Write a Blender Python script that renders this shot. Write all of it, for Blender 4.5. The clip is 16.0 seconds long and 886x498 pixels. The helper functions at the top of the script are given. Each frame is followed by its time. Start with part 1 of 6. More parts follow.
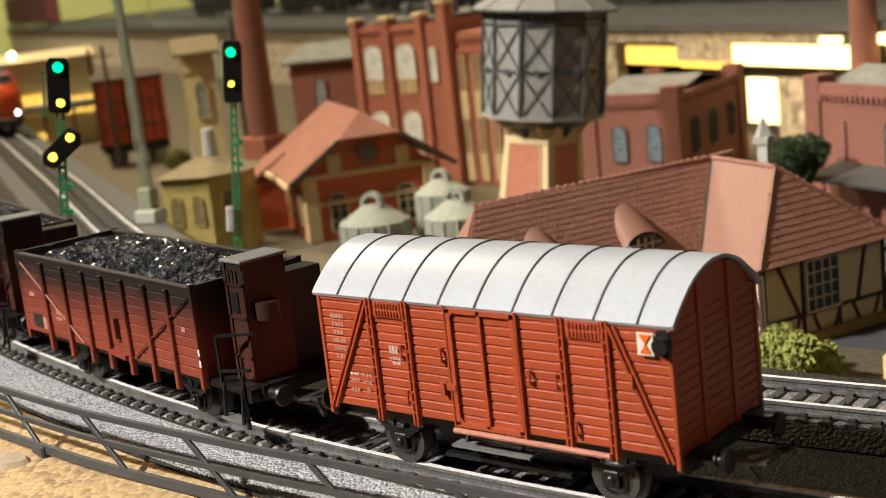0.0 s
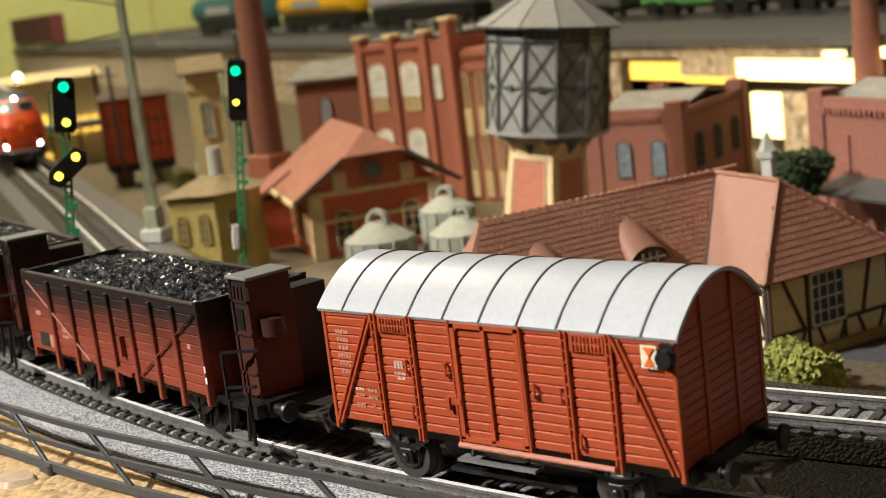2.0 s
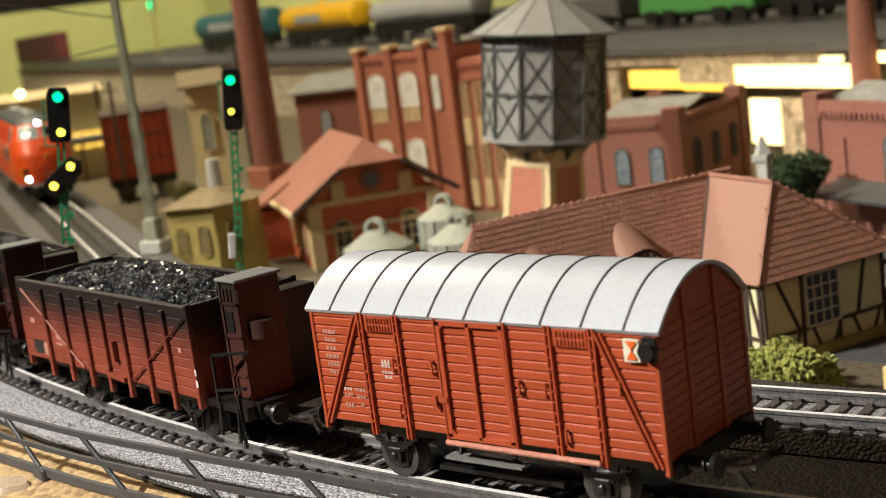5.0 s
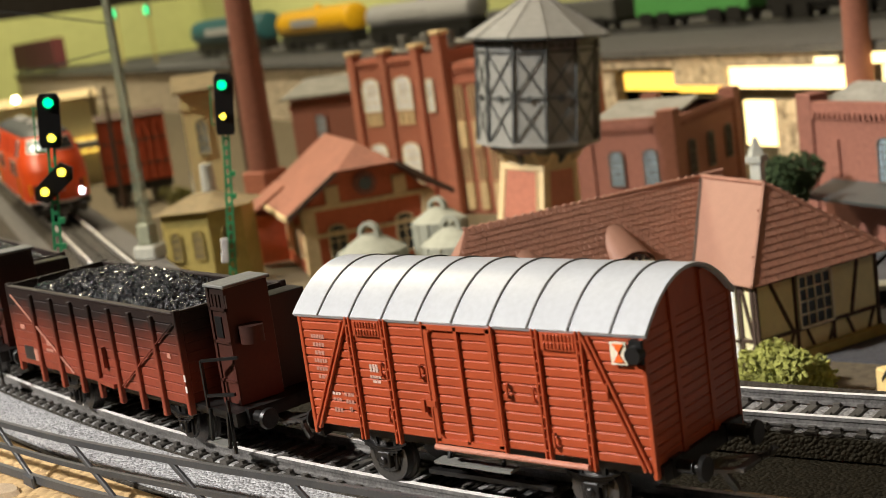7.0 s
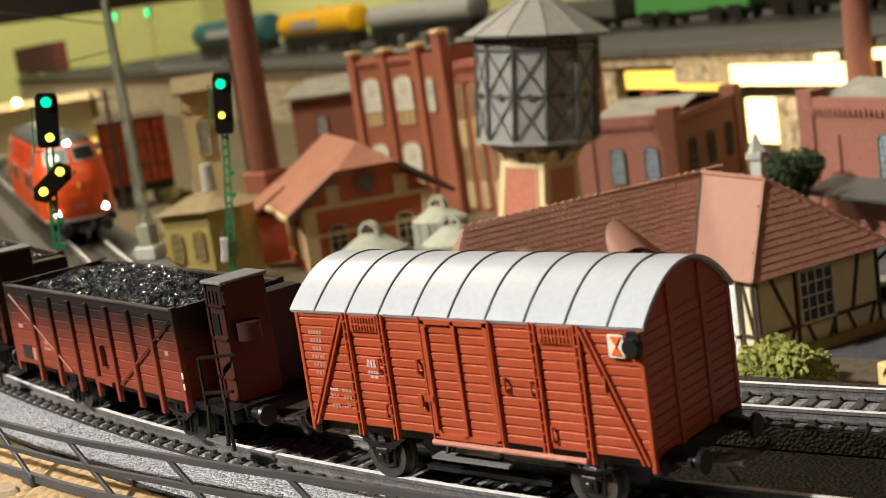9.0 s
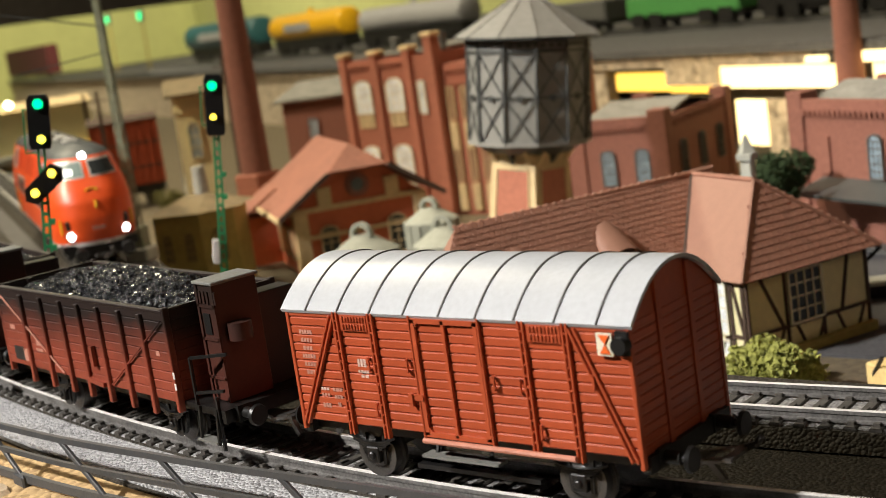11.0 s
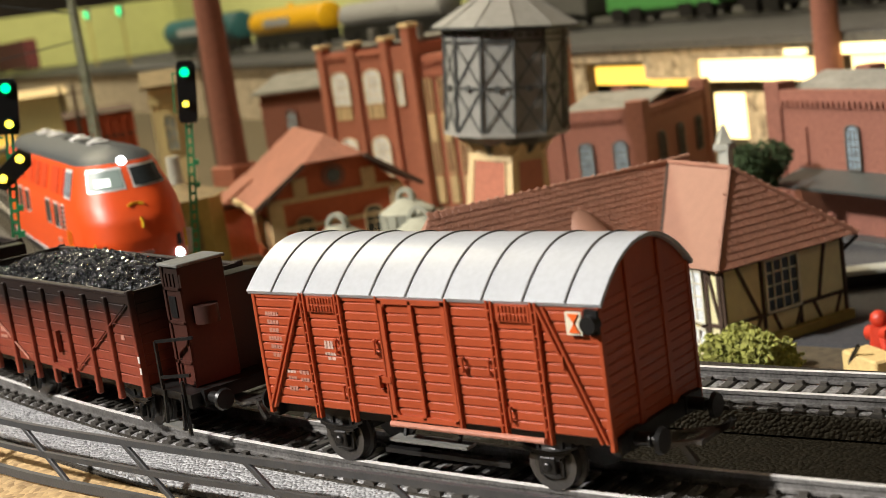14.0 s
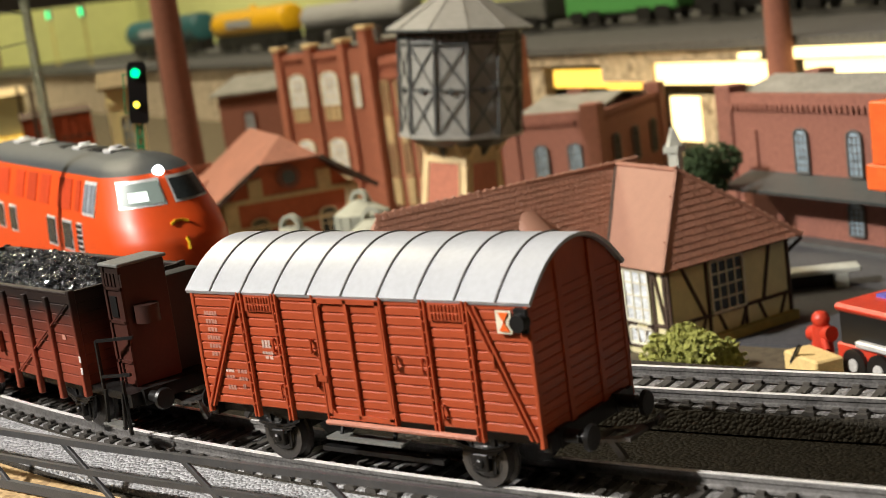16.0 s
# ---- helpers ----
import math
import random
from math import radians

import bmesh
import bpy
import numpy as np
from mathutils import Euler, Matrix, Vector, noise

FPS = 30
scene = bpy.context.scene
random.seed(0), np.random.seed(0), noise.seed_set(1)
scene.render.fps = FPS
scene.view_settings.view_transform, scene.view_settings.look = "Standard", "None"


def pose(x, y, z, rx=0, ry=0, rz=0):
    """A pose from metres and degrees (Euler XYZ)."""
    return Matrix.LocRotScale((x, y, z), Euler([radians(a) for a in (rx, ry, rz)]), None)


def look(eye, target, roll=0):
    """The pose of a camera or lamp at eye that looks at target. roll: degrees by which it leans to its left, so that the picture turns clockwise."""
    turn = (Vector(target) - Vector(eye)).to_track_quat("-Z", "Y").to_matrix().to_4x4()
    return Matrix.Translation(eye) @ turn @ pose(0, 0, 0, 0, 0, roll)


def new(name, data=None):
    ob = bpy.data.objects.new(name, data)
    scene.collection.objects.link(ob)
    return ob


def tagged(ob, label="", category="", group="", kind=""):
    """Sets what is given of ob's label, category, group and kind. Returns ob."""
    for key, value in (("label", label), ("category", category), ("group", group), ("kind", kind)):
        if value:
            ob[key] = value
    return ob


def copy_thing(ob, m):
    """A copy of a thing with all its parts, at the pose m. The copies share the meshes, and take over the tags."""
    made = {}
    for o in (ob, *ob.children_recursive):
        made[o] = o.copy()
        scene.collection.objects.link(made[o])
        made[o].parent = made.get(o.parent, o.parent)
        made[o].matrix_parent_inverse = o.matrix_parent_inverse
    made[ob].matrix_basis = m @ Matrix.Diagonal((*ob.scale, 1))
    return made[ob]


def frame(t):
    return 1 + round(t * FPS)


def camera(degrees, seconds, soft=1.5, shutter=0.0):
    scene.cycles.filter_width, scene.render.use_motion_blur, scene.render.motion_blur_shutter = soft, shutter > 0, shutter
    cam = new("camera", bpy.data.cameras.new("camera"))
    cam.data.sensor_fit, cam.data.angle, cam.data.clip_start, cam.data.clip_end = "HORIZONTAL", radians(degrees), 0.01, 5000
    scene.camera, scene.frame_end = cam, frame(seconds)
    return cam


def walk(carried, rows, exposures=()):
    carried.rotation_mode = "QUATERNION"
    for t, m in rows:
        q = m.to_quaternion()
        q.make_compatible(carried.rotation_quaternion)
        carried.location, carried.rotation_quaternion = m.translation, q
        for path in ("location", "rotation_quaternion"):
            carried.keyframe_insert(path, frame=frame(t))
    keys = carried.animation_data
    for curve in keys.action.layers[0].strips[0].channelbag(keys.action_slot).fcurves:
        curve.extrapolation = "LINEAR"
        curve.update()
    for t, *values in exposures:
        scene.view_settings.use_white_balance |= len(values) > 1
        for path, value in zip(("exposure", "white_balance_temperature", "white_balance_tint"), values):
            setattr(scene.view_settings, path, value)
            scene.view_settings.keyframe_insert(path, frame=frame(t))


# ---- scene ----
cam = camera(35.92, 16.0, soft=0.8)
cam.data.dof.use_dof = True
cam.data.dof.focus_distance = 0.315
cam.data.dof.aperture_fstop = 28.0
PATH = [
    (0, (0.16470, -0.21656, 0.11156), (-0.02598, 0.00654, 0.04939), -6.38),
    (0.5, (0.16445, -0.21710, 0.11175), (-0.02707, 0.00559, 0.05067), -6.53),
    (1, (0.16580, -0.21759, 0.11144), (-0.02581, 0.00527, 0.05127), -6.62),
    (1.5, (0.16556, -0.21742, 0.11142), (-0.02639, 0.00539, 0.05216), -6.72),
    (2, (0.16586, -0.21722, 0.11129), (-0.02606, 0.00586, 0.05298), -6.84),
    (2.5, (0.16496, -0.21759, 0.11172), (-0.02700, 0.00570, 0.05434), -6.93),
    (3, (0.16709, -0.21800, 0.11062), (-0.02525, 0.00511, 0.05380), -7.06),
    (3.5, (0.16854, -0.21925, 0.11071), (-0.02394, 0.00390, 0.05455), -7.15),
    (4, (0.17023, -0.21733, 0.10944), (-0.02263, 0.00562, 0.05381), -7.31),
    (6.5, (0.16992, -0.21522, 0.10728), (-0.02305, 0.00794, 0.05286), -7.76),
    (7, (0.17138, -0.21395, 0.10736), (-0.02164, 0.00919, 0.05305), -7.89),
    (7.5, (0.17006, -0.21195, 0.10571), (-0.02324, 0.01097, 0.05148), -7.98),
    (8, (0.16947, -0.21137, 0.10585), (-0.02389, 0.01149, 0.05155), -8.06),
    (8.5, (0.17083, -0.21176, 0.10479), (-0.02284, 0.01089, 0.05075), -8.21),
    (9, (0.17164, -0.21265, 0.10551), (-0.02193, 0.01014, 0.05167), -8.24),
    (11.5, (0.17415, -0.21356, 0.10467), (-0.01782, 0.01073, 0.05134), -8.23),
    (12, (0.17640, -0.21189, 0.10329), (-0.01522, 0.01275, 0.05018), -8.20),
    (12.5, (0.17529, -0.20942, 0.10239), (-0.01582, 0.01564, 0.04924), -8.17),
    (13, (0.17427, -0.20802, 0.10053), (-0.01655, 0.01719, 0.04699), -8.10),
    (13.5, (0.17316, -0.20944, 0.10188), (-0.01686, 0.01637, 0.04798), -8.08),
    (14, (0.17199, -0.20910, 0.10017), (-0.01723, 0.01726, 0.04582), -8.01),
    (14.5, (0.17628, -0.20765, 0.10072), (-0.01157, 0.01985, 0.04636), -7.97),
    (15, (0.17621, -0.20802, 0.09962), (-0.01079, 0.02017, 0.04521), -7.90),
    (15.5, (0.17747, -0.20704, 0.09940), (-0.00812, 0.02229, 0.04493), -7.82),
    (16, (0.17849, -0.20771, 0.09935), (-0.00488, 0.02331, 0.04454), -7.68),
]
walk(cam, [(t, look(eye, target, roll)) for t, eye, target, roll in PATH])

# ---- light ----
world = bpy.data.worlds.new("world")
scene.world = world
world.use_nodes = True
world.node_tree.nodes["Background"].inputs[0].default_value = (1.0, 0.80, 0.55, 1)
world.node_tree.nodes["Background"].inputs[1].default_value = 0.002
scene.view_settings.exposure = 0.0


def lamp(name, kind, eye, target, power, size, colour=(1, 0.86, 0.66), spot=60):
    data = bpy.data.lights.new(name, kind)
    data.energy, data.color = power, colour
    if kind == "AREA":
        data.shape, data.size = "DISK", size
    else:
        data.shadow_soft_size = size
    if kind == "SPOT":
        data.spot_size, data.spot_blend = radians(spot), 0.9
    ob = new(name, data)
    ob.matrix_world = look(eye, target)
    return ob


# the hall's spotlights, above and beside the camera, and unseen fill lights added to brighten
lamp("hall_spotlight", "SPOT", (-0.90, -1.25, 1.28), (-0.07, 0.0, 0.0), 275, 0.06, (1, 0.955, 0.905), 32)
lamp("town_spotlight", "SPOT", (-1.05, -0.72, 1.20), (-0.46, 0.50, 0), 108, 0.05, (1, 0.84, 0.60), 32)
# overhead fill, added to brighten the town; no such lamp is known
lamp("town_fill_light", "SPOT", (-0.24, 0.40, 1.25), (-0.27, 0.44, 0), 30, 0.12, (1, 0.82, 0.57), 36)
niche = lamp("niche_light", "AREA", (-0.262, 0.607, 0.004), (-0.250, 0.632, 0.008), 0.035, 0.3, (1, 0.76, 0.36))
niche.data.shape, niche.data.size, niche.data.size_y = "RECTANGLE", 0.26, 0.02
# added fills for the yard, the backdrop and the east-facing sides, without known lamps
lamp("yard_fill_light", "AREA", (-1.20, 0.46, 1.05), (-1.22, 0.95, 0.0), 22, 0.5, (1, 0.88, 0.62))

lamp("backdrop_fill_light", "AREA", (-2.5, 1.35, 1.0), (-2.9, 2.3, 0.1), 24, 0.5, (1, 0.90, 0.62))
lamp("east_fill_light", "AREA", (1.5, -0.5, 1.6), (0.0, 0.12, 0.0), 2.4, 0.6, (1, 0.80, 0.52))

# ---- materials ----


def mat(name, colour, rough=0.5, metal=0.0, var=0.12, scale=250.0, bump=0.15, coat=0.0):
    m = bpy.data.materials.new(name)
    m.use_nodes = True
    nt = m.node_tree
    b = nt.nodes["Principled BSDF"]
    b.inputs["Roughness"].default_value, b.inputs["Metallic"].default_value = rough, metal
    b.inputs["Coat Weight"].default_value = coat
    tc = nt.nodes.new("ShaderNodeTexCoord")
    n1, n2 = nt.nodes.new("ShaderNodeTexNoise"), nt.nodes.new("ShaderNodeTexNoise")
    n1.inputs["Scale"].default_value, n2.inputs["Scale"].default_value = scale, scale * 7
    n1.inputs["Detail"].default_value, n2.inputs["Detail"].default_value = 3, 2
    add = nt.nodes.new("ShaderNodeMath")
    add.operation = "ADD"
    info = nt.nodes.new("ShaderNodeObjectInfo")
    ad2 = nt.nodes.new("ShaderNodeMath")
    ad2.operation = "MULTIPLY_ADD"
    ad2.inputs[1].default_value, ad2.inputs[2].default_value = 0.35, -0.175
    ad3 = nt.nodes.new("ShaderNodeMath")
    ad3.operation = "ADD"
    ramp = nt.nodes.new("ShaderNodeMapRange")
    ramp.inputs["From Min"].default_value, ramp.inputs["From Max"].default_value = 0.55, 1.45
    ramp.inputs["To Min"].default_value, ramp.inputs["To Max"].default_value = 1 - 2 * var, 1 + 2 * var
    mul = nt.nodes.new("ShaderNodeVectorMath")
    mul.operation = "SCALE"
    mul.inputs[0].default_value = colour
    bp = nt.nodes.new("ShaderNodeBump")
    bp.inputs["Strength"].default_value, bp.inputs["Distance"].default_value = bump, 0.0004
    L = nt.links.new
    L(tc.outputs["Object"], n1.inputs["Vector"]), L(tc.outputs["Object"], n2.inputs["Vector"])
    L(n1.outputs["Fac"], add.inputs[0]), L(n2.outputs["Fac"], add.inputs[1])
    L(info.outputs["Random"], ad2.inputs[0]), L(add.outputs[0], ad3.inputs[0]), L(ad2.outputs[0], ad3.inputs[1])
    L(ad3.outputs[0], ramp.inputs["Value"]), L(ramp.outputs[0], mul.inputs["Scale"])
    L(mul.outputs[0], b.inputs["Base Color"])
    L(n2.outputs["Fac"], bp.inputs["Height"]), L(bp.outputs[0], b.inputs["Normal"])
    return m


def glow(name, colour, strength):
    m = mat(name, colour, 0.4, var=0.03)
    b = m.node_tree.nodes["Principled BSDF"]
    b.inputs["Emission Color"].default_value = (*colour, 1)
    b.inputs["Emission Strength"].default_value = strength
    return m


def grains(name, colours, scale, rough=0.8, bump=0.8, dist=0.0006):
    """Granular ground: cells of several tones with relief."""
    m = bpy.data.materials.new(name)
    m.use_nodes = True
    nt = m.node_tree
    b = nt.nodes["Principled BSDF"]
    b.inputs["Roughness"].default_value = rough
    tc, v, n = nt.nodes.new("ShaderNodeTexCoord"), nt.nodes.new("ShaderNodeTexVoronoi"), nt.nodes.new("ShaderNodeTexNoise")
    v.inputs["Scale"].default_value, n.inputs["Scale"].default_value = scale, scale / 12
    r = nt.nodes.new("ShaderNodeValToRGB")
    for k, c in enumerate(colours):
        e = r.color_ramp.elements[k] if k < 2 else r.color_ramp.elements.new(0.5)
        e.position, e.color = k / (len(colours) - 1), (*c, 1)
    mix = nt.nodes.new("ShaderNodeMath")
    mix.operation = "MULTIPLY_ADD"
    mix.inputs[1].default_value = 0.55
    sep = nt.nodes.new("ShaderNodeSeparateColor")
    nm = nt.nodes.new("ShaderNodeMath")
    nm.operation = "MULTIPLY"
    nm.inputs[1].default_value = 0.45
    bp = nt.nodes.new("ShaderNodeBump")
    bp.inputs["Strength"].default_value, bp.inputs["Distance"].default_value = bump, dist
    bp.invert = True
    L = nt.links.new
    L(tc.outputs["Object"], v.inputs["Vector"]), L(tc.outputs["Object"], n.inputs["Vector"])
    L(v.outputs["Color"], sep.inputs[0]), L(sep.outputs[0], mix.inputs[0]), L(n.outputs["Fac"], nm.inputs[0]), L(nm.outputs[0], mix.inputs[2])
    L(mix.outputs[0], r.inputs["Fac"]), L(r.outputs["Color"], b.inputs["Base Color"])
    L(v.outputs["Distance"], bp.inputs["Height"]), L(bp.outputs[0], b.inputs["Normal"])
    return m


RED_BROWN = mat("red_brown_plastic", (0.42, 0.078, 0.029), 0.36, var=0.07, scale=60, bump=0.05)
RED_LIGHT = mat("worn_red_rail", (0.50, 0.20, 0.13), 0.45)
WHEEL = mat("dark_steel_wheel", (0.10, 0.095, 0.09), 0.32, 0.6)
ROOF_WHITE = mat("light_grey_roof", (0.47, 0.485, 0.505), 0.34, var=0.05, scale=120, bump=0.05)
SEAM = mat("roof_seam_grey", (0.09, 0.085, 0.08), 0.6)
BLACK = mat("black_plastic", (0.011, 0.0105, 0.010), 0.40)
STEEL = mat("worn_steel", (0.22, 0.22, 0.22), 0.3, 0.9)
RAIL_WEB = mat("dull_rail_side", (0.20, 0.193, 0.184), 0.40, 0.35, var=0.3, scale=180)
# near-white, barely metallic: the rails' bright reflections are put into the colour
RAIL = mat("pale_rail_glint", (0.92, 0.90, 0.86), 0.30, 0.15, var=0.15, scale=400)
SLEEPER = mat("dusty_brown_sleeper", (0.062, 0.056, 0.048), 0.6, var=0.25)
WHITE = mat("white_print", (0.75, 0.72, 0.68), 0.6)
PRINT = mat("worn_pale_print", (0.66, 0.46, 0.38), 0.6, var=0.25, scale=900)
FADED = mat("faded_print", (0.48, 0.22, 0.16), 0.6)
ORANGE = mat("orange_print", (0.85, 0.14, 0.02), 0.5)
COAL = mat("glossy_coal", (0.020, 0.020, 0.022), 0.27, var=0.3, scale=900, bump=0.45, coat=0.6)
PLANK_GREY = mat("grey_step_plank", (0.16, 0.16, 0.145), 0.6)
BALLAST = grains("dark_ballast", [(0.016, 0.016, 0.016), (0.34, 0.33, 0.32), (0.085, 0.082, 0.078)], 1100, 0.38)
TRACK_BED = grains("dim_grey_track_bed", [(0.012, 0.012, 0.012), (0.11, 0.105, 0.10), (0.04, 0.038, 0.036)], 800, 0.6)
BLACK_BED = grains("black_ballast", [(0.002, 0.002, 0.0018), (0.07, 0.062, 0.05), (0.009, 0.008, 0.0068)], 1000, 0.6)
BLACK_BED.node_tree.nodes["Principled BSDF"].inputs["Specular IOR Level"].default_value = 0.12
STREET = grains("grey_granular_road", [(0.060, 0.061, 0.063), (0.58, 0.58, 0.585), (0.23, 0.232, 0.235)], 1200, 0.22, 1.0)
CORK = grains("cork_board", [(0.15, 0.078, 0.03), (0.62, 0.43, 0.21), (0.46, 0.30, 0.135)], 560, 0.9, 0.8)
# the cork again in darker tones, for the strip beside the track
CORK_DULL = grains("darker_cork", [(0.06, 0.035, 0.018), (0.26, 0.17, 0.09), (0.16, 0.10, 0.05)], 560, 0.9, 0.6)
TOWN = grains("sandy_ground", [(0.045, 0.037, 0.025), (0.14, 0.11, 0.065), (0.075, 0.06, 0.038)], 500, 0.95, 0.4)
ROCK = grains("stone_masonry", [(0.10, 0.072, 0.045), (0.60, 0.50, 0.37), (0.28, 0.21, 0.14)], 170, 0.9, 0.9, 0.0015)
FENCE = mat("dark_grey_fence", (0.055, 0.058, 0.062), 0.45)
BRICK = mat("red_brick", (0.40, 0.145, 0.09), 0.75, scale=500, var=0.15)
BRICK_DULL = mat("dull_red_brick", (0.25, 0.10, 0.07), 0.8, scale=500, var=0.15)
CREAM = mat("cream_sandstone", (0.62, 0.48, 0.27), 0.8)
TILE = mat("terracotta_roof_tile", (0.37, 0.17, 0.108), 0.62, scale=150, var=0.10)
BRICK_SHED = mat("orange_red_brick", (0.50, 0.125, 0.055), 0.75, scale=400, var=0.12)
SHED_ROOF = mat("dull_terracotta", (0.25, 0.095, 0.058), 0.7, var=0.12, scale=60)
TILE_FLAT = mat("plain_terracotta", (0.335, 0.167, 0.11), 0.6, var=0.05, bump=0.05)
SLATE = mat("dark_slate", (0.10, 0.10, 0.095), 0.6)
GREY_ROOF = mat("weathered_grey_roof", (0.19, 0.185, 0.165), 0.8, var=0.25, scale=90)
TANK_GREY = mat("tank_grey", (0.27, 0.27, 0.25), 0.5, var=0.1)
SLATE_PALE = mat("grey_tower_roof", (0.17, 0.17, 0.16), 0.6)
GIRDER = mat("dark_girder", (0.055, 0.06, 0.058), 0.5)
PLASTER = mat("yellow_plaster", (0.78, 0.71, 0.41), 0.85, var=0.06)
PLASTER_W = mat("white_plaster", (0.78, 0.72, 0.58), 0.85, var=0.04)
TIMBER = mat("dark_timber", (0.075, 0.045, 0.03), 0.7)
PANE = mat("window_pane", (0.03, 0.035, 0.035), 0.12, var=0.2)
PANE_PALE = mat("pale_window_pane", (0.84, 0.88, 0.90), 0.30, var=0.25, scale=120)
FRAME_W = mat("pale_window_frame", (0.78, 0.74, 0.58), 0.6)
LEAF = mat("light_green_foam", (0.34, 0.35, 0.085), 0.9, var=0.35, scale=300, bump=0.8)
LEAF_O = mat("olive_green_foliage", (0.13, 0.12, 0.03), 0.9, var=0.35, scale=300, bump=0.8)
LEAF_D = mat("dark_green_foliage", (0.035, 0.065, 0.02), 0.9, var=0.35, scale=300, bump=0.8)
LENS = mat("dark_green_lens", (0.01, 0.09, 0.05), 0.1)
SIG_GREEN = mat("green_signal_mast", (0.05, 0.36, 0.15), 0.4)
MAST_GREY = mat("grey_catenary_mast", (0.27, 0.29, 0.21), 0.5)
G_GREEN = glow("green_signal_light", (0.0, 0.75, 0.25), 2.8)
G_YELLOW = glow("yellow_signal_light", (1.0, 0.72, 0.06), 4.0)
G_WHITE = glow("warm_lamp_glow", (1.0, 0.83, 0.45), 12.0)
G_COOL = glow("headlight_glow", (0.85, 0.92, 1.0), 14.0)
G_CAB = glow("lit_cab_glow", (0.13, 0.16, 0.14), 1.0)
G_LAMP = glow("bright_cab_lamp", (0.80, 0.86, 0.80), 1.3)
PANE_GREY = mat("grey_cab_pane", (0.30, 0.33, 0.36), 0.12, var=0.2)
G_TUBE = glow("warm_light_strip", (1.0, 0.80, 0.38), 2.4)
G_DIM = glow("dim_light_strip", (1.0, 0.62, 0.10), 1.3)
LOCO_RED = mat("orange_red_loco_paint", (0.73, 0.080, 0.010), 0.42, var=0.04, scale=40, bump=0.03, coat=0.1)
LOCO_DARK = mat("dark_red_grille", (0.50, 0.050, 0.012), 0.45)
LOCO_ROOF = mat("dark_grey_loco_roof", (0.045, 0.052, 0.055), 0.5)
YELLOW = mat("yellow_handrail", (0.80, 0.50, 0.02), 0.4)
SILVER = mat("silver_frame", (0.72, 0.72, 0.70), 0.4, 0.3)
CONCRETE = mat("pale_concrete", (0.42, 0.43, 0.38), 0.8)
YARD_GREY = grains("grey_shelf_ballast", [(0.03, 0.03, 0.03), (0.10, 0.10, 0.10), (0.06, 0.06, 0.06)], 500)
WALL_GREEN = mat("pale_green_wall", (0.52, 0.54, 0.22), 0.9, scale=5, var=0.05)
WALL_DARK = mat("dim_hall_wall", (0.10, 0.082, 0.07), 0.9, scale=4)
TEAL = mat("teal_tank_paint", (0.025, 0.10, 0.11), 0.4)
TANK_YELLOW = mat("yellow_tank_paint", (0.80, 0.44, 0.01), 0.4)
TANK_SILVER = mat("silver_tank_paint", (0.36, 0.36, 0.37), 0.35)
TANK_GREEN = mat("green_wagon_paint", (0.07, 0.26, 0.07), 0.4)
RED_TRUCK = mat("fire_red_paint", (0.55, 0.045, 0.02), 0.4)
ORANGE_PAINT = mat("orange_crane_paint", (0.90, 0.15, 0.03), 0.45)
SAND = mat("pale_wood_crate", (0.72, 0.52, 0.22), 0.8)
RUST = mat("faded_red_paint", (0.42, 0.075, 0.025), 0.7, var=0.2)
PANE_BLUE = mat("bluish_window_pane", (0.33, 0.43, 0.50), 0.15, var=0.3, scale=200)
ROOF_TAN = mat("drab_tan_roof", (0.19, 0.145, 0.075), 0.85, var=0.2, scale=120)
OLIVE = mat("olive_cladding", (0.40, 0.32, 0.095), 0.8, var=0.12)
SILO = mat("pale_silo_grey", (0.24, 0.25, 0.205), 0.7, var=0.15)
TAPE = mat("clear_tape", (0.60, 0.47, 0.32), 0.18, var=0.12)


def sooty(name, low, high, z0, z1):
    """Red-brown paint with black airbrushed soot weathering on the upper planks."""
    m = mat(name, low, 0.5, var=0.1, scale=150, bump=0.1)
    nt = m.node_tree
    tc, sep, n = nt.nodes.new("ShaderNodeNewGeometry"), nt.nodes.new("ShaderNodeSeparateXYZ"), nt.nodes.new("ShaderNodeTexNoise")
    n.inputs["Scale"].default_value = 70
    ma = nt.nodes.new("ShaderNodeMath")
    ma.operation = "MULTIPLY_ADD"
    ma.inputs[1].default_value = 0.010
    mr = nt.nodes.new("ShaderNodeMapRange")
    mr.inputs["From Min"].default_value, mr.inputs["From Max"].default_value = z0 + 0.005, z1 + 0.005
    mix = nt.nodes.new("ShaderNodeMix")
    mix.data_type = "RGBA"
    L = nt.links.new
    b = nt.nodes["Principled BSDF"]
    old = b.inputs["Base Color"].links[0].from_socket
    L(tc.outputs["Position"], sep.inputs[0]), L(tc.outputs["Position"], n.inputs["Vector"])
    L(n.outputs["Fac"], ma.inputs[0]), L(sep.outputs["Z"], ma.inputs[2]), L(ma.outputs[0], mr.inputs["Value"])
    L(mr.outputs[0], mix.inputs["Factor"]), L(old, mix.inputs["A"])
    mix.inputs["B"].default_value = (*high, 1)
    L(mix.outputs["Result"], b.inputs["Base Color"])
    return m


# the cab's copy, its brown darkened to hold the end face's shade
SOOT_CAB_SHADED = sooty("sooty_shaded_brown_paint", (0.085, 0.021, 0.013), (0.018, 0.009, 0.006), 0.020, 0.046)
SOOT = sooty("sooty_red_brown_paint", (0.25, 0.050, 0.026), (0.018, 0.010, 0.008), 0.0265, 0.0385)

# ---- mesh helpers ----


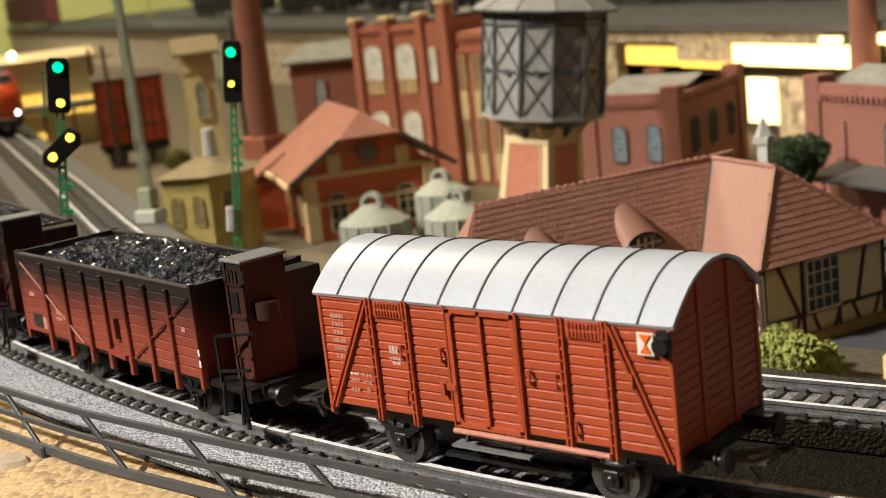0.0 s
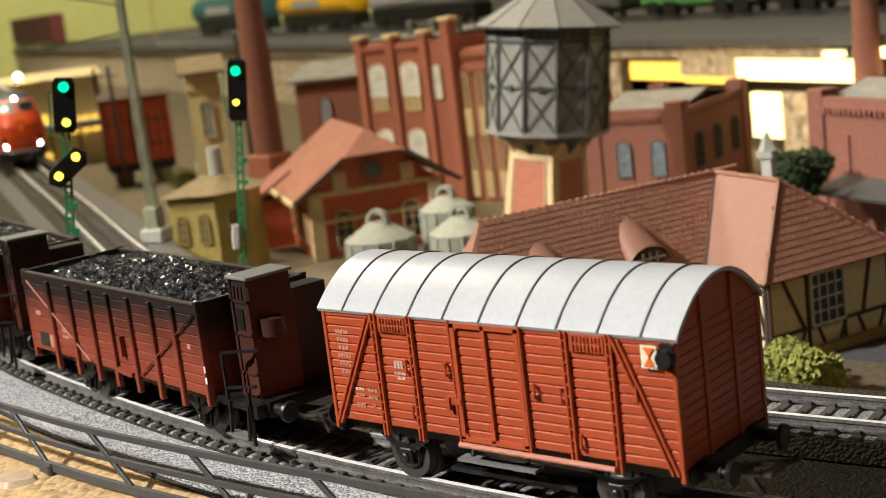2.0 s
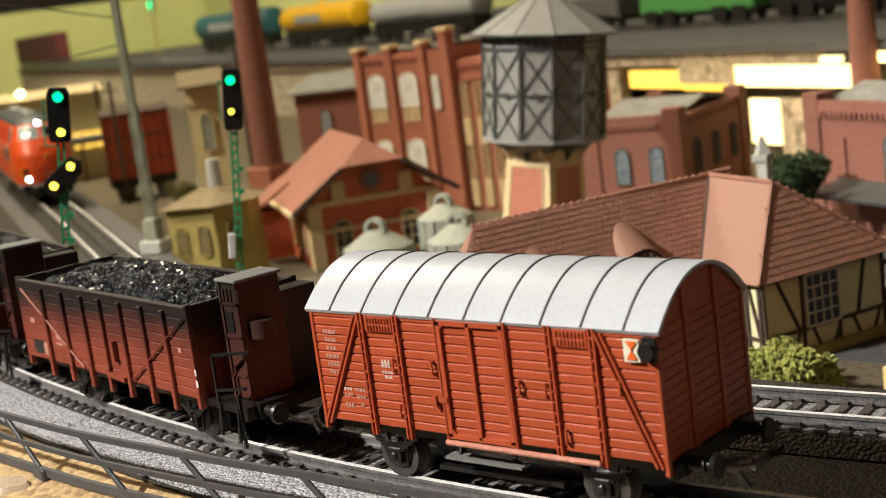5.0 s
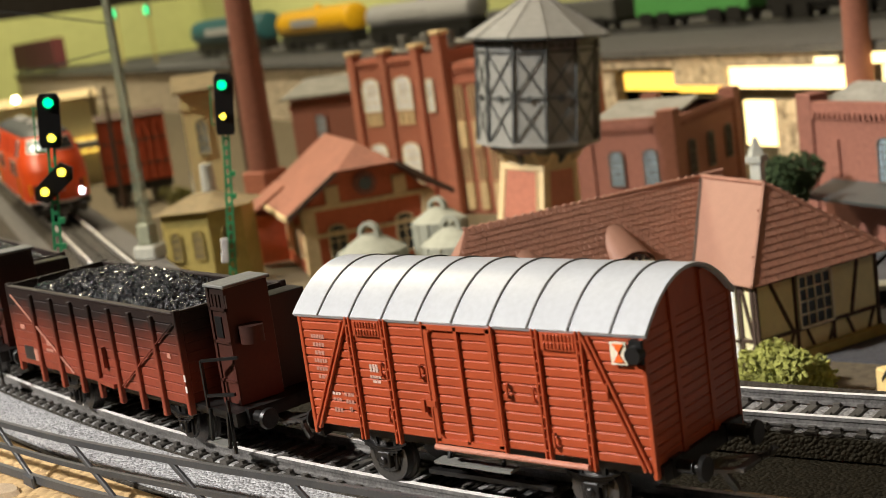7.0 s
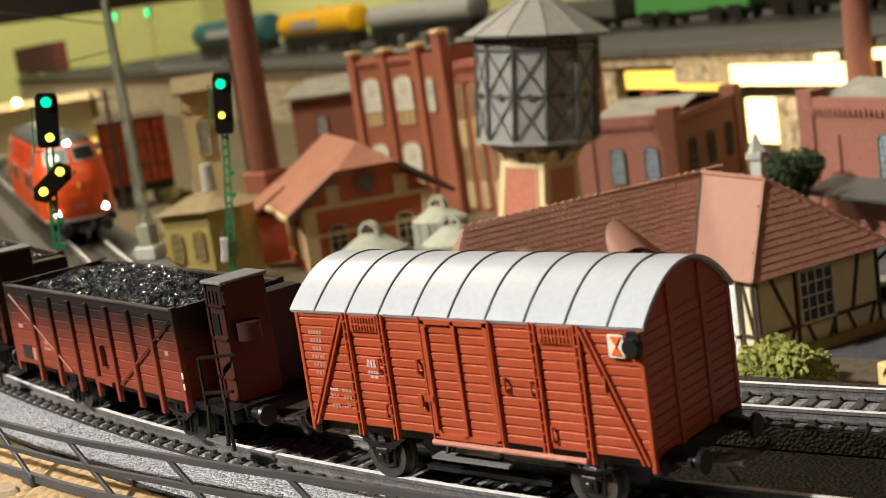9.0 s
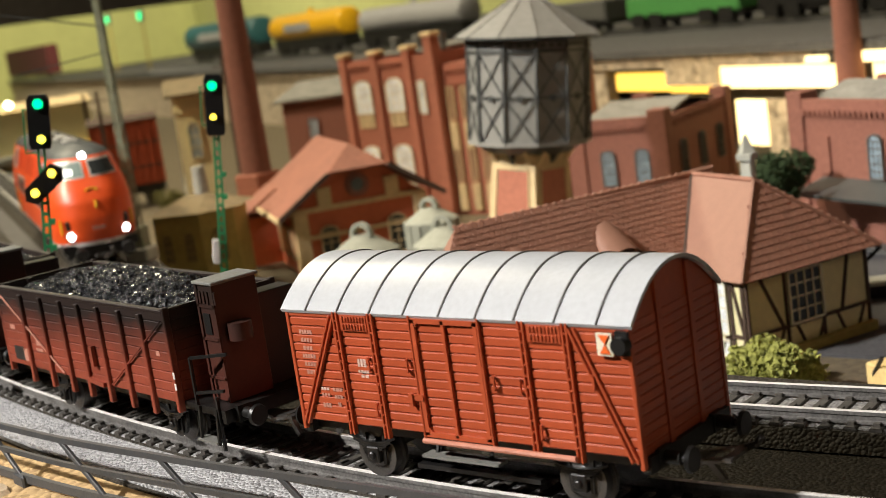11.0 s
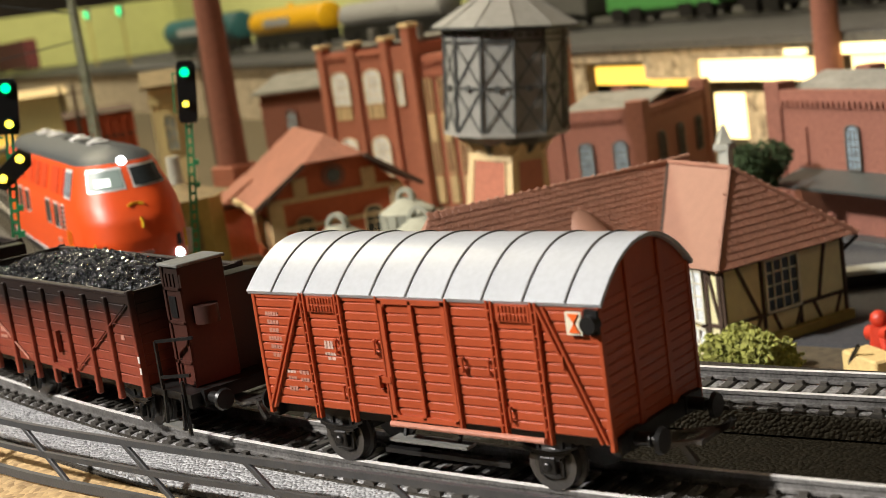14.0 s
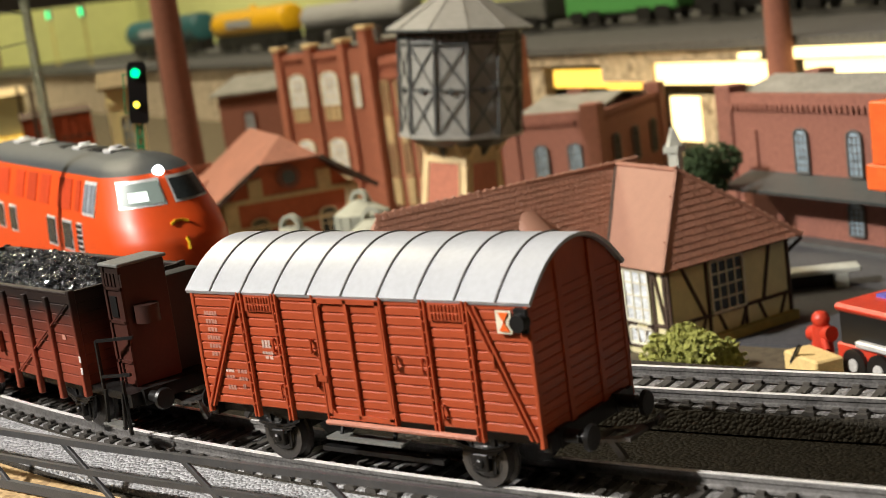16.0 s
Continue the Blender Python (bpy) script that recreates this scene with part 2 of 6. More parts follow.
def box(bm, x0, x1, y0, y1, z0, z1, m=None):
    mm = Matrix.Translation(((x0 + x1) / 2, (y0 + y1) / 2, (z0 + z1) / 2)) @ Matrix.Diagonal((x1 - x0, y1 - y0, z1 - z0, 1))
    return bmesh.ops.create_cube(bm, size=1, matrix=(m @ mm) if m else mm)["verts"]


def cyl(bm, a, b, r, r2=None, seg=16):
    a, b = Vector(a), Vector(b)
    q = (b - a).to_track_quat("Z", "Y").to_matrix().to_4x4()
    m = Matrix.Translation((a + b) / 2) @ q
    return bmesh.ops.create_cone(bm, cap_ends=True, segments=seg, radius1=r, radius2=r if r2 is None else r2, depth=(b - a).length, matrix=m)["verts"]


def ball(bm, c, r, scale=(1, 1, 1), sub=2):
    m = Matrix.Translation(c) @ Matrix.Diagonal((*scale, 1))
    return bmesh.ops.create_icosphere(bm, subdivisions=sub, radius=r, matrix=m)["verts"]


def bar(bm, a, b, w, h=None):
    """A square bar from a to b, w wide and h high."""
    a, b = Vector(a), Vector(b)
    q = (b - a).to_track_quat("X", "Z").to_matrix().to_4x4()
    m = Matrix.Translation((a + b) / 2) @ q @ Matrix.Diagonal(((b - a).length, w, h or w, 1))
    return bmesh.ops.create_cube(bm, size=1, matrix=m)["verts"]


def solid(bm, bottom, top):
    """A closed solid between two rings of points."""
    a, b = [bm.verts.new(p) for p in bottom], [bm.verts.new(p) for p in top]
    n = len(a)
    bm.faces.new(a[::-1]), bm.faces.new(b)
    for i in range(n):
        bm.faces.new((a[i], a[(i + 1) % n], b[(i + 1) % n], b[i]))


def sheet(bm, rows):
    grid = [[bm.verts.new(p) for p in row] for row in rows]
    for r, s in zip(grid, grid[1:]):
        for i in range(len(r) - 1):
            bm.faces.new((r[i], r[i + 1], s[i + 1], s[i]))
    return grid


def thing(name, m, label, category, group=""):
    ob = new(name)
    ob.empty_display_size = 0.01
    ob.matrix_basis = m
    return tagged(ob, label, category, group)


def mesh(name, bm, material, smooth=False, bevel=0.0):
    if bevel:
        bmesh.ops.bevel(bm, geom=list(bm.edges), offset=bevel, segments=1, affect="EDGES", clamp_overlap=True)
    bmesh.ops.recalc_face_normals(bm, faces=bm.faces)
    data = bpy.data.meshes.new(name)
    bm.to_mesh(data)
    bm.free()
    data.materials.append(material)
    if smooth:
        data.shade_smooth()
        data.set_sharp_from_angle(angle=radians(35))
    return data


def part(name, bm, material, parent, label="", smooth=False, bevel=0.0, at=None):
    ob = new(name, mesh(name, bm, material, smooth, bevel))
    ob.parent = parent
    if at is not None:
        ob.matrix_basis = at
    return tagged(ob, label)


def structure(name, bm, material, label, category, smooth=False):
    return tagged(new(name, mesh(name, bm, material, smooth)), label, category, kind="structure")


def shared(name, data, parent, at):
    ob = new(name, data)
    ob.parent, ob.matrix_basis = parent, at
    return ob


# ---- the two tracks' lines ----


def track_line(turns, x_known, y_known):
    xs = np.linspace(-2.2, 1.0, 1601)
    slope = np.tan(np.radians(np.interp(xs, [a for a, _ in turns], [h for _, h in turns])))
    ys = np.concatenate([[0], np.cumsum((slope[1:] + slope[:-1]) / 2 * (xs[1] - xs[0]))])
    ys += y_known - np.interp(x_known, xs, ys)
    s = np.concatenate([[0], np.cumsum(np.hypot(np.diff(xs), np.diff(ys)))])
    return xs, ys, s


FRONT = track_line([(-2.2, -29), (-0.5, -28), (-0.33, -21), (-0.19, -12.5), (-0.12, -9), (-0.065, -4.5), (0, 0.3), (0.05, 2.8), (0.12, 5), (0.4, 12), (1, 25)], 0, -0.0042)
REAR = track_line([(-2.2, -28.2), (-0.56, -28.2), (-0.5, -28.9), (-0.4, -28.8), (-0.3, -25.8), (-0.2, -20), (-0.15, -14), (-0.1, -5), (-0.05, 0), (0.03, 4.5), (0.12, 7), (0.4, 13), (1, 25)], -0.2, 0.0951)
REAR_DROP = -0.005
RAIL_TOP = 0.0068


def along(line, s, off=0.0, z=0.0):
    """The pose at the distance s along a track, off metres to its left."""
    x, y = np.interp(s, line[2], line[0]), np.interp(s, line[2], line[1])
    a, b = np.interp(s - 0.001, line[2], line[1]), np.interp(s + 0.001, line[2], line[1])
    h = math.asin(max(-1, min(1, (b - a) / 0.002)))
    return Matrix.Translation((x - off * math.sin(h), y + off * math.cos(h), z)) @ Matrix.Rotation(h, 4, "Z")


def s_at(line, x):
    return float(np.interp(x, line[0], line[2]))


def ribbon(bm, line, x0, x1, profile, step=0.006):
    """Sweep a closed profile of (offset, z) along a track."""
    n = max(2, int((s_at(line, x1) - s_at(line, x0)) / step))
    rows = []
    for k in range(n + 1):
        m = along(line, s_at(line, x0) + k / n * (s_at(line, x1) - s_at(line, x0)))
        rows.append([bm.verts.new(m @ Vector((0, o, z))) for o, z in profile])
    q = len(profile)
    for r, s in zip(rows, rows[1:]):
        for i in range(q):
            bm.faces.new((r[i], r[(i + 1) % q], s[(i + 1) % q], s[i]))
    bm.faces.new(rows[0]), bm.faces.new(rows[-1][::-1])


GROUND_Z = -0.035

# ---- structure ----


def build_ground():
    bm = bmesh.new()
    box(bm, -4, 3, -0.026, 4, GROUND_Z - 0.02, GROUND_Z)
    structure("ground", bm, TOWN, "sandy brown ground of the model town", "ground")
    bm = bmesh.new()
    ribbon(bm, FRONT, -1.2, 0.6, [(-0.026, GROUND_Z), (-0.026, -0.0006), (0.020, -0.0006), (0.032, -0.0058), (0.110, -0.0058), (0.122, GROUND_Z)], 0.02)
    structure("railway_embankment", bm, BLACK_BED, "black granular ballast bed under the model tracks", "embankment")
    bm = bmesh.new()
    ribbon(bm, REAR, -2.1, -0.12, [(-0.028, GROUND_Z), (-0.028, -0.0052), (0.030, -0.0052), (0.038, GROUND_Z)], 0.02)
    structure("railway_embankment_2", bm, TRACK_BED, "dark grey ballast bed of the second track", "embankment")
    bm = bmesh.new()
    ribbon(bm, FRONT, -1.2, 0.6, [(-0.0246, -0.004), (-0.0246, 0.0008), (-0.0102, 0.0033), (-0.0102, -0.004)], 0.01)
    structure("pavement", bm, STREET, "grey granular strip beside the track", "pavement")
    bm = bmesh.new()
    ribbon(bm, FRONT, -1.2, 0.6, [(-0.056, -0.02), (-0.056, -0.0042), (-0.022, -0.0008), (-0.022, -0.02)], 0.01)
    structure("cork_edge", bm, CORK, "cork board edge of the layout", "board edge")
    bm = bmesh.new()
    ribbon(bm, FRONT, -1.2, 0.6, [(-0.062, -0.30), (-0.062, -0.0075), (-0.056, -0.0060), (-0.05, -0.30)], 0.01)
    structure("layout_front", bm, ROCK, "pale stone-faced front of the layout", "layout front")
    bm = bmesh.new()
    ribbon(bm, FRONT, 0.035, 0.6, [(0.0240, -0.006), (0.0240, -0.0004), (0.0272, -0.0010), (0.0272, -0.008)], 0.01)
    structure("cork_strip", bm, CORK_DULL, "narrow strip of bare cork beside the track", "board edge")
    # hall around
    bm = bmesh.new()
    box(bm, -5, 4, -3, 4.5, -0.95, -0.9)
    structure("floor", bm, WALL_DARK, "dim brown hall floor", "floor")
    bm = bmesh.new()
    box(bm, -5, 4, -3, 4.5, 2.2, 2.25)
    structure("ceiling", bm, WALL_DARK, "dim hall ceiling", "ceiling")
    for n, (a, b, c, d) in {"wall_south": (-5, 4, -3.05, -3), "wall_north": (-5, 4, 4.5, 4.55), "wall_west": (-5.05, -5, -3, 4.5), "wall_east": (4, 4.05, -3, 4.5)}.items():
        bm = bmesh.new()
        box(bm, a, b, c, d, -0.95, 2.25)
        structure(n, bm, WALL_DARK, "dim brown hall wall", "wall")


build_ground()


def build_track(name, line, x0, x1, label, z=0.0):
    t = thing(name, Matrix.Translation((0, 0, z)), label, "railway track", "model railway tracks")
    for side in (-1, 1):
        o = side * 0.00825
        bm = bmesh.new()
        p = [(-0.0009, 0.0040), (-0.0009, 0.0045), (-0.0003, 0.0048), (-0.0003, 0.0058), (-0.00065, 0.0060), (-0.00065, RAIL_TOP), (0.00065, RAIL_TOP), (0.00065, 0.0060), (0.0003, 0.0058), (0.0003, 0.0048), (0.0009, 0.0045), (0.0009, 0.0040)]
        ribbon(bm, line, x0, x1, [(o + a, z) for a, z in p], 0.005)
        rail = part("rail", bm, RAIL_WEB, t, "nickel rail with dull sides")
        bm = bmesh.new()
        ribbon(bm, line, x0, x1, [(o - 0.00058, RAIL_TOP - 0.0002), (o - 0.00058, RAIL_TOP + 0.00012), (o + 0.00058, RAIL_TOP + 0.00012), (o + 0.00058, RAIL_TOP - 0.0002)], 0.005)
        part("rail_head", bm, RAIL, rail, "rail head with its bright glint in the colour")
    bm = bmesh.new()
    box(bm, -0.0014, 0.0014, -0.0116, 0.0116, 0.0012, 0.0040)
    for y in (-0.0098, -0.0068, 0.0068, 0.0098):
        box(bm, -0.0008, 0.0008, y - 0.0006, y + 0.0006, 0.0040, 0.0048)
    for x in (-0.0004,):
        box(bm, x - 0.0003, x + 0.0011, -0.0012, 0.0012, 0.0040, 0.0045)
    bmesh.ops.bevel(bm, geom=[e for e in bm.edges if e.calc_length() > 0.02], offset=0.0003, segments=1, affect="EDGES")
    data = mesh("sleeper", bm, SLEEPER)
    s, end = s_at(line, x0), s_at(line, x1)
    while s < end:
        shared("sleeper", data, t, along(line, s, random.uniform(-0.0002, 0.0002), random.uniform(-0.0001, 0.0001)))
        s += 0.0058
    bm = bmesh.new()
    ribbon(bm, line, x0, x1, [(-0.0112, -0.0002), (-0.0104, 0.0034), (0.0104, 0.0034), (0.0112, -0.0002)], 0.01)
    tagged(part("track_ballast", bm, BALLAST, t, "dark granular ballast between the sleepers"), kind="stuff")
    bm = bmesh.new()
    ribbon(bm, line, x0, x1, [(-0.0165, -0.0004), (-0.0122, 0.0031), (0.0122, 0.0031), (0.0165, -0.0004)], 0.01)
    tagged(part("track_shoulder", bm, BLACK_BED, t, "black granular shoulder of the track"), kind="stuff")
    return t


build_track("railway_track", FRONT, -0.42, 0.22, "model railway track with dark sleepers under the wagons")
build_track("railway_track", REAR, -1.15, 0.30, "model railway track with nickel rails behind the wagons", REAR_DROP)

# ---- wagons ----


def wheelset(parent, x, r=0.0053, half=0.0085, z0=0.0, dy=0.0):
    ax = part("wheelset", (bm := bmesh.new(), cyl(bm, (0, -half - 0.002, 0), (0, half + 0.002, 0), 0.0011, seg=10))[0], STEEL, parent, at=Matrix.Translation((x, dy, z0 + r)))
    for side in (-1, 1):
        bm = bmesh.new()
        cyl(bm, (0, side * (half - 0.0018), 0), (0, side * (half - 0.0009), 0), r + 0.0009, seg=28)
        cyl(bm, (0, side * (half - 0.0009), 0), (0, side * (half + 0.0012), 0), r, seg=28)
        cyl(bm, (0, side * (half + 0.0011), 0), (0, side * (half + 0.0015), 0), r * 0.62, r * 0.5, seg=20)
        part("wheel", bm, WHEEL, ax, "dark steel wheel", smooth=True)


def axle_guard(parent, x, side, y, z_top, r=0.0053):
    """W-shaped axle guard with axle box and leaf spring."""
    bm = bmesh.new()
    ring = [(-0.0050, z_top), (-0.0046, r + 0.0016)] + [(0.0042 * math.cos(a), r + 0.0004 + 0.0040 * math.sin(a)) for a in np.linspace(math.pi, 2 * math.pi, 9)] + [(0.0046, r + 0.0016), (0.0050, z_top)]
    solid(bm, [(x + a, side * y - 0.0004, b) for a, b in ring], [(x + a, side * y + 0.0004, b) for a, b in ring])
    for a in (-0.0030, 0.0030):
        bar(bm, (x + a, side * (y + 0.0006), z_top), (x + a * 0.75, side * (y + 0.0006), r - 0.0022), 0.0006, 0.0008)
    part("axle_guard", bm, BLACK, parent)
    bm = bmesh.new()
    box(bm, x - 0.0017, x + 0.0017, side * (y + 0.0010) - 0.0010, side * (y + 0.0010) + 0.0010, r - 0.0018, r + 0.0018)
    cyl(bm, (x, side * (y + 0.0019), r), (x, side * (y + 0.0027), r), 0.0011, 0.0008, seg=12)
    part("axle_box", bm, BLACK, parent, bevel=0.0003)
    bm = bmesh.new()
    for k in range(4):
        w = 0.0068 - 0.0014 * k
        for i in range(6):
            a, b = -w + i * w / 3, -w + (i + 1) * w / 3
            f = lambda u: r + 0.0042 - 0.0005 * k - 0.0016 * (1 - (u / 0.0068) ** 2)  # noqa: E731
            bar(bm, (x + a, side * (y + 0.001), f(a)), (x + b, side * (y + 0.001), f(b)), 0.0013, 0.0004)
    part("leaf_spring", bm, BLACK, parent)


def buffer_pair(parent, x, face, z, half=0.0101):
    for side in (-1, 1):
        bm = bmesh.new()
        cyl(bm, (x, side * half, z), (x + face * 0.0045, side * half, z), 0.0013, seg=14)
        cyl(bm, (x + face * 0.0040, side * half, z), (x + face * 0.0062, side * half, z), 0.0008, seg=12)
        cyl(bm, (x + face * 0.0062, side * half, z), (x + face * 0.0070, side * half, z), 0.0026, 0.0023, seg=20)
        box(bm, x - 0.0002, x + face * 0.0012 if face > 0 else x + 0.0002, side * half - 0.0019, side * half + 0.0019, z - 0.0019, z + 0.0019)
        part("buffer", bm, BLACK, parent, smooth=True)


def coupling(parent, x, face, z):
    bm = bmesh.new()
    box(bm, min(x - face * 0.006, x + face * 0.004), max(x - face * 0.006, x + face * 0.004), -0.0022, 0.0022, z - 0.0016, z - 0.0004)
    shank = part("coupling", bm, WHEEL, parent, "black loop coupling", bevel=0.0002)

    def rod(name, a, b, w, h=None):
        hb = bmesh.new()
        bar(hb, (x + face * a[0], a[1], z + a[2]), (x + face * b[0], b[1], z + b[2]), w, h)
        part(name, hb, WHEEL, shank)

    for k in (-1, 1):
        rod("loop_side", (0.0015, k * 0.0030, -0.0006), (0.0100, k * 0.0034, 0.0010), 0.0017, 0.0007)
        rod("loop_root", (0.003, k * 0.0030, -0.0008), (-0.002, k * 0.0015, -0.0010), 0.0012)
    rod("loop_cross", (0.0030, -0.0036, -0.0004), (0.0030, 0.0036, -0.0004), 0.0022, 0.0007)
    rod("loop_end", (0.0100, -0.0042, 0.0010), (0.0100, 0.0042, 0.0010), 0.0018, 0.0008)
    rod("loop_tongue", (0.0102, 0.0034, 0.0010), (0.0128, 0.0030, 0.0022), 0.0012)
    rod("loop_tip", (0.0128, 0.0030, 0.0022), (0.0142, 0.0022, 0.0040), 0.0010)
    rod("coupling_hook", (0.004, 0, -0.001), (0.007, 0, -0.0048), 0.0010, 0.0013)


def build_box_wagon(m):
    W = thing("covered_goods_wagon", m, "red-brown covered goods wagon with white arched roof on the track", "goods wagon", "model wagons")
    x0, x1, y, zb, ze = -0.0425, 0.0437, 0.0158, 0.0128, 0.0380
    rise, ry = 0.0088, 0.0168
    arc = lambda v, r=ry, h=rise: h * (1 - abs(v / r) ** 2.1)  # noqa: E731
    # body core with arched ends
    bm = bmesh.new()
    ring = [(-y, zb), (y, zb)] + [(v, ze - 0.0011 + arc(v)) for v in np.linspace(y, -y, 17)]
    solid(bm, [(x0, a, b) for a, b in ring], [(x1, a, b) for a, b in ring])
    body = part("body", bm, RED_BROWN, W)
    # planks on both sides and both ends
    rows = 13
    h = (ze - zb) / rows
    panels = [x0, -0.0277, -0.0178, -0.0072, 0.0104, 0.0206, 0.0305, x1]
    for side in (-1, 1):
        for a, b in zip(panels, panels[1:]):
            bm = bmesh.new()
            box(bm, a + 0.0002, b - 0.0002, -0.00022, 0.00022, 0.00011, h - 0.00011)
            bmesh.ops.bevel(bm, geom=[e for e in bm.edges if e.calc_length() > 0.004], offset=0.00018, segments=1, affect="EDGES")
            data = mesh("plank", bm, RED_BROWN)
            for k in range(rows):
                shared("plank", data, body, Matrix.Translation((0, side * (y + 0.0001), zb + k * h)))
    bm = bmesh.new()
    box(bm, -0.0002, 0.0002, -y + 0.0006, y - 0.0006, 0.00013, h - 0.00013)
    bmesh.ops.bevel(bm, geom=[e for e in bm.edges if e.calc_length() > 0.004], offset=0.00018, segments=1, affect="EDGES")
    data = mesh("plank", bm, RED_BROWN)
    for e in (x0, x1):
        for k in range(rows + 3):
            if k < rows:
                shared("plank", data, body, Matrix.Translation((e, 0, zb + k * h)))
        for v in (-0.0058, 0.0058):
            bm = bmesh.new()
            box(bm, e - 0.0006, e + 0.0006, v - 0.0008, v + 0.0008, zb - 0.001, ze + arc(v) - 0.0014)
            part("end_post", bm, RED_BROWN, W, bevel=0.0001)
        for v in (-1, 1):
            bm = bmesh.new()
            box(bm, e - 0.0005, e + 0.0005, v * y - 0.0006, v * y + 0.0006, zb - 0.0022, ze)
            part("corner_post", bm, RED_BROWN, W, bevel=0.00015)
    for side in (-1, 1):
        yo = side * (y + 0.0005)
        for p in panels[1:-1]:
            wide = 0.0008
            for dx in ((-0.0005, 0.0005) if p not in (-0.0072, 0.0104) else (0.0,)):
                bm = bmesh.new()
                box(bm, p + dx - wide / 3, p + dx + wide / 3, yo - 0.0006, yo + 0.0006, zb - 0.0020, ze - 0.0002)
                part("side_post", bm, RED_BROWN, W, bevel=0.0001)
            bm = bmesh.new()
            for k in range(11):
                ball(bm, (p, yo + side * 0.0004, zb + 0.001 + k * 0.0022), 0.00030, sub=1)
            part("rivet_strip", bm, RED_BROWN, W)
        for (a, b) in (((x0 + 0.001, zb - 0.0008), (-0.0290, ze - 0.0012)), ((x1 - 0.0012, zb - 0.0008), (0.0318, ze - 0.0012))):
            bm = bmesh.new()
            for d in (-0.0006, 0.0006):
                bar(bm, (a[0] + d, yo, a[1]), (b[0] + d, yo, b[1]), 0.0010, 0.0006)
            part("diagonal_brace", bm, RED_BROWN, W, bevel=0.0001)
        # louvred vents
        for a, b in ((-0.0264, -0.0190), (0.0219, 0.0294)):
            bm = bmesh.new()
            box(bm, a, b, yo - 0.0004, yo + 0.0001, ze - 0.0042, ze - 0.0008)
            part("vent_panel", bm, RED_BROWN, W)
            for k in range(8):
                for r in range(2):
                    bm = bmesh.new()
                    u = a + 0.0004 + (b - a - 0.0008) * (k + 0.5) / 8
                    box(bm, u - 0.00024, u + 0.00024, yo - side * 0.0002, yo + side * 0.0007, ze - 0.0039 + r * 0.0016, ze - 0.0027 + r * 0.0016)
                    part("vent_slat", bm, RED_BROWN, W, bevel=0.0001)
        # sliding door frame, corner gussets, rail and latch
        bm = bmesh.new()
        d0, d1 = -0.0068, 0.0100
        box(bm, d0, d1, yo - 0.0005, yo + 0.0004, ze - 0.0018, ze - 0.0008)
        box(bm, d0, d1, yo - 0.0005, yo + 0.0004, zb - 0.0004, zb + 0.0006)
        box(bm, d0, d0 + 0.0010, yo - 0.0005, yo + 0.0005, zb, ze - 0.001)
        box(bm, d1 - 0.0010, d1, yo - 0.0005, yo + 0.0005, zb, ze - 0.001)
        box(bm, 0.0010, 0.0018, yo - 0.0005, yo + 0.0004, zb, ze - 0.001)
        for gx, gz, kx, kz in ((d0, zb, 1, 1), (d1, zb, -1, 1), (d0, ze - 0.001, 1, -1)):
            ring = [(gx, gz), (gx + kx * 0.0024, gz), (gx, gz + kz * 0.0028)]
            solid(bm, [(p, yo - 0.0004, q) for p, q in ring], [(p, yo + 0.0004, q) for p, q in ring])
        part("sliding_door", bm, RED_BROWN, W)
        bm = bmesh.new()
        cyl(bm, (d0 - 0.0004, yo + side * 0.0009, zb - 0.0011), (0.0300, yo + side * 0.0009, zb - 0.0011), 0.0006, seg=8)
        part("door_rail", bm, RED_LIGHT, W, "worn pinkish door rail")
        bm = bmesh.new()
        box(bm, d0 - 0.0032, d0 + 0.0008, yo - 0.0002, yo + side * 0.0007, zb + 0.0072, zb + 0.0085)
        box(bm, d0 - 0.0028, d0 - 0.0018, yo, yo + side * 0.0011, zb + 0.0060, zb + 0.0086)
        part("door_latch", bm, RED_BROWN, W)
        for hx, hz in ((-0.0196, 0.0268), (-0.0090, 0.0272), (-0.0192, 0.0170), (0.0128, 0.0250), (0.0190, 0.0248), (0.0226, 0.0160), (0.0358, 0.0268)):
            bm = bmesh.new()
            bar(bm, (hx, yo + side * 0.0007, hz - 0.0012), (hx, yo + side * 0.0007, hz + 0.0012), 0.0004)
            for q in (-0.0012, 0.0012):
                bar(bm, (hx - 0.0004, yo, hz + q), (hx, yo + side * 0.0008, hz + q), 0.0005)
            part("grab_handle", bm, RED_BROWN, W)
        # small print as bars
        prints = [(-0.0224, 0.0268, 0.0026, 0.0017, PRINT), (-0.0222, 0.0249, 0.0032, 0.0006, PRINT), (-0.0220, 0.0239, 0.0024, 0.0006, PRINT)]
        prints += [(-0.0378, 0.0328 - k * 0.0018, 0.0040 - 0.0005 * (k % 3), 0.0009, FADED) for k in range(6)]
        prints += [(-0.0345, 0.0203, 0.0026, 0.0006, PRINT), (-0.0308, 0.0203, 0.0030, 0.0008, FADED), (-0.0345, 0.0190, 0.0026, 0.0006, FADED), (-0.0308, 0.0187, 0.0026, 0.0008, FADED), (-0.0346, 0.0166, 0.0026, 0.0010, FADED), (-0.0308, 0.0170, 0.0010, 0.0010, FADED)]
        for px, pz, w, hh, mt in prints:
            bm = bmesh.new()
            n = max(2, int(w / 0.0008))
            for k in range(n):
                u = px - w / 2 + w * (k + 0.5) / n
                box(bm, u - w / n * 0.38, u + w / n * 0.38, side * (y + 0.00030), side * (y + 0.00040), pz - hh / 2, pz + hh / 2)
            part("print_bar", bm, mt, W, "small pale lettering")
    # arched roof with seams
    bm = bmesh.new()
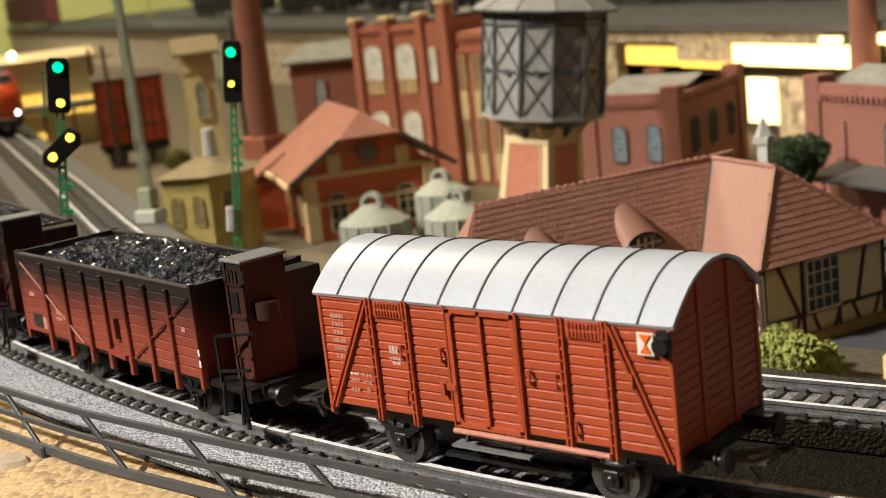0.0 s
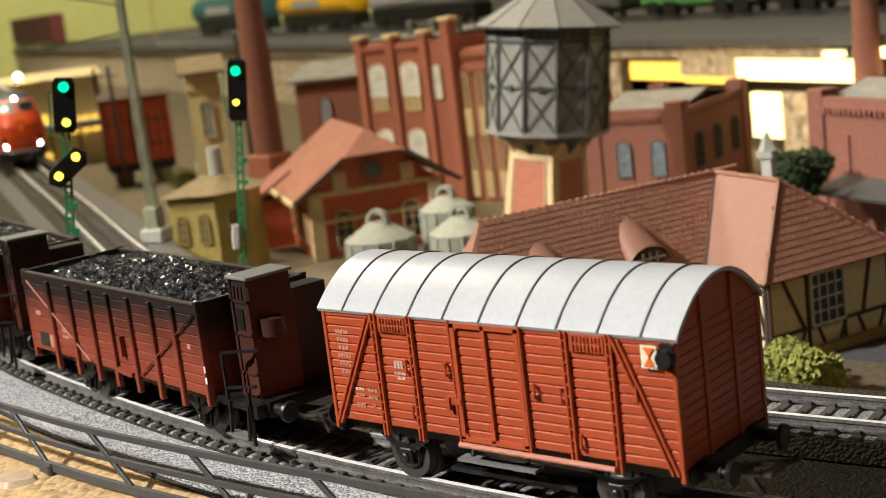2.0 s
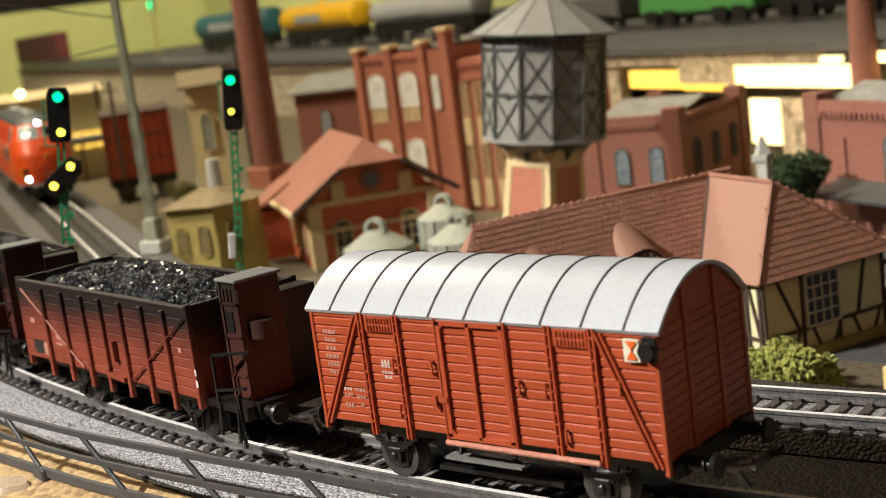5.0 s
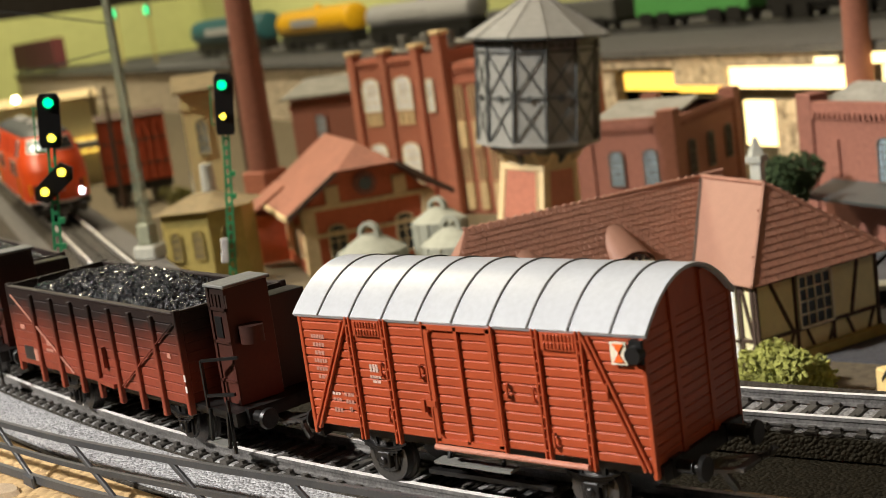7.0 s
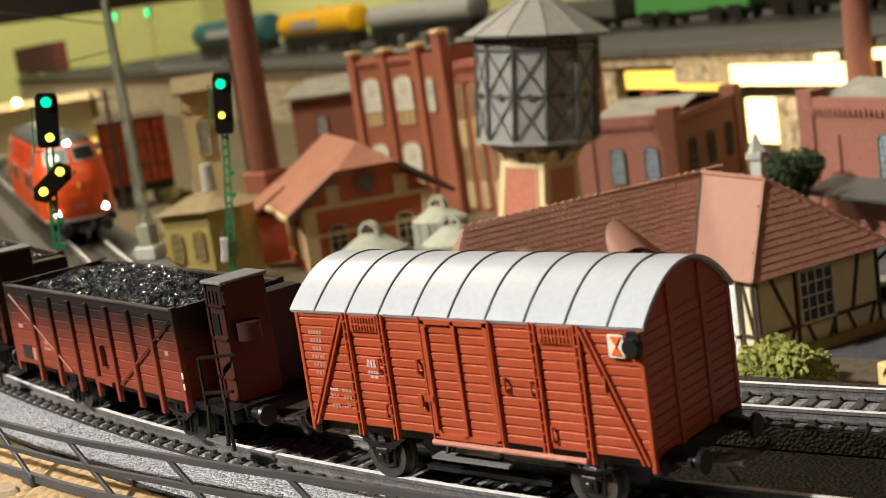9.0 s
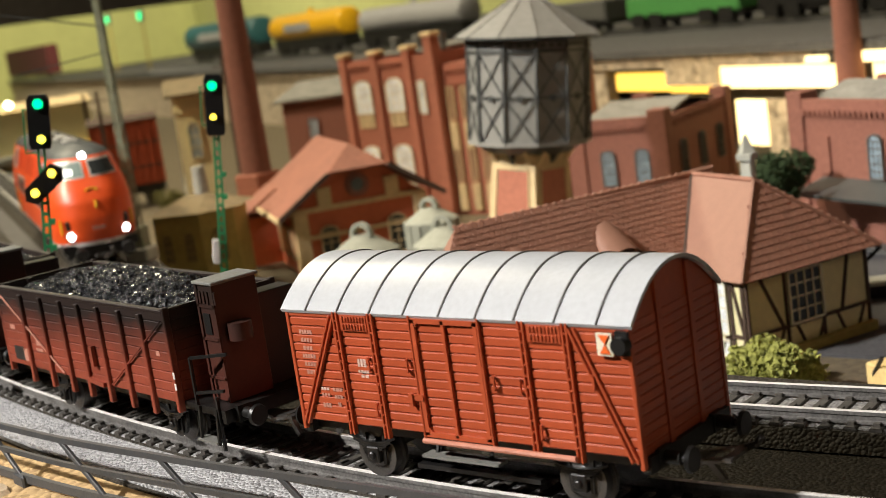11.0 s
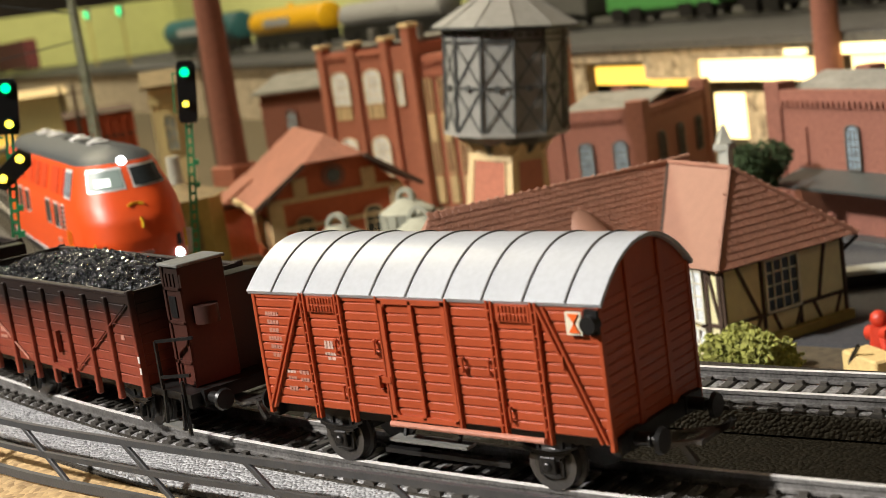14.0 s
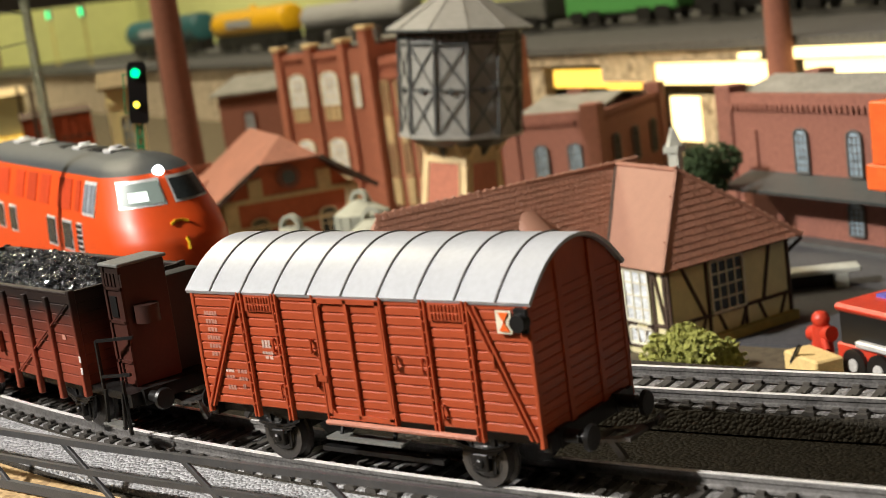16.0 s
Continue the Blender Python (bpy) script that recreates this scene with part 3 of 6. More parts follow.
    vs = np.linspace(-ry, ry, 25)
    up = [(v, ze - 0.0002 + arc(v)) for v in vs]
    low = [(v * 0.975, ze - 0.0009 + arc(v, ry, rise)) for v in vs[::-1]]
    solid(bm, [(x0 - 0.0012, a, b) for a, b in up + low], [(x1 + 0.0012, a, b) for a, b in up + low])
    roof = part("roof", bm, ROOF_WHITE, W, "white arched roof with grey seams", smooth=True)
    for k in range(1, 10):
        u = -0.0361 + 0.00922 * (k - 1)
        bm = bmesh.new()
        for (a, b), (c, d) in zip(up, up[1:]):
            bar(bm, (u, a, b), (u, c, d), 0.00032, 0.0005)
        part("roof_seam", bm, SEAM, roof)
    # placard and lamp bracket at the corner
    bm = bmesh.new()
    box(bm, 0.0376, 0.0409, -y - 0.0014, -y - 0.0010, ze - 0.0058, ze - 0.0016)
    pl = part("placard", bm, FRAME_W, W, "small white placard with orange triangles")
    for kz in (-1, 1):
        bm = bmesh.new()
        c = ze - 0.0036
        ring = [(0.0394, c), (0.0394 - 0.0011, c + kz * 0.0017), (0.0394 + 0.0011, c + kz * 0.0017)]
        solid(bm, [(p, -y - 0.0017, q) for p, q in ring], [(p, -y - 0.0013, q) for p, q in ring])
        part("triangle", bm, ORANGE, pl)
    bm = bmesh.new()
    cyl(bm, (0.0428, -y - 0.0026, ze - 0.0036), (0.0428, -y - 0.0004, ze - 0.0036), 0.0016, seg=16)
    box(bm, 0.0415, 0.0441, -y - 0.0014, -y + 0.0006, ze - 0.0056, ze - 0.0012)
    part("tail_lamp", bm, BLACK, W, smooth=True)
    # underframe
    bm = bmesh.new()
    for s in (-1, 1):
        box(bm, x0 - 0.0002, x1 + 0.0002, s * 0.0125 - 0.0008, s * 0.0125 + 0.0008, zb - 0.0026, zb)
    for e in (x0, x1):
        box(bm, e - 0.0010, e + 0.0010, -0.0150, 0.0150, zb - 0.0032, zb)
    box(bm, x0, x1, -0.012, 0.012, zb - 0.0010, zb - 0.0002)
    box(bm, -0.010, 0.010, -0.004, 0.004, 0.006, zb)
    part("underframe", bm, BLACK, W)
    for x in (-0.0258, 0.0272):
        wheelset(W, x, dy=-0.0025)
        for s in (-1, 1):
            axle_guard(W, x, s, 0.0118, zb - 0.001)
    for s in (-1, 1):
        bm = bmesh.new()
        box(bm, -0.0098, 0.0098, s * 0.0140 - 0.0016, s * 0.0140 + 0.0016, 0.0072, 0.0078)
        part("step_board", bm, PLANK_GREY, W, "grey plank step board")
        bm = bmesh.new()
        for x in (-0.0075, 0.0065):
            bar(bm, (x, s * 0.0140, 0.0062), (x, s * 0.0118, zb - 0.001), 0.0006)
        bar(bm, (-0.016, s * 0.010, 0.0030), (0.016, s * 0.010, 0.0030), 0.0016, 0.0010)
        part("step_hanger", bm, BLACK, W)
    for e, f in ((x0, -1), (x1, 1)):
        buffer_pair(W, e, f, zb - 0.0014)
        coupling(W, e, f, zb - 0.0045)
    return W


build_box_wagon(pose(0, -0.0008, RAIL_TOP))


def build_coal_wagon():
    W = thing("open_coal_wagon", Matrix(), "weathered red-brown open goods wagon heaped with coal, with brakeman's cab", "goods wagon", "model wagons")
    x0, x1, y, zb, zt = -0.0522, 0.0430, 0.0155, 0.0128, 0.0352
    t = 0.0009
    body = part("floor_pan", (bm := bmesh.new(), box(bm, x0, x1, -y, y, zb, zb + 0.001))[0], SOOT, W)
    rows = 9
    h = (zt - zb) / rows
    for side in (-1, 1):
        cuts = [x0, -0.0360, -0.0235, -0.0115, -0.0010, 0.0100, 0.0215, 0.0325, x1]
        bm = bmesh.new()
        box(bm, x0, x1, side * y - t / 2, side * y + t / 2, zb, zt - 0.0002)
        part("side_wall", bm, SOOT, W)
        for a, b in zip(cuts, cuts[1:]):
            bm = bmesh.new()
            box(bm, a, b, -0.00018, 0.00018, 0.0001, h - 0.0001)
            bmesh.ops.bevel(bm, geom=[e for e in bm.edges if e.calc_length() > 0.004], offset=0.00015, segments=1, affect="EDGES")
            data = mesh("plank", bm, SOOT)
            for k in range(rows):
                ob = shared("plank", data, body, Matrix.Translation((0, side * (y + t / 2 + 0.0001), 0)))
                ob.matrix_basis = Matrix.Translation((0, side * (y + t / 2 + 0.0001), zb + k * h))
        for p in cuts[1:-1]:
            bm = bmesh.new()
            box(bm, p - 0.0008, p + 0.0008, side * (y + 0.001) - 0.0007, side * (y + 0.001) + 0.0007, zb - 0.0040, zt - 0.0010)
            part("stanchion", bm, SOOT, W, bevel=0.0002)
        for e in (x0, x1):
            bm = bmesh.new()
            box(bm, e - 0.0007, e + 0.0007, side * y - 0.0008, side * y + 0.0010, zb - 0.0026, zt + 0.0010)
            part("corner_post", bm, SOOT, W, bevel=0.0002)
        bm = bmesh.new()
        box(bm, x0, x1, side * y - 0.0009, side * y + 0.0009, zt - 0.0004, zt + 0.0005)
        part("top_rail", bm, SOOT, W, bevel=0.0002)
        for (a, b) in (((-0.0490, zt - 0.002), (-0.0160, zb + 0.0010)), ((0.0428, zt - 0.002), (0.0118, zb + 0.001))):
            bm = bmesh.new()
            bar(bm, (a[0], side * (y + 0.0013), a[1]), (b[0], side * (y + 0.0013), b[1]), 0.0004, 0.0003)
            part("tie_rod", bm, FADED if a[0] < 0 else SOOT, W, "thin diagonal tie rod")
        bm = bmesh.new()
        bar(bm, (0.0040, side * (y + 0.0014), zb + 0.0050), (0.0040, side * (y + 0.0014), zb + 0.0105), 0.0012)
        bar(bm, (-0.0006, side * (y + 0.0014), zb + 0.0010), (0.0080, side * (y + 0.0014), zb + 0.0004), 0.0012)
        part("door_catch", bm, SOOT, W)
        for px, pz, w, hh, mt in ((-0.0440, zb + 0.0036, 0.0060, 0.0040, STEEL), (-0.0395, zb + 0.0034, 0.0024, 0.0036, FADED), (-0.0300, zb + 0.0078, 0.0026, 0.0014, FADED), (-0.0300, zb + 0.0058, 0.0040, 0.0008, FADED), (-0.0455, zb + 0.0112, 0.0030, 0.0012, FADED), (0.0380, zb + 0.0118, 0.0016, 0.0012, FADED), (0.0438, zb + 0.0040, 0.0008, 0.0016, WHITE), (0.0438, zb + 0.0068, 0.0008, 0.0016, WHITE)):
            bm = bmesh.new()
            box(bm, px - w / 2, px + w / 2, side * (y + 0.00077), side * (y + 0.0009), pz - hh / 2, pz + hh / 2)
            part("print_patch", bm, mt, W, "small faded printed panel")
    for e in (x0, x1):
        bm = bmesh.new()
        box(bm, e - t / 2, e + t / 2, -y, y, zb, zt + 0.0006)
        part("end_wall", bm, SOOT, W)
        for k in range(rows):
            bm = bmesh.new()
            box(bm, e - 0.0006, e + 0.0006, -y + 0.001, y - 0.001, zb + k * h + 0.0001, zb + (k + 1) * h - 0.0001)
            part("plank", bm, SOOT, body, bevel=0.00012)
        for v in (-0.006, 0.006):
            bm = bmesh.new()
            box(bm, e - 0.0012, e + 0.0012, v - 0.0008, v + 0.0008, zb, zt + 0.0004)
            part("end_post", bm, SOOT, W)
    # platform and brakeman's cab
    c0, c1 = x1 + 0.0071, x1 + 0.0148
    bm = bmesh.new()
    box(bm, x1, x1 + 0.0190, -0.0145, 0.0145, zb - 0.001, zb)
    box(bm, x1 + 0.0175, x1 + 0.0190, -0.0148, 0.0148, zb - 0.0032, zb)
    part("platform", bm, BLACK, W, "black end platform")
    cab_top = 0.0412
    bm = bmesh.new()
    box(bm, c0, c1, -0.0100, 0.0020, zb, cab_top)
    cab = part("brake_cab", bm, SOOT_CAB_SHADED, W, "small brown brakeman's cab, sooty and darkened for shade", bevel=0.0002)
    bm = bmesh.new()
    box(bm, c0 - 0.0006, c1 + 0.0006, -0.0107, 0.0026, cab_top, cab_top + 0.0008)
    part("cab_roof", bm, PLANK_GREY, cab, "grey cab roof", bevel=0.0002)
    bm = bmesh.new()
    box(bm, c0 + 0.0018, c0 + 0.0046, -0.0103, -0.0099, cab_top - 0.0120, cab_top - 0.0070)
    part("cab_window", bm, BLACK, cab)
    bm = bmesh.new()
    for k in range(5):
        box(bm, c0 + 0.0012 + k * 0.0016, c0 + 0.0020 + k * 0.0016, -0.0103, -0.0099, cab_top - 0.0046, cab_top - 0.0016)
    for z in (cab_top - 0.0055, cab_top - 0.0135, cab_top - 0.0230):
        box(bm, c0, c1, -0.0104, -0.0099, z, z + 0.0007)
    box(bm, c0, c0 + 0.0009, -0.0104, -0.0099, zb, cab_top)
    box(bm, c1 - 0.0009, c1, -0.0104, -0.0099, zb, cab_top)
    part("cab_trim", bm, SOOT_CAB_SHADED, cab)
    bm = bmesh.new()
    cyl(bm, (c1 + 0.0019, -0.0056, zb + 0.0148), (c1 + 0.0019, -0.0056, zb + 0.0190), 0.0029, seg=18)
    part("cab_drum", bm, SOOT_CAB_SHADED, cab, smooth=True)
    bm = bmesh.new()
    box(bm, x1 + 0.0064, x1 + 0.0125, 0.0022, 0.0135, zb, cab_top - 0.0052)
    part("cab_annex", bm, BLACK, W, "black far half of the platform screen", bevel=0.0002)
    bm = bmesh.new()
    for a, b in (((c0, -0.0148, zb), (c0, -0.0148, zb + 0.0115)), ((c0, -0.0148, zb + 0.0115), (c1 + 0.002, -0.0105, zb + 0.0122)), ((c1 + 0.0015, -0.0148, zb - 0.010), (c1 + 0.0015, -0.0148, zb + 0.0030)), ((c0 + 0.0005, -0.0148, zb + 0.0030), (c1 + 0.0015, -0.0125, zb + 0.0038)), ((c0 + 0.001, -0.0150, zb), (c0 + 0.001, -0.0158, zb - 0.0085)), ((c1 + 0.001, -0.0150, zb), (c1 + 0.001, -0.0158, zb - 0.0085))):
        hb = bmesh.new()
        bar(hb, a, b, 0.0007)
        part("hand_rail", hb, BLACK, W, "black wire handrail")
    box(bm, c0, c1 + 0.001, -0.0165, -0.0135, 0.0046, 0.0051)
    part("step_board", bm, PLANK_GREY, W)
    # underframe
    bm = bmesh.new()
    for s in (-1, 1):
        box(bm, x0, x1 + 0.0190, s * 0.0120 - 0.0008, s * 0.0120 + 0.0008, zb - 0.0028, zb - 0.0008)
    box(bm, x0 - 0.001, x0 + 0.001, -0.0148, 0.0148, zb - 0.0032, zb)
    box(bm, x0, x1 + 0.0175, -0.0110, 0.0110, zb - 0.0014, zb - 0.0010)
    cyl(bm, (-0.004, 0.003, 0.0085), (0.008, 0.003, 0.0085), 0.003, seg=14)
    part("underframe", bm, BLACK, W)
    for x in (-0.027, 0.034):
        wheelset(W, x)
        for s in (-1, 1):
            axle_guard(W, x, s, 0.0118, zb - 0.001)
    for e, f in ((x0, -1), (x1 + 0.0190, 1)):
        buffer_pair(W, e, f, zb - 0.0014)
        coupling(W, e, f, zb - 0.0045)
    # coal load: a mound under loose lumps
    rnd = random.Random(4)
    hgt = lambda u, v: zt - 0.0030 + 0.0062 * (1 - abs((u + 0.0046) / 0.0472) ** 2.4) * (1 - abs(v / 0.0148) ** 2) + 0.0014 * noise.noise((u * 160, v * 160, 3))  # noqa: E731
    bm = bmesh.new()
    sheet(bm, [[(u, v, hgt(u, v)) for v in np.linspace(-0.0148, 0.0148, 22)] for u in np.linspace(-0.0514, 0.0422, 70)])
    heap = part("coal_load", bm, COAL, W, "heap of glossy black coal")
    bm = bmesh.new()
    verts, faces = [], []
    for _ in range(7600):
        u, v = rnd.uniform(-0.0510, 0.0419), rnd.uniform(-0.0147, 0.0147)
        r = rnd.choice((0.00035, 0.0005, 0.0007, 0.0009))
        c = Vector((u, v, hgt(u, v) + r * 0.3))
        e = Euler((rnd.uniform(0, 6), rnd.uniform(0, 6), rnd.uniform(0, 6))).to_matrix()
        k = len(verts)
        for s in ((-1, -1, -1), (1, -1, -1), (1, 1, -1), (-1, 1, -1), (-1, -1, 1), (1, -1, 1), (1, 1, 1), (-1, 1, 1)):
            verts.append(c + e @ Vector([q * r * rnd.uniform(0.45, 1.0) for q in s]))
        faces += [tuple(k + i for i in f) for f in ((0, 3, 2, 1), (4, 5, 6, 7), (0, 1, 5, 4), (1, 2, 6, 5), (2, 3, 7, 6), (3, 0, 4, 7))]
    bm.free()
    data = bpy.data.meshes.new("loose_coal")
    data.from_pydata(verts, [], faces)
    data.materials.append(COAL)
    lumps = new("loose_coal", data)
    lumps.parent = W
    tagged(lumps, kind="stuff")
    return W


def chord(line, x, half):
    """The pose of a vehicle on a track with its middle at x."""
    s = s_at(line, x)
    a, b = along(line, s - half).translation, along(line, s + half).translation
    h = math.atan2(b.y - a.y, b.x - a.x)
    return Matrix.Translation(((a.x + b.x) / 2, (a.y + b.y) / 2, RAIL_TOP)) @ Matrix.Rotation(h, 4, "Z")


coal = build_coal_wagon()
coal.matrix_basis = chord(FRONT, -0.1262, 0.03)
copy_thing(coal, chord(FRONT, -0.2545, 0.03))

# ---- locomotive ----


def build_loco():
    K = thing("diesel_locomotive", Matrix(), "orange-red diesel locomotive with dark grey roof and lit headlamps", "locomotive")
    LEN = 0.215
    prof = [(0.0105, 0.0170), (0.0125, 0.0178), (0.0170, 0.0182), (0.0230, 0.0184), (0.0300, 0.0182), (0.0345, 0.0178), (0.0375, 0.0172), (0.0480, 0.0142), (0.0500, 0.0128), (0.0518, 0.0100), (0.0530, 0.0060), (0.0535, 0.0)]
    pz, pw = [p for p, _ in prof], [w for _, w in prof]
    setz = [0.0105, 0.0160, 0.0230, 0.0300, 0.0345, 0.0375, 0.0480, 0.0505, 0.0535]
    setx = [-0.0015, -0.0004, 0.0, -0.0014, -0.0042, -0.0068, -0.0150, -0.0195, -0.030]

    def S(z, v, out=0.0):
        """A point of the nose's skin: v from -1 to 1 across it."""
        w = float(np.interp(z, pz, pw)) + out
        x = float(np.interp(z, setz, setx)) + out
        a = abs(v)
        return (x - 0.0150 * a ** 2.6, w * math.copysign(1 - (1 - min(a, 1)) ** 1.25, v), z)

    def rows(z0, z1, n):
        out = []
        for z in np.linspace(z0, z1, n):
            nose = [S(z, v) for v in np.linspace(-1, 1, 25)]
            w = float(np.interp(z, pz, pw))
            xs = np.linspace(-LEN + 0.016, nose[0][0], 8)
            tail = [(-LEN - p[0], p[1], p[2]) for p in nose]
            out.append([(a, -w, z) for a in xs[:-1]] + nose + [(a, w, z) for a in xs[::-1][1:]] + tail[::-1][1:])
        return out

    bm = bmesh.new()
    g = sheet(bm, rows(0.0125, 0.0484, 26))
    part("body", bm, LOCO_RED, K, "orange-red painted body shell", smooth=True)
    bm = bmesh.new()
    sheet(bm, rows(0.0484, 0.0535, 8))
    part("roof", bm, LOCO_ROOF, K, "dark grey roof", smooth=True)
    bm = bmesh.new()
    sheet(bm, [[(a * 1.0 + 0.00015, b * 1.012, c) for a, b, c in r] for r in rows(0.0112, 0.0128, 2)])
    part("skirt_stripe", bm, WHITE, K, "white stripe along the skirt")
    bm = bmesh.new()
    box(bm, -LEN + 0.004, -0.004, -0.0165, 0.0165, 0.0085, 0.0122)
    part("frame", bm, BLACK, K)

    def patch(name, z0, z1, v0, v1, material, label="", out=0.0004, back=False):
        bm = bmesh.new()
        r = [[S(z, v, out) for v in np.linspace(v0, v1, 7)] for z in np.linspace(z0, z1, 4)]
        if back:
            r = [[(-LEN - a, b, c) for a, b, c in q] for q in r]
        sheet(bm, r)
        ob = part(name, bm, material, K, label, smooth=True)
        return ob

    for back in (False, True):
        for s in (-1, 1):
            patch("windscreen_frame", 0.0398, 0.0472, s * 0.06, s * 0.74, SILVER, "silver windscreen frame", 0.0002, back)
            patch("windscreen", 0.0405, 0.0464, s * 0.09, s * 0.70, G_CAB if (s < 0 and not back) else PANE, "lit cab windscreen" if s < 0 else "dark windscreen", 0.0005, back)
    patch("cab_light", 0.0414, 0.0440, -0.30, -0.58, G_LAMP, "bright lit cab interior", 0.0007)
    for s in (-1, 1):
        for z, r, mt in ((0.0160, 0.0017, G_COOL),):
            p = S(z, s * 0.58, 0.0)
            bm = bmesh.new()
            cyl(bm, (p[0] - 0.002, p[1], z), (p[0] + 0.0006, p[1], z), r + 0.0004, seg=16)
            part("lamp_ring", bm, SILVER, K)
            bm = bmesh.new()
            ball(bm, (p[0] + 0.0004, p[1], z), r, (0.6, 1, 1))
            part("headlamp", bm, mt, K, "lit white headlamp", smooth=True)
            p = S(0.0195, s * 0.60, 0.0)
            bm = bmesh.new()
            box(bm, p[0] - 0.001, p[0] + 0.0006, p[1] - 0.0012, p[1] + 0.0012, 0.0186, 0.0226)
            part("tail_lamp", bm, BLACK, K, bevel=0.0003)
        bm = bmesh.new()
        cyl(bm, (-0.002, s * 0.0101, 0.0085), (0.0075, s * 0.0101, 0.0085), 0.0017, seg=16)
        cyl(bm, (0.0072, s * 0.0101, 0.0085), (0.0082, s * 0.0101, 0.0085), 0.0031, 0.0028, seg=20)
        part("buffer", bm, BLACK, K, smooth=True)
        for v, za, zb in ((s * 0.74, 0.0172, 0.0235),):
            a, b = S(za, v, 0.0008), S(zb, v, 0.0008)
            bm = bmesh.new()
            bar(bm, a, b, 0.0007)
            part("yellow_handrail", bm, YELLOW, K, "yellow handrail")
    bm = bmesh.new()
    ball(bm, (S(0.0487, 0)[0] + 0.0004, 0, 0.0487), 0.0017, (0.8, 1, 1))
    part("top_headlamp", bm, G_COOL, K, "lit headlamp above the windscreens", smooth=True)
    for pts in (((0.0345, -0.12), (0.0352, -0.05), (0.0352, 0.05), (0.0345, 0.12)), ((0.0305, 0.02), (0.0290, 0.03), (0.0270, 0.02))):
        bm = bmesh.new()
        q = [S(z, v, 0.0004) for z, v in pts]
        for a, b in zip(q, q[1:]):
            bar(bm, a, b, 0.0007)
        part("yellow_handrail", bm, YELLOW, K, "yellow handrail")
    bm = bmesh.new()
    for k in range(6):
        a = -0.10 + 0.04 * k
        p = S(0.0185, a, 0.0004)
        box(bm, p[0] - 0.0003, p[0] + 0.0002, p[1] - 0.0004, p[1] + 0.0004, 0.0178, 0.0192)
    part("number_bar", bm, FADED, K, "small pale number")
    # sides: windows, grilles, doors
    w = lambda z: float(np.interp(z, pz, pw))  # noqa: E731
    for s in (-1, 1):
        def flat(name, xa, xb, za, zb, material, label="", out=0.0003):
            bm = bmesh.new()
            solid(bm, [(xa, s * (w(za) - 0.001), za), (xb, s * (w(za) - 0.001), za), (xb, s * (w(zb) - 0.001), zb), (xa, s * (w(zb) - 0.001), zb)], [(xa, s * (w(za) + out), za), (xb, s * (w(za) + out), za), (xb, s * (w(zb) + out), zb), (xa, s * (w(zb) + out), zb)])
            return part(name, bm, material, K, label)

        for base, k in ((0.0, -1), (-LEN, 1)):
            for a, b in ((0.0305, 0.0338), (0.0346, 0.0379), (0.0387, 0.0420)):
                xa, xb = sorted((base + k * a, base + k * b))
                flat("cab_window_frame", xa - 0.0005, xb + 0.0005, 0.0372, 0.0472, SILVER)
                flat("cab_window", xa, xb, 0.0382, 0.0462, PANE_GREY, out=0.0006)
            xa, xb = sorted((base + k * 0.0440, base + k * 0.0490))
            flat("air_grille", xa - 0.0004, xb + 0.0004, 0.0255, 0.0345, SILVER)
            for q in range(5):
                flat("grille_slat", xa, xb, 0.0262 + q * 0.0017, 0.0272 + q * 0.0017, BLACK, out=0.0006)
            for a in (0.0330, 0.0385):
                bm = bmesh.new()
                bar(bm, (base + k * a, s * (w(0.02) + 0.0006), 0.0135), (base + k * a, s * (w(0.02) + 0.0006), 0.0262), 0.0005)
                part("yellow_handrail", bm, YELLOW, K, "yellow handrail")
            xa, xb = sorted((base + k * 0.0470, base + k * 0.0520))
            flat("roof_grille", xa, xb, 0.0378, 0.0470, LOCO_DARK)
            xa, xb = sorted((base + k * 0.0570, base + k * 0.0730))
            flat("roof_grille", xa, xb, 0.0378, 0.0470, LOCO_DARK)
        for a in (0.0605, 0.080, 0.135, 0.1545):
            flat("engine_window_frame", -a - 0.0055, -a + 0.0055, 0.0250, 0.0345, SILVER)
            flat("engine_window", -a - 0.0048, -a + 0.0048, 0.0257, 0.0338, PANE, out=0.0006)
        for a in (0.090, 0.1075, 0.125):
            flat("roof_grille", -a - 0.006, -a + 0.006, 0.0378, 0.0470, LOCO_DARK)
        flat("number_plate", -0.066, -0.058, 0.0195, 0.0212, FADED)
    for a, b in ((-0.050, -0.058), (-0.086, -0.094), (-0.14, -0.15), (-0.170, -0.180)):
        bm = bmesh.new()
        box(bm, b, a, -0.0034, 0.0034, 0.0530, 0.0542)
        cyl(bm, ((a + b) / 2, 0, 0.0542), ((a + b) / 2, 0, 0.0551), 0.0022, seg=16)
        part("roof_fan", bm, SILVER, K, "silver roof fan", bevel=0.0002)
    for a in (-0.066, -0.074, -0.11):
        bm = bmesh.new()
        box(bm, a - 0.0025, a + 0.0025, -0.003, 0.003, 0.0530, 0.0538)
        part("roof_hatch", bm, BLACK, K)
    for c in (-0.048, -LEN + 0.048):
        bm = bmesh.new()
        box(bm, c - 0.026, c + 0.026, -0.0135, 0.0135, 0.0035, 0.0090)
        part("bogie_frame", bm, BLACK, K, bevel=0.0005)
        for d in (-0.017, 0.017):
            wheelset(K, c + d, 0.0055)
    coupling(K, -0.001, 1, 0.007)
    return K


loco = build_loco()
loco.scale = (1.08, 1.08, 1.11)

# ---- fence and signals beside the track ----


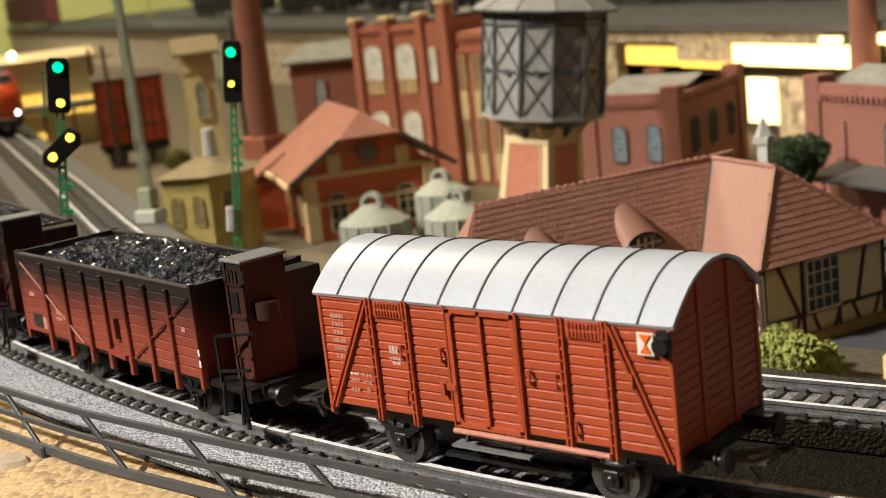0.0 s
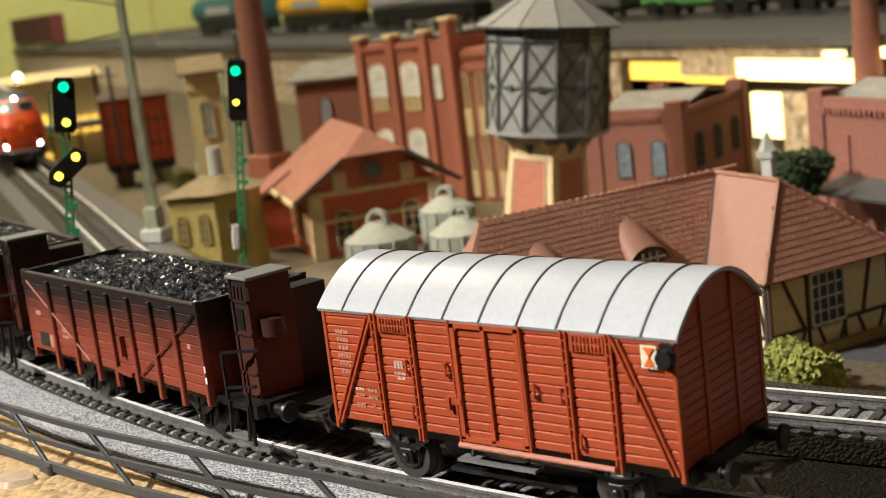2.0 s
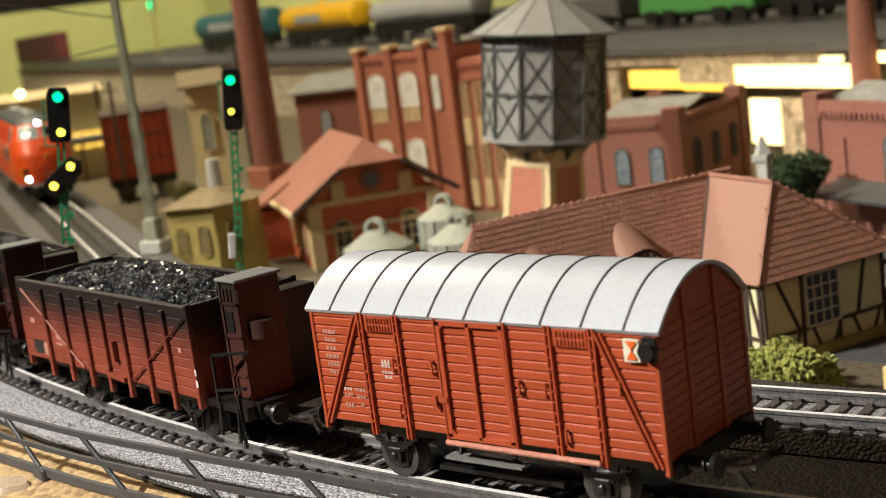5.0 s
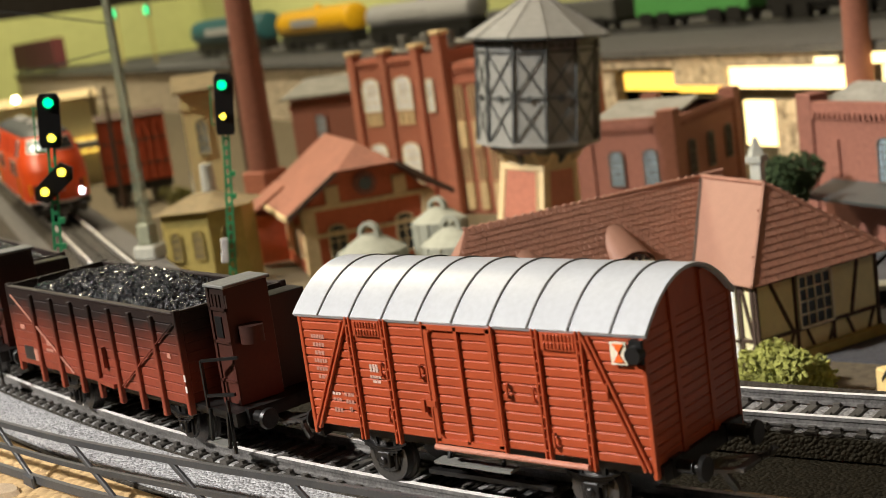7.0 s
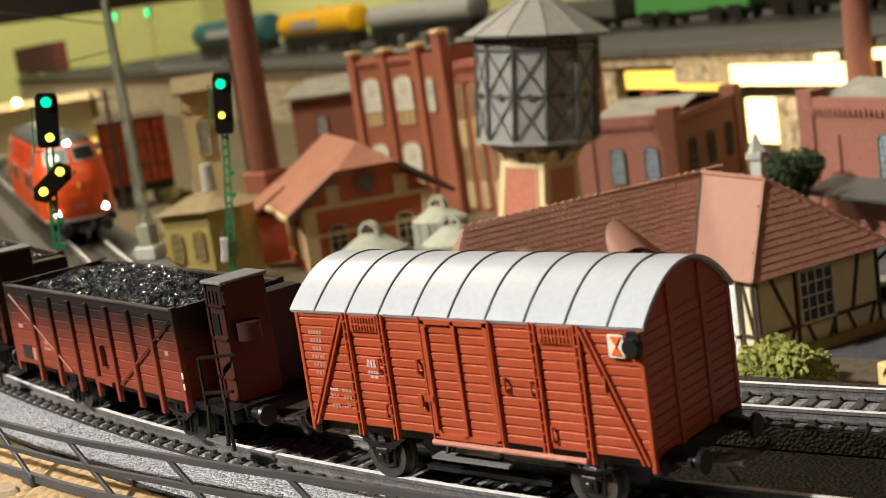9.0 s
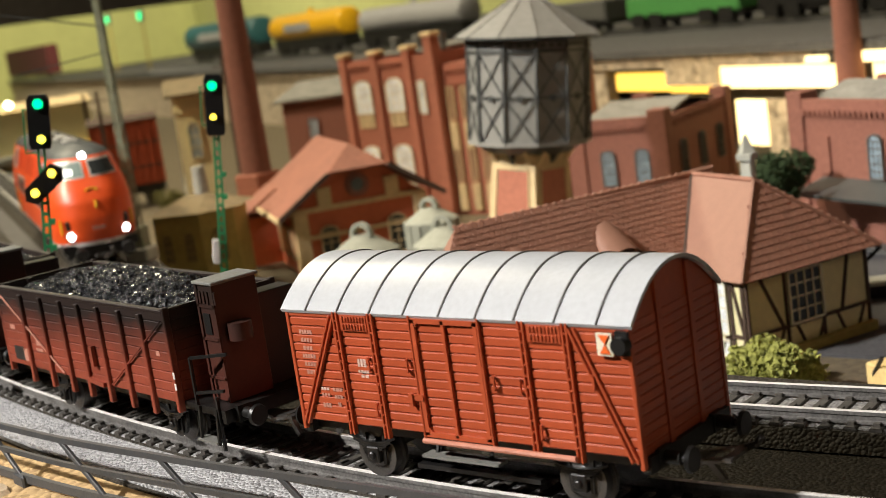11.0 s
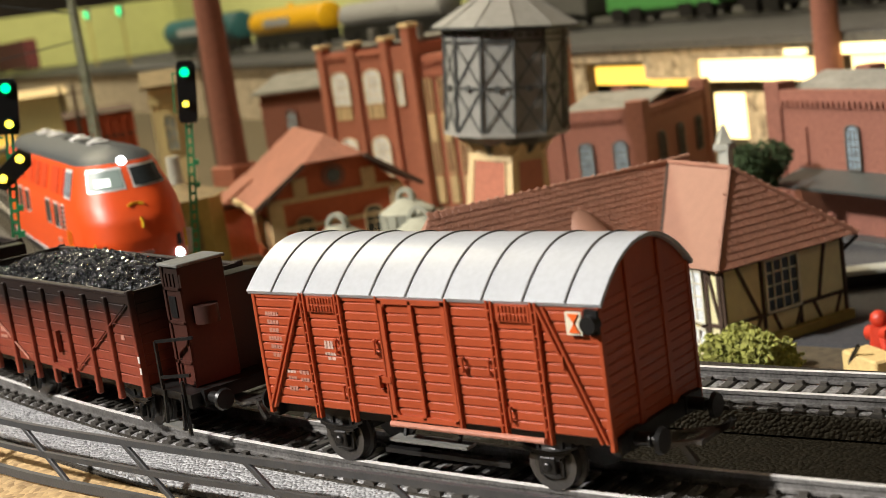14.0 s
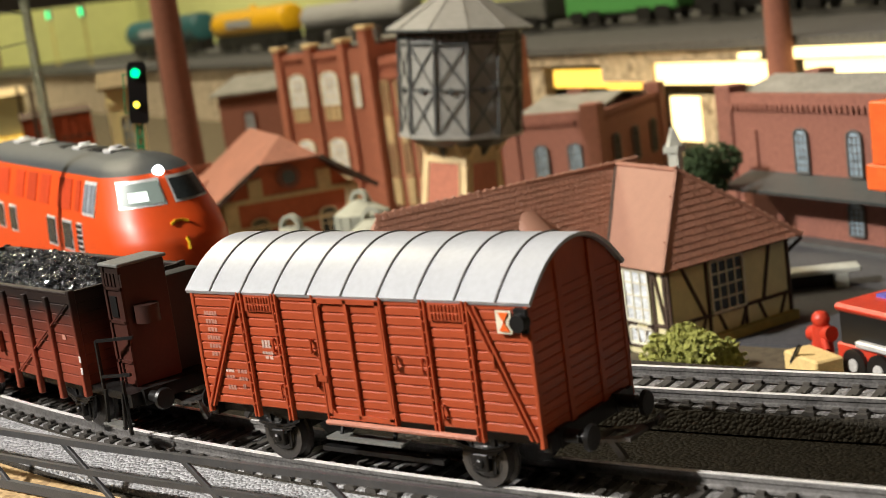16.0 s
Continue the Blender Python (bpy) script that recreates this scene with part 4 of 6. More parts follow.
def fence_at(s, z):
    """A point on the fence's line, which runs straighter than the track."""
    x = float(np.interp(s, FRONT[2], FRONT[0]))
    off = float(np.interp(x, [-0.40, -0.22, -0.15, -0.11, -0.078, -0.05, -0.03, 0.0, 0.16], [-0.052, -0.046, -0.0392, -0.0360, -0.0325, -0.0302, -0.0285, -0.0272, -0.0262]))
    return along(FRONT, s, off, z).translation


def build_fence():
    F = thing("railing_fence", Matrix(), "low dark grey railing with slanted posts along the layout edge", "fence")
    s0, s1 = s_at(FRONT, -0.40), s_at(FRONT, 0.16)
    for z, w, h in ((0.0130, 0.0011, 0.0015), (0.0066, 0.0010, 0.0013), (-0.0002, 0.0013, 0.0022)):
        bm = bmesh.new()
        rows = []
        for s in np.linspace(s0, s1, 110):
            p, q = fence_at(s, z), fence_at(s + 0.001, z)
            n = Vector((-(q.y - p.y), q.x - p.x, 0)).normalized() * (w / 2)
            rows.append([bm.verts.new(v) for v in (p - n - Vector((0, 0, h / 2)), p - n + Vector((0, 0, h / 2)), p + n + Vector((0, 0, h / 2)), p + n - Vector((0, 0, h / 2)))])
        for a, b in zip(rows, rows[1:]):
            for k in range(4):
                bm.faces.new((a[k], a[(k + 1) % 4], b[(k + 1) % 4], b[k]))
        bm.faces.new(rows[0]), bm.faces.new(rows[-1][::-1])
        part("rail", bm, FENCE, F)
    s = 2.3125 - 7 * 0.0372
    while s < s1 - 0.02:
        bm = bmesh.new()
        bar(bm, fence_at(s, 0.0130), fence_at(s + 0.0150, 0.0), 0.0010, 0.0014)
        part("post", bm, FENCE, F, bevel=0.0002)
        s += 0.0372
    for s in (2.3275, 2.3275 - 4 * 0.0372):
        m = Matrix.Translation(fence_at(s, -0.0016))
        bm = bmesh.new()
        box(bm, -0.0042, 0.0032, -0.0012, 0.0012, -0.0012, 0.0024, m @ Matrix.Rotation(radians(-13), 4, "Z"))
        part("fence_foot", bm, FENCE, F, bevel=0.0005)
    m = Matrix.Translation(fence_at(2.3245, -0.0024)) @ Matrix.Translation((-0.003, -0.0068, 0))
    bm = bmesh.new()
    ring = [(0.0070 * math.cos(a) * (1 + 0.2 * math.sin(3 * a)), 0.0050 * math.sin(a)) for a in np.linspace(0, 6.283, 15)[:-1]]
    solid(bm, [m @ Vector((p, q, -0.001)) for p, q in ring], [m @ Vector((p * 0.8, q * 0.8, 0.0006)) for p, q in ring])
    tagged(new("adhesive_blob", mesh("adhesive_blob", bm, TAPE, True)), "shiny blob of clear adhesive on the cork edge", "adhesive")


build_fence()
FACE = math.degrees(math.atan2(-0.62, 0.78)) + 90


def leaning(x, y, z, degrees, turn):
    """The pose of a thing that stands a little out of plumb, leaning to the north-east."""
    axis = Vector((-0.66, 0.75, 0))
    return Matrix.Translation((x, y, z)) @ Matrix.Rotation(radians(degrees), 4, axis) @ Matrix.Rotation(radians(turn), 4, "Z")



def build_signal(m, h, head_h, lights, second, label):
    """A colour light signal: local -y is its face, the mast's foot at the origin."""
    S = thing("light_signal", m, label, "railway signal", "light signals")
    top = h
    bm = bmesh.new()
    for x in (-0.0012, 0.0012):
        bar(bm, (x, 0, 0), (x * 0.8, 0, top - 0.006), 0.0005, 0.0009)
    part("mast", bm, SIG_GREEN, S, "green lattice mast")
    for k in range(19):
        bm = bmesh.new()
        z = 0.004 + k * 0.0038
        box(bm, -0.0014, 0.0014, -0.0003, 0.0003, z, z + 0.0012)
        part("mast_rung", bm, SIG_GREEN, S)
    bm = bmesh.new()
    box(bm, -0.004, 0.004, -0.004, 0.004, 0, 0.003)
    part("foot", bm, SIG_GREEN, S, bevel=0.0004)
    bm = bmesh.new()
    ring = [(-0.0031, -head_h), (0.0031, -head_h), (0.0037, 0.0016 - head_h), (0.0037, -0.0018), (0.0027, 0), (-0.0027, 0), (-0.0037, -0.0018), (-0.0037, 0.0016 - head_h)]
    solid(bm, [(a, -0.002, top + b) for a, b in ring], [(a, 0.002, top + b) for a, b in ring])
    head = part("signal_head", bm, BLACK, S, "black signal head")
    for x, z, r, mt in lights:
        bm = bmesh.new()
        cyl(bm, (x, -0.0020, top - z), (x, -0.0028, top - z), r, seg=18)
        part("signal_light", bm, mt, head, "glowing signal light")
        bm = bmesh.new()
        cyl(bm, (x, -0.0020, top - z), (x, -0.0024, top - z), r * 1.45, seg=18)
        part("lens_ring", bm, LENS, head)
        bm = bmesh.new()
        for k in range(7):
            a, b = radians(10 + k * 23), radians(10 + (k + 1) * 23)
            bar(bm, (x + math.cos(a) * r * 1.2, -0.0032, top - z + math.sin(a) * r * 1.2), (x + math.cos(b) * r * 1.2, -0.0032, top - z + math.sin(b) * r * 1.2), 0.0026, 0.0003)
        part("light_hood", bm, BLACK, head)
    bm = bmesh.new()
    for a, b in (((-0.0052, 0.001, top - 0.005), (-0.0052, 0.001, top - 0.020)), ((-0.0058, 0.001, top - 0.005), (-0.003, 0.001, top - 0.005)), ((-0.0052, 0.001, top - 0.020), (-0.002, 0.001, top - 0.020))):
        bar(bm, a, b, 0.0005)
    part("ladder_guard", bm, SIG_GREEN, S)
    if second:
        c = top - 0.0305
        bm = bmesh.new()
        ring = [(-0.0062, c - 0.0058), (-0.0022, c - 0.0072), (0.0066, c + 0.0010), (0.0066, c + 0.0050), (0.0026, c + 0.0068), (-0.0062, c - 0.0018)]
        solid(bm, [(p, -0.002, q) for p, q in ring], [(p, 0.0015, q) for p, q in ring])
        part("distant_head", bm, BLACK, S, "black diagonal distant signal head")
        for x, z in ((0.0030, c + 0.0036), (-0.0029, c - 0.0030)):
            bm = bmesh.new()
            cyl(bm, (x, -0.0020, z), (x, -0.0028, z), 0.0014, seg=18)
            part("signal_light", bm, G_YELLOW, S, "glowing yellow light")
    bm = bmesh.new()
    box(bm, -0.0042, -0.0014, -0.002, -0.0005, 0.019, 0.029)
    part("relay_box", bm, WHITE, S, "white relay box", bevel=0.0003)
    for z in (0.054, 0.045):
        bm = bmesh.new()
        box(bm, 0.0012, 0.0030, -0.001, 0.001, z, z + 0.002)
        part("bracket", bm, SIG_GREEN, S)
    return S


build_signal(leaning(-0.2525, 0.1424, -0.0055, 6.3, FACE), 0.0950, 0.0242, [(-0.0006, 0.0044, 0.0018, G_GREEN), (-0.0008, 0.0167, 0.0012, G_YELLOW)], False, "slim green signal mast with black head showing green and yellow")
build_signal(leaning(-0.2421, 0.0525, -0.0055, 6.9, FACE), 0.0990, 0.0185, [(0.0001, 0.0030, 0.0017, G_GREEN), (0.0005, 0.0150, 0.0014, G_YELLOW)], True, "green signal mast with two black heads, green and yellow lit")


def build_mast(m, h, label):
    M = thing("catenary_mast", m, label, "catenary mast", "catenary masts")
    bm = bmesh.new()
    box(bm, -0.0065, 0.0065, -0.006, 0.006, -0.0055, 0.002)
    part("plinth", bm, CONCRETE, M, bevel=0.001)
    bm = bmesh.new()
    box(bm, -0.004, 0.004, -0.004, 0.004, 0.002, 0.013)
    part("pedestal", bm, MAST_GREY, M, "green-grey pedestal", bevel=0.0006)
    for sx in (-1, 1):
        for sy in (-1, 1):
            bm = bmesh.new()
            bar(bm, (sx * 0.0021, sy * 0.0018, 0.012), (sx * 0.0012, sy * 0.0010, h), 0.0010)
            part("mast_leg", bm, MAST_GREY, M)
    bm = bmesh.new()
    n = 16
    for k in range(n):
        za, zb = 0.013 + (h - 0.013) * k / n, 0.013 + (h - 0.013) * (k + 1) / n
        u = 0.0021 - 0.0009 * k / n
        s = 1 if k % 2 else -1
        for sy in (-1, 1):
            bar(bm, (s * u, sy * u * 0.8, za), (-s * u, sy * u * 0.8, zb), 0.0007)
    part("lattice", bm, MAST_GREY, M)
    bm = bmesh.new()
    bar(bm, (0, 0, h - 0.022), (-0.055, -0.028, h - 0.006), 0.0007)
    bar(bm, (0, 0, h - 0.035), (-0.040, -0.020, h - 0.040), 0.0006)
    bar(bm, (-0.055, -0.028, h - 0.006), (-0.058, -0.03, h - 0.016), 0.0014)
    part("bracket_arm", bm, GIRDER, M, "thin bracket arm")
    bm = bmesh.new()
    box(bm, -0.0035, 0.0035, -0.0025, 0.0025, h, h + 0.003)
    part("mast_cap", bm, MAST_GREY, M)
    return M


build_mast(pose(-0.4015, 0.218, 0.0, 0, 0, 20), 0.138, "grey lattice catenary mast on a concrete plinth")



def shelf_pose_early(s):
    """A pose on the face of the shelf's retaining wall, s metres along it."""
    d, n = Vector((0.903, -0.430, 0)), Vector((0.430, 0.903, 0))
    p = d * s + n * 0.474
    return Matrix.Translation(p) @ Matrix.Rotation(math.atan2(d.y, d.x), 4, "Z")


# ---- houses ----


def inside(poly, u, v):
    hit = False
    for (a, b), (c, d) in zip(poly, poly[1:] + poly[:1]):
        if (b > v) != (d > v) and u < (c - a) * (v - b) / (d - b) + a:
            hit = not hit
    return hit


def tiles(parent, poly, material, du=0.0024, dv=0.0022, single=False):
    """Roof tiles on a flat face: the first two points of the polygon are its eave."""
    P = [Vector(p) for p in poly]
    U = (P[1] - P[0]).normalized()
    N = U.cross(P[2] - P[0]).normalized()
    if N.z < 0:
        N = -N
    V = N.cross(U)
    if V.z < 0:
        V = -V
    flat = [((p - P[0]).dot(U), (p - P[0]).dot(V)) for p in P]
    verts, faces = [], []
    shape = []
    for a, b, c in ((-0.46, -0.55, 0.0002), (0.46, -0.55, 0.0002), (0.46, 0.5, 0), (-0.46, 0.5, 0), (-0.40, -0.55, 0.00036), (0.40, -0.55, 0.00036), (0.40, 0.5, 0.00015), (-0.40, 0.5, 0.00015)):
        shape.append((a * du, b * dv, c))
    quads = ((0, 3, 2, 1), (4, 5, 6, 7), (0, 1, 5, 4), (1, 2, 6, 5), (2, 3, 7, 6), (3, 0, 4, 7))
    data = None
    v, r = dv / 2, 0
    while v < max(b for _, b in flat):
        u = min(a for a, _ in flat) + (du / 2 if r % 2 else 0)
        while u < max(a for a, _ in flat):
            if inside(flat, u, v):
                c = P[0] + U * u + V * v
                if single:
                    if data is None:
                        data = bpy.data.meshes.new("tile")
                        data.from_pydata(shape, [], quads)
                        data.materials.append(material)
                    shared("tile", data, parent, Matrix.Translation(c) @ Matrix((U, V, N)).transposed().to_4x4())
                else:
                    k = len(verts)
                    verts += [c + U * a + V * b + N * h for a, b, h in shape]
                    faces += [tuple(k + i for i in q) for q in quads]
            u += du
        v += dv
        r += 1
    if not single:
        data = bpy.data.meshes.new("roof_tiles")
        data.from_pydata(verts, [], faces)
        data.materials.append(material)
        ob = new("roof_tiling", data)
        ob.parent = parent
        tagged(ob, kind="stuff")


def slab(name, poly, thick, material, parent, label=""):
    P = [Vector(p) for p in poly]
    n = (P[1] - P[0]).cross(P[2] - P[0]).normalized()
    if n.z < 0:
        n = -n
    bm = bmesh.new()
    solid(bm, [p - n * thick for p in P], P)
    return part(name, bm, material, parent, label)


def wall_frame(p, q):
    """A pose whose x runs along a wall from p to q and whose -y points out of it."""
    p, q = Vector((*p, 0)), Vector((*q, 0))
    return Matrix.Translation(p) @ Matrix.Rotation(math.atan2(q.y - p.y, q.x - p.x), 4, "Z"), (q - p).length


def pane_window(parent, m, x, z, w, h, cols, rows, glass, frame, arched=False, depth=0.0012):
    """A window at x, z on a wall frame: pane, surround and glazing bars."""
    win = new("window")
    win.parent, win.matrix_basis = parent, m @ Matrix.Translation((x, 0, z))
    win.empty_display_size = 0.005
    tops = [(w / 2 * math.cos(a), h + w * 0.32 * math.sin(a)) for a in np.linspace(0, math.pi, 9)] if arched else [(w / 2, h), (-w / 2, h)]
    ring = [(-w / 2, 0), (w / 2, 0)] + tops
    bm = bmesh.new()
    solid(bm, [(a, -0.0004, b) for a, b in ring], [(a, 0.0004, b) for a, b in ring])
    part("pane", bm, glass, win)
    bm = bmesh.new()
    loop = ring + ring[:1]
    for (a, b), (c, d) in zip(loop, loop[1:]):
        bar(bm, (a, -depth / 2, b), (c, -depth / 2, d), depth, 0.0008)
    for k in range(1, cols):
        u = -w / 2 + w * k / cols
        bar(bm, (u, -0.0006, 0), (u, -0.0006, h), 0.0005)
    for k in range(1, rows + (1 if arched else 0)):
        v = h * k / rows
        bar(bm, (-w / 2, -0.0006, v), (w / 2, -0.0006, v), 0.0005)
    part("window_frame", bm, frame, win)


def prism_wall(parent, ring, z0, z1, material, name="wall", label=""):
    bm = bmesh.new()
    solid(bm, [(x, y, z0) for x, y in ring], [(x, y, z1) for x, y in ring])
    return part(name, bm, material, parent, label)


def build_timber_house():
    """A half-timbered house with a long tiled wing and a hipped bay."""
    H = thing("half_timbered_house", Matrix(), "half-timbered cream house with terracotta tiled roof and eyebrow dormers", "house")
    a, n = Vector((0.36, 0.93, 0)).normalized(), Vector((0.93, -0.36, 0)).normalized()
    ez, rz = -0.003, 0.0285
    E1, E2 = Vector((-0.0745, 0.2030, ez)), Vector((-0.0455, 0.1915, ez))
    E3 = E2 + a * 0.066
    T1, T2 = Vector((-0.0834, 0.2322, rz)), Vector((-0.0520, 0.2202, rz - 0.001))
    TL = Vector((-0.1215, 0.1370, rz))
    EL = E1 - a * 0.105
    # wing roof
    back = T1 + a * 0.010
    half = 0.0215
    roof = slab("roof", [EL, E1, T1, TL], 0.0012, TILE, H, "terracotta tiled roof")
    slab("roof_slope", [E1, E1 + a * 0.010, back, T1], 0.0012, TILE, H)
    slab("roof_slope", [TL - n * half + Vector((0, 0, ez - rz)) - a * 0.012, back - n * half + Vector((0, 0, ez - rz)), back, TL], 0.0012, TILE, H)
    slab("hip_end", [EL, TL, TL - n * half - a * 0.012 + Vector((0, 0, ez - rz))], 0.0012, TILE_FLAT, H, "plain terracotta hip face")
    tiles(roof, [EL, E1, T1, TL], TILE)
    # bay roof
    strip = slab("roof_strip", [E1, E2, T2, T1], 0.0012, TILE_FLAT, H, "smooth terracotta roof face")
    rs = slab("bay_roof", [E2, E3, T2], 0.0012, TILE, H, "tiled hip face")
    tiles(rs, [E2, E3, T2], TILE, 0.0027, 0.0026, single=True)
    slab("roof_slope", [E3, E3 - n * 0.034, T1, T2], 0.0012, TILE, H)
    # ridge and hip caps with knobs
    for p, q, k in ((TL, T1, 30), (T2, E3, 17), (T1, T2, 3), (T1, back, 6)):
        bm = bmesh.new()
        cyl(bm, p, q, 0.0009, seg=8)
        part("ridge_cap", bm, TILE, H)
        for i in range(k + 1):
            bm = bmesh.new()
            ball(bm, p + (q - p) * (i / k) + Vector((0, 0, 0.0007)), 0.0009, (1, 1, 0.8), 1)
            part("ridge_knob", bm, TILE_FLAT, H)
    for p, q in ((E1, T1), (E2, T2)):
        bm = bmesh.new()
        bar(bm, p + Vector((0, 0, 0.0003)), q + Vector((0, 0, 0.0003)), 0.0009, 0.0009)
        part("hip_trim", bm, TILE_FLAT if p is E2 else TIMBER, H)
    # eyebrow dormers
    up = (T1 - E1)
    for f, g in ((0.72, 0.30), (0.36, 0.26)):
        c = EL + (E1 - EL) * f + up * g
        bm = bmesh.new()
        rows = []
        for k in range(9):
            d = k / 8
            r = 0.0068 * (1 - d) ** 0.55 + 0.0002
            rows.append([c + n * 0.004 - n * (d * 0.021) + a * (r * 1.25 * math.cos(w)) + Vector((0, 0, -0.002 + d * 0.020 + r * 0.95 * math.sin(w))) for w in np.linspace(0, math.pi, 11)])
        sheet(bm, rows)
        d = part("eyebrow_dormer", bm, TILE_FLAT, H, "rounded terracotta dormer", smooth=True)
        bm = bmesh.new()
        ring = [c + n * 0.0036 + a * (0.0062 * 1.25 * math.cos(w)) + Vector((0, 0, -0.002 + 0.0056 * math.sin(w))) for w in np.linspace(0, math.pi, 11)]
        solid(bm, [p - n * 0.001 for p in ring], ring)
        part("dormer_window", bm, PANE, d)
        bm = bmesh.new()
        for k in (-0.5, 0.0, 0.5):
            p = c + n * 0.0040 + a * (0.006 * k) + Vector((0, 0, -0.002))
            bar(bm, p, p + Vector((0, 0, 0.0045)), 0.0006)
        p = c + n * 0.004 + Vector((0, 0, 0.0003))
        bar(bm, p - a * 0.007, p + a * 0.007, 0.0006)
        part("dormer_glazing", bm, FRAME_W, d)
    # walls under the eaves
    w1, w2, w3 = E1 - n * 0.002 + a * 0.004, E2 - n * 0.004 + a * 0.004, E3 - n * 0.004 - a * 0.004
    w4 = w3 - n * 0.035
    prism_wall(H, [(p.x, p.y) for p in (w1, w2, w3, w4)], -0.0335, ez + 0.001, PLASTER, "bay_wall", "cream plaster infill")
    prism_wall(H, [(p.x, p.y) for p in (w1 + n * 0.001 - a * 0.002, w2 + n * 0.001 - a * 0.001, w3 + n * 0.001, w4)], GROUND_Z, -0.0335, PLASTER, "plinth", "yellow plinth")
    prism_wall(H, [(p.x, p.y) for p in (w2 + n * 0.0035, w3 + n * 0.0035, w3 + n * 0.0008, w2 + n * 0.0008)], GROUND_Z, -0.0305, OLIVE, "plinth_step", "olive-yellow stepped plinth")
    wl = EL - n * 0.003 + a * 0.004
    prism_wall(H, [(p.x, p.y) for p in (wl, w1, w1 + a * 0.04 - n * 0.0, w1 + a * 0.04 - n * 0.036, wl - n * 0.036)], GROUND_Z, ez + 0.001, PLASTER_W, "wing_wall", "white plaster wing wall")
    # timbers and windows: gable wall and long wall
    for p, q, win_x, braces in ((w1, w2, 0.5, ((0.80, 0.96), (0.10, 0.02))), (w2, w3, 0.46, ((0.12, 0.28), (0.84, 0.76)))):
        m, L = wall_frame((p.x, p.y), (q.x, q.y))
        zs, zt = -0.0325, ez - 0.001
        sill = zs + 0.0088
        timbers = [((0, zs), (L, zs), 0.0013), ((0, zt), (L, zt), 0.0012), ((0, sill), (L, sill), 0.0010), ((0.0006, zs), (0.0006, zt), 0.0011), ((L - 0.0006, zs), (L - 0.0006, zt), 0.0011)]
        ww = 0.0155 if L > 0.04 else 0.0135
        wx = L * win_x
        for k in (-1, 1):
            timbers.append(((wx + k * (ww / 2 + 0.0008), zs), (wx + k * (ww / 2 + 0.0008), zt), 0.0010))
        for u0, u1 in braces:
            timbers.append(((L * u1, sill), (L * u0, zt), 0.0010))
        for k in range(6):
            u = L * (k + 0.5) / 6
            d = 0.002 if k % 2 else -0.002
            timbers.append(((u - d, zs), (u + d, sill), 0.0008))
        for (u0, z0), (u1, z1), wd in timbers:
            bm = bmesh.new()
            bar(bm, m @ Vector((u0, -0.0004, z0)), m @ Vector((u1, -0.0004, z1)), 0.0010, wd)
            part("timber", bm, TIMBER, H)
        pane_window(H, m @ Matrix.Translation((0, -0.0008, 0)), wx, sill + 0.0006, ww, zt - sill - 0.0012, 4 if L > 0.04 else 3, 4, PANE if L > 0.04 else PANE_PALE, FRAME_W)
        if L < 0.04:
            pane_window(H, m @ Matrix.Translation((0, -0.0004, 0)), wx, zs + 0.001, ww * 0.9, sill - zs - 0.003, 3, 1, PANE_PALE, FRAME_W)
    bm = bmesh.new()
    cyl(bm, (w3.x, w3.y, GROUND_Z), (w3.x, w3.y, ez - 0.006), 0.0007, seg=8)
    cyl(bm, (w3.x, w3.y, ez - 0.006), tuple(E3 + Vector((0, 0, -0.001))), 0.0007, seg=8)
    part("downpipe", bm, BLACK, H, "dark downpipe")
    bm = bmesh.new()
    cyl(bm, (w2.x + n.x * 0.001, w2.y + n.y * 0.001, GROUND_Z), (w2.x + n.x * 0.001, w2.y + n.y * 0.001, ez), 0.0007, seg=8)
    part("downpipe", bm, TIMBER, H)


build_timber_house()


